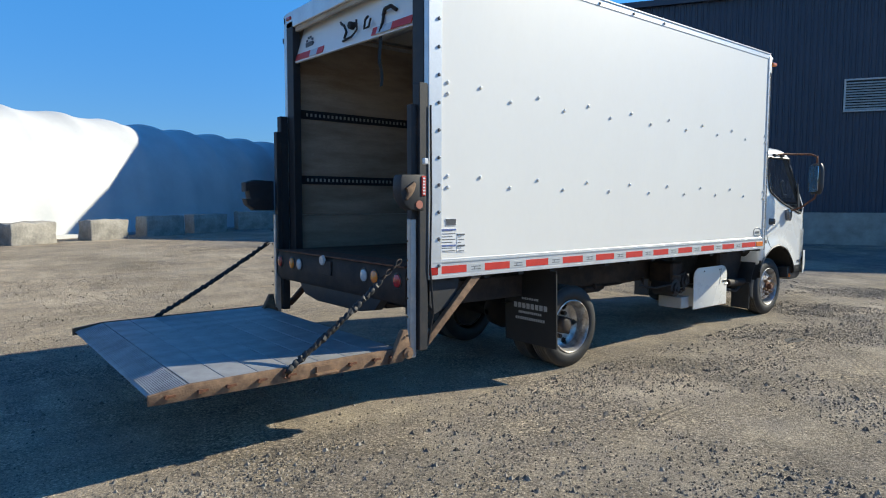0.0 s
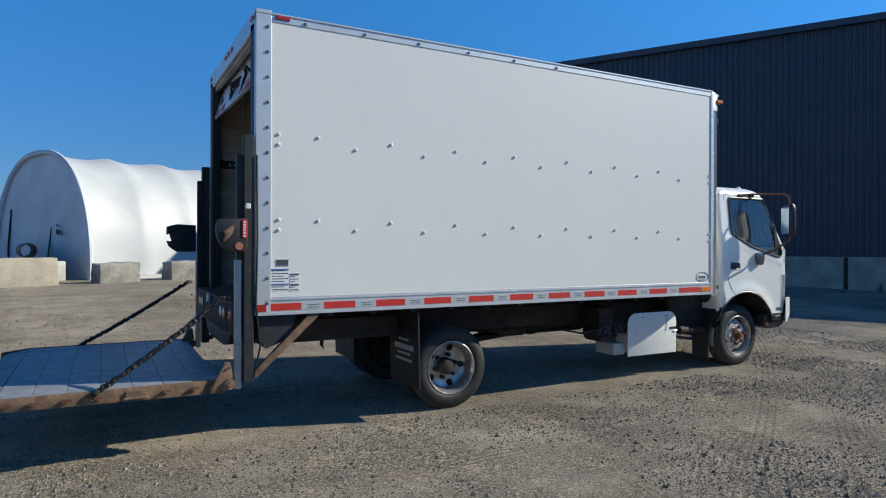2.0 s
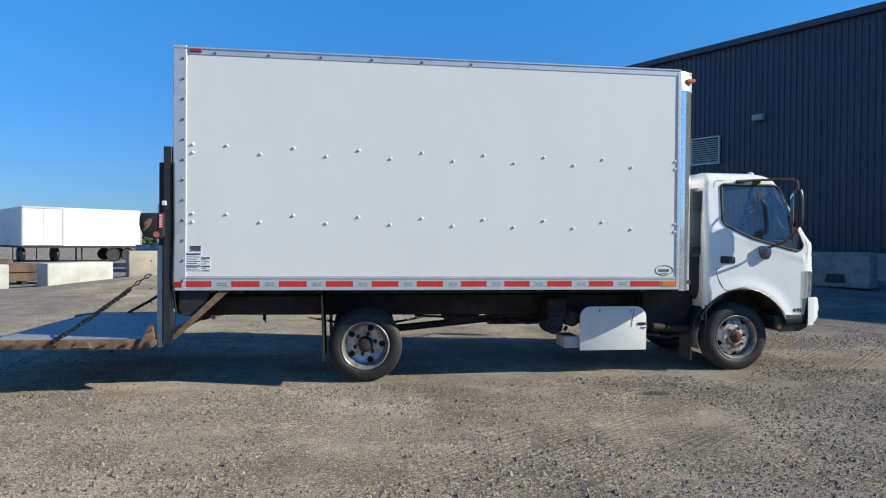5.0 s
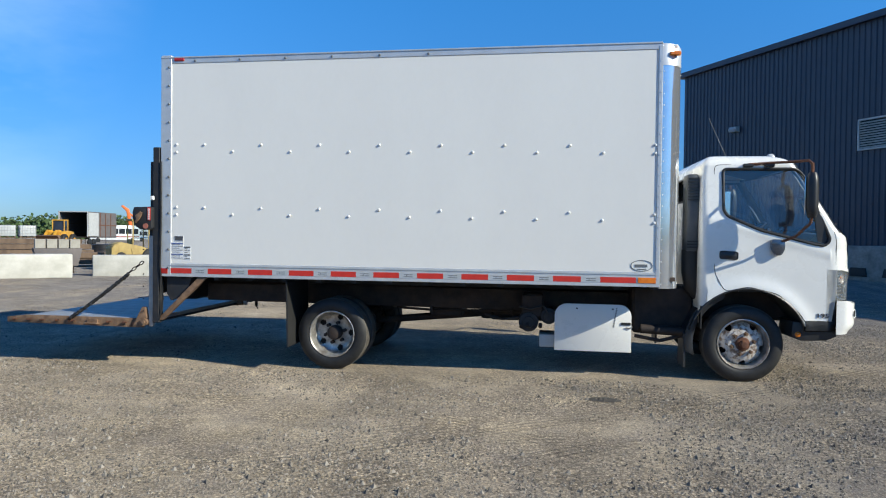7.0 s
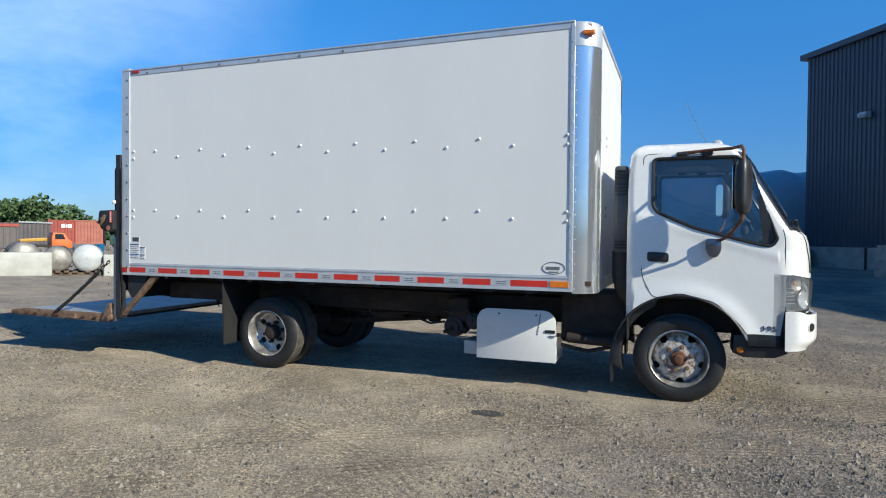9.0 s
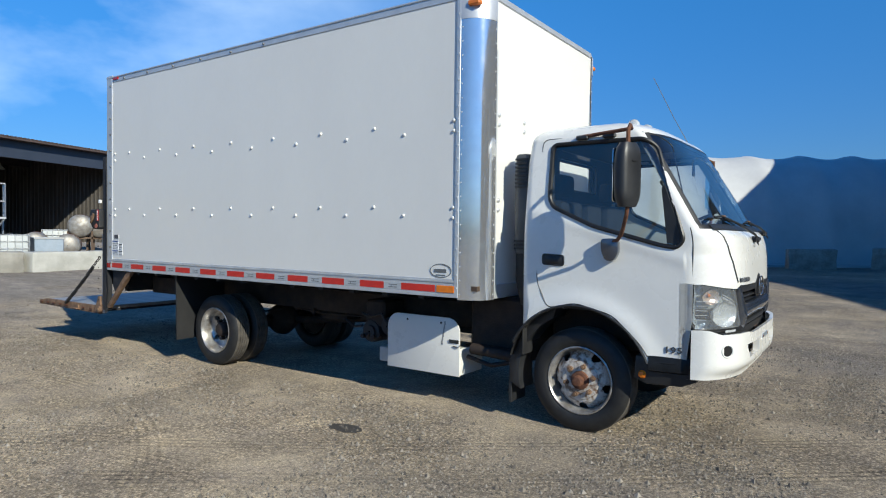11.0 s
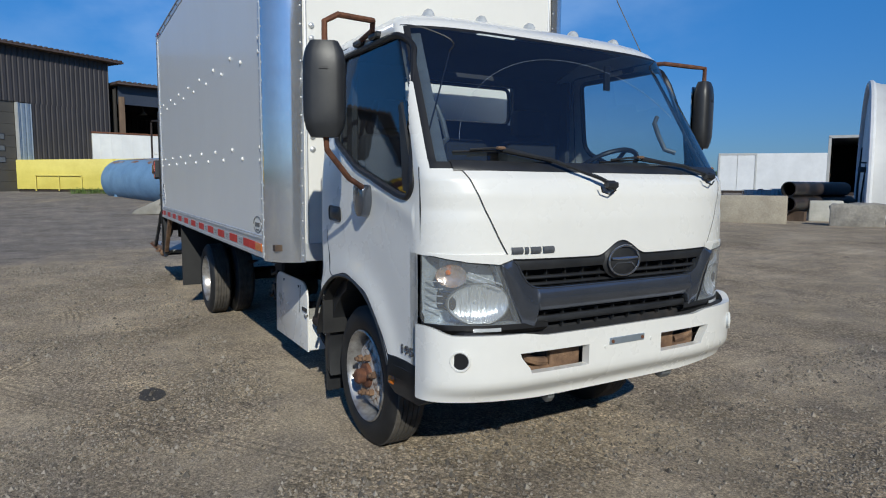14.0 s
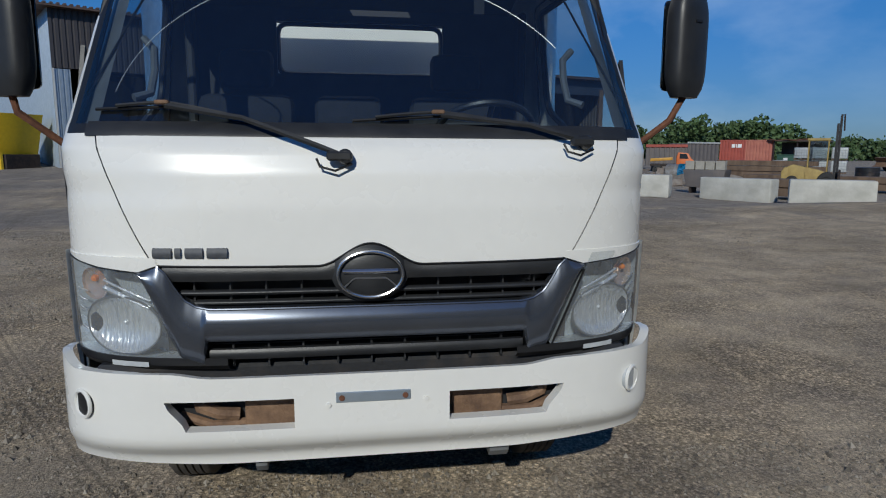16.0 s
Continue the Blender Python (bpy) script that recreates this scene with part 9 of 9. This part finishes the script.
# heavy concrete barriers before the warehouse
for k in range(3):
    q0 = Vector((14.98, 21.27, 0)) + U * (3.05 * k) - N * 0.3 * (k == 1)
    q1 = q0 + U * 2.95
    bl = block((q0.x, q0.y), (q1.x, q1.y), 1.02, 0.7, M_ROCK, "heavy grey concrete barrier with fork pockets before the warehouse", 0.02, "warehouse barriers", "barrier", 0.75, name="concrete_barrier")
    # pockets are solid dark patches, their inner shade painted as colour
    for x0 in (0.75, 1.75):
        bm = B()
        prism(bm, [(x0, 0.10), (x0 + 0.55, 0.10), (x0 + 0.50, 0.36), (x0 + 0.06, 0.36)], "y", -0.03, 0.05, 0.01)
        pk = new("fork_pocket", mesh_from("fork_pocket", bm, M_SHADEIN))
        pk.parent = bl

# excavator boom
ex = thing("excavator", "orange excavator with its boom raised", "excavator", (-91.4, 137.7, 0.1), 40)
ex.scale = (1.6, 1.6, 1.6)
bm = B()
box(bm, -1.5, 1.2, -1, 1, 0.9, 2.1, 0.08)
part("body", bm, M_ORANGE, ex)
bm = B()
prism(bm, [(0.6, 2.0), (1.1, 2.0), (0.6, 4.6), (-0.3, 5.2), (-0.5, 5.0), (0.2, 4.3)], "y", -0.2, 0.2, 0.02)
part("boom", bm, M_ORANGE, ex)
bm = B()
prism(bm, [(-0.5, 5.2), (-0.2, 5.0), (1.6, 3.2), (1.4, 3.0)], "y", -0.15, 0.15, 0.02)
part("stick", bm, M_ORANGE, ex)
bm = B()
for y in (-1.2, 0.8):
    box(bm, -2, 1.8, y, y + 0.45, 0, 0.85, 0.2, 2)
part("track", bm, M_RUST_D, ex)

# by the end of the workshop: a white truck, a yellow hopper, bin and drum
wt = thing("parked_truck", "white cab-over truck parked behind the yard", "truck", (-36.2, -17.2, -0.35), 25)
bm = B()
prism(bm, [(0, 0.7), (1.8, 0.7), (1.8, 1.7), (1.65, 2.85), (0, 2.95)], "y", 0, 2.2, 0.08)
part("cab", bm, M_TRLWHITE, wt)
bm = B()
prism(bm, [(1.80, 1.75), (1.82, 1.75), (1.69, 2.6), (1.67, 2.6)], "y", 0.12, 2.08)
part("windscreen", bm, M_GLASSDK, wt)
bm = B()
box(bm, 1.78, 1.9, 0.05, 2.15, 0.55, 1.2, 0.04)
box(bm, 0.6, 1.1, 0.9, 1.3, 2.95, 3.2, 0.03)
part("bumper", bm, M_PALE_MET, wt)
bm = B()
box(bm, -4, 0.2, 0.4, 1.8, 0.7, 1.0)
part("frame", bm, M_RUST_D, wt)
wheel_pair(wt, 0.9, 0.0, 1.95, 0.5)
wheel_pair(wt, -3.2, 0.0, 1.95, 0.5)
hop = thing("hopper_machine", "bright yellow hopper machine with dark undercarriage", "machine", (-23.4, -14.9, 0.1), 60)
bm = B()
prism(bm, [(0, 1.2), (3.0, 1.2), (3.6, 3.2), (-0.6, 3.2)], "y", 0, 2.2, 0.03)
part("hopper", bm, M_PLASTIC_Y, hop)
bm = B()
box(bm, -0.2, 3.4, 0.2, 2.0, 0.3, 1.2, 0.03)
part("undercarriage", bm, M_RUST_D, hop)
bm = B()
for x in (0.0, 3.2):
    box(bm, x, x + 0.12, 0.0, 0.12, 0.0, 1.3)
part("leg", bm, M_PLASTIC_Y, hop)
bn = thing("yellow_bin", "bright yellow plastic bin by the garage door", "bin", (-27.4, -3.9, zg(-27.4, -3.9)))
bm = B()
lathe(bm, [(0.02, 0.0), (0.30, 0.0), (0.40, 0.82), (0.46, 0.84), (0.46, 0.90), (0.40, 0.88), (0.34, 0.2), (0.02, 0.1)], (0, 0, 0), "Z", 24)
part("tub", bm, M_PLASTIC_Y, bn)
dr_ = thing("plastic_drum", "blue plastic drum by the open workshop bay", "drum", (-27.6, -5.6, zg(-27.6, -5.6)))
bm = B()
lathe(bm, [(0.02, 0.0), (0.38, 0.0), (0.42, 0.1), (0.42, 0.5), (0.44, 0.53), (0.42, 0.56), (0.42, 1.0), (0.38, 1.25), (0.02, 1.27)], (0, 0, 0), "Z", 24)
part("shell", bm, M_PLASTIC_B, dr_)

# weeds
rng = random.Random(31)
gv, gf = [], []


def tuft(x, y, z, h, n):
    for _ in range(n):
        a, l = rng.uniform(0, 6.28), h * rng.uniform(0.5, 1.2)
        bx, by = x + rng.gauss(0, 0.12), y + rng.gauss(0, 0.12)
        dx, dy = math.cos(a) * l * 0.35, math.sin(a) * l * 0.35
        wx, wy = -math.sin(a) * 0.018, math.cos(a) * 0.018
        i = len(gv)
        gv.extend([(bx - wx, by - wy, z), (bx + wx, by + wy, z), (bx + dx * 0.5 + wx, by + dy * 0.5 + wy, z + l * 0.6), (bx + dx, by + dy, z + l)])
        gf.append((i, i + 1, i + 2, i + 3))


for k in range(14):
    tuft(-11.6 + rng.uniform(-0.3, 0.5), 9.2 + rng.uniform(-0.4, 0.4), 0.12, 0.45, 26)
for k in range(60):
    x, y = -29 + rng.uniform(-3.5, 1.5), -14.5 + rng.uniform(-2.5, 2.5)
    tuft(x, y, zg(x, y), 0.5, 18)
for k in range(16):
    f = rng.random()
    x, y = -26.5 + rng.uniform(-0.6, 0.6), 3.4 + rng.uniform(-1, 1)
    tuft(x, y, zg(x, y), 0.3, 14)
for k in range(10):
    x, y = along(C0, rng.uniform(5, 40), -0.3)
    tuft(x, y, zg(x, y), 0.4, 16)
me = bpy.data.meshes.new("weeds")
me.from_pydata(gv, [], gf)
me.materials.append(M_GRASS)
tagged(new("weeds", me), "green weeds at the feet of blocks and walls", "weeds", "", "stuff")


# trees along the horizon
def tree(x, y, h, w, seed, n=520):
    r = random.Random(seed)
    z = zg(x, y) - 0.3
    t = thing("tree", "green leafy tree on the far edge of the yard", "tree", (x, y, z), group="far trees")
    bm = B()
    cyl(bm, (0, 0, 0), (0.1, 0, h * 0.55), h * 0.03, 8, h * 0.012)
    for k in range(5):
        a = r.uniform(0, 6.28)
        cyl(bm, (0.05, 0, h * r.uniform(0.25, 0.5)), (math.cos(a) * w * 0.3, math.sin(a) * w * 0.3, h * r.uniform(0.6, 0.8)), h * 0.012, 6, h * 0.004)
    part("trunk", bm, M_BARK, t)
    blobs = [(r.uniform(-0.32, 0.32) * w, r.uniform(-0.32, 0.32) * w, h * r.uniform(0.35, 0.85), w * r.uniform(0.16, 0.30)) for _ in range(9)]
    v, f = [], []
    for _ in range(n):
        bx, by, bz, br = r.choice(blobs)
        a, b = r.uniform(0, 6.28), r.uniform(-1, 1)
        q = br * r.uniform(0.65, 1.05)
        c = Vector((bx + q * math.cos(a) * math.sqrt(1 - b * b), by + q * math.sin(a) * math.sqrt(1 - b * b), bz + q * b * 0.8))
        s = w * r.uniform(0.03, 0.06)
        e1 = Vector((r.uniform(-1, 1), r.uniform(-1, 1), r.uniform(-1, 1))).normalized() * s
        e2 = e1.cross(Vector((r.uniform(-1, 1), r.uniform(-1, 1), r.uniform(-1, 1)))).normalized() * s * 0.7
        i = len(v)
        v += [c - e1, c + e2, c + e1, c - e2]
        f.append((i, i + 1, i + 2, i + 3))
    me = bpy.data.meshes.new("crown")
    me.from_pydata(v, [], f)
    me.materials.append(M_LEAF)
    ob = new("crown", me)
    ob.parent = t


rng = random.Random(77)
k = 0
for deg in np.arange(36, 86, 1.15):
    d = rng.uniform(215, 290)
    big = 2.25 if 58.5 < deg < 60.5 else 1.9 if 53 < deg < 66 else 1.15
    a = radians(deg + rng.uniform(-0.3, 0.3))
    tree(11 - d * math.sin(a), 2 + d * math.cos(a), rng.uniform(5, 7.0) * big, rng.uniform(9, 13) * big ** 0.5, k, int(520 * big))
    k += 1
for x, y, h, w in ((-55, -29, 8.5, 6), (-60, -25, 7.5, 7), (-52, -33, 7, 6), (-64, -31, 9.5, 8), (-58, -21, 6.0, 6)):
    tree(x, y, h, w, 200 + k, 600)
    k += 1

# far power pylons
for x, y, h in ((-193.0, 344, 14.0),):
    p_ = thing("power_pylon", "grey steel lattice power pylon on the horizon", "pylon", (x, y, -1.5), 25, group="power pylons")
    bm = B()
    for sx in (-1, 1):
        tube(bm, [(sx * 1.3, 0, 0), (sx * 1.0, 0, h)], 0.14, 5)
        tube(bm, [(sx * 1.3, 0, 0), (-sx * 1.15, 0, h * 0.5), (sx * 1.0, 0, h)], 0.09, 5)
    part("legs", bm, M_GALV, p_)
    for z in (0.72, 0.95):
        bm = B()
        tube(bm, [(-3.0, 0, h * z), (3.0, 0, h * z)], 0.14, 5)
        part("arm", bm, M_GALV, p_)

# low green woods on the horizon; past 188 degrees added unseen, for reflections
rng = random.Random(15)
wv, wf = [], []
for k in range(780):
    a = radians(96 + 276 * (k + rng.random()) / 780)
    d = rng.uniform(205, 235)
    cx, cy, h = 8 + d * math.cos(a), 5 + d * math.sin(a), rng.uniform(3.2, 6.0) * (1.35 if rng.random() < 0.08 else 1)
    w = rng.uniform(4.5, 8.0)
    for _ in range(110):
        b, q = rng.uniform(0, 6.283), math.sqrt(rng.random())
        zz = h * rng.random() ** 0.8
        rr = w * 0.5 * math.sqrt(max(0.05, 1 - (zz / h) ** 2)) * q
        c = Vector((cx + rr * math.cos(b), cy + rr * math.sin(b), zz - 0.4))
        s_ = rng.uniform(0.35, 0.75)
        e1 = Vector((rng.uniform(-1, 1), rng.uniform(-1, 1), rng.uniform(-1, 1))).normalized() * s_
        e2 = e1.cross(Vector((rng.uniform(-1, 1), rng.uniform(-1, 1), rng.uniform(-1, 1)))).normalized() * s_ * 0.8
        i = len(wv)
        wv += [c - e1, c + e2, c + e1, c - e2]
        wf.append((i, i + 1, i + 2, i + 3))
me = bpy.data.meshes.new("far_woods")
me.from_pydata(wv, [], wf)
me.materials.append(M_LEAF)
tagged(new("far_woods", me), "low green woods on the horizon, carried on unseen for reflections", "woods", "", "stuff")

# dark steel trough with four grey concrete cubes on its rim, behind the pale blocks
tr = thing("steel_trough", "dark rusty steel trough standing in the yard", "trough", (-11.1, 18.0, zg(-11, 18.5)), 45)
tr.scale = (0.5, 0.7, 0.75)
bm = B()
prism(bm, [(0, 0.35), (2.6, 0.35), (2.9, 1.25), (-0.3, 1.25)], "y", 0, 1.4, 0.02)
part("body", bm, M_DARKBODY, tr)
bm = B()
for x in (0.2, 2.2):
    box(bm, x, x + 0.15, 0.1, 1.3, -0.05, 0.36)
part("skid", bm, M_RUST_D, tr)
for k in range(4):
    x, y = -0.10 + 0.38 * k, 0.1
    q = Vector((-11.1, 18.0, 0)) + Vector((x * 0.707 - y * 0.707, x * 0.707 + y * 0.707, 0))
    bm = B()
    box(bm, 0, 0.34, 0, 0.4, 0, 0.34, 0.015)
    lone("concrete_cube", bm, M_CONC, "small grey concrete cube on a steel trough", "concrete cube", group="concrete cubes", at=(q.x, q.y, zg(-11, 18.5) + 0.939), turn=45)
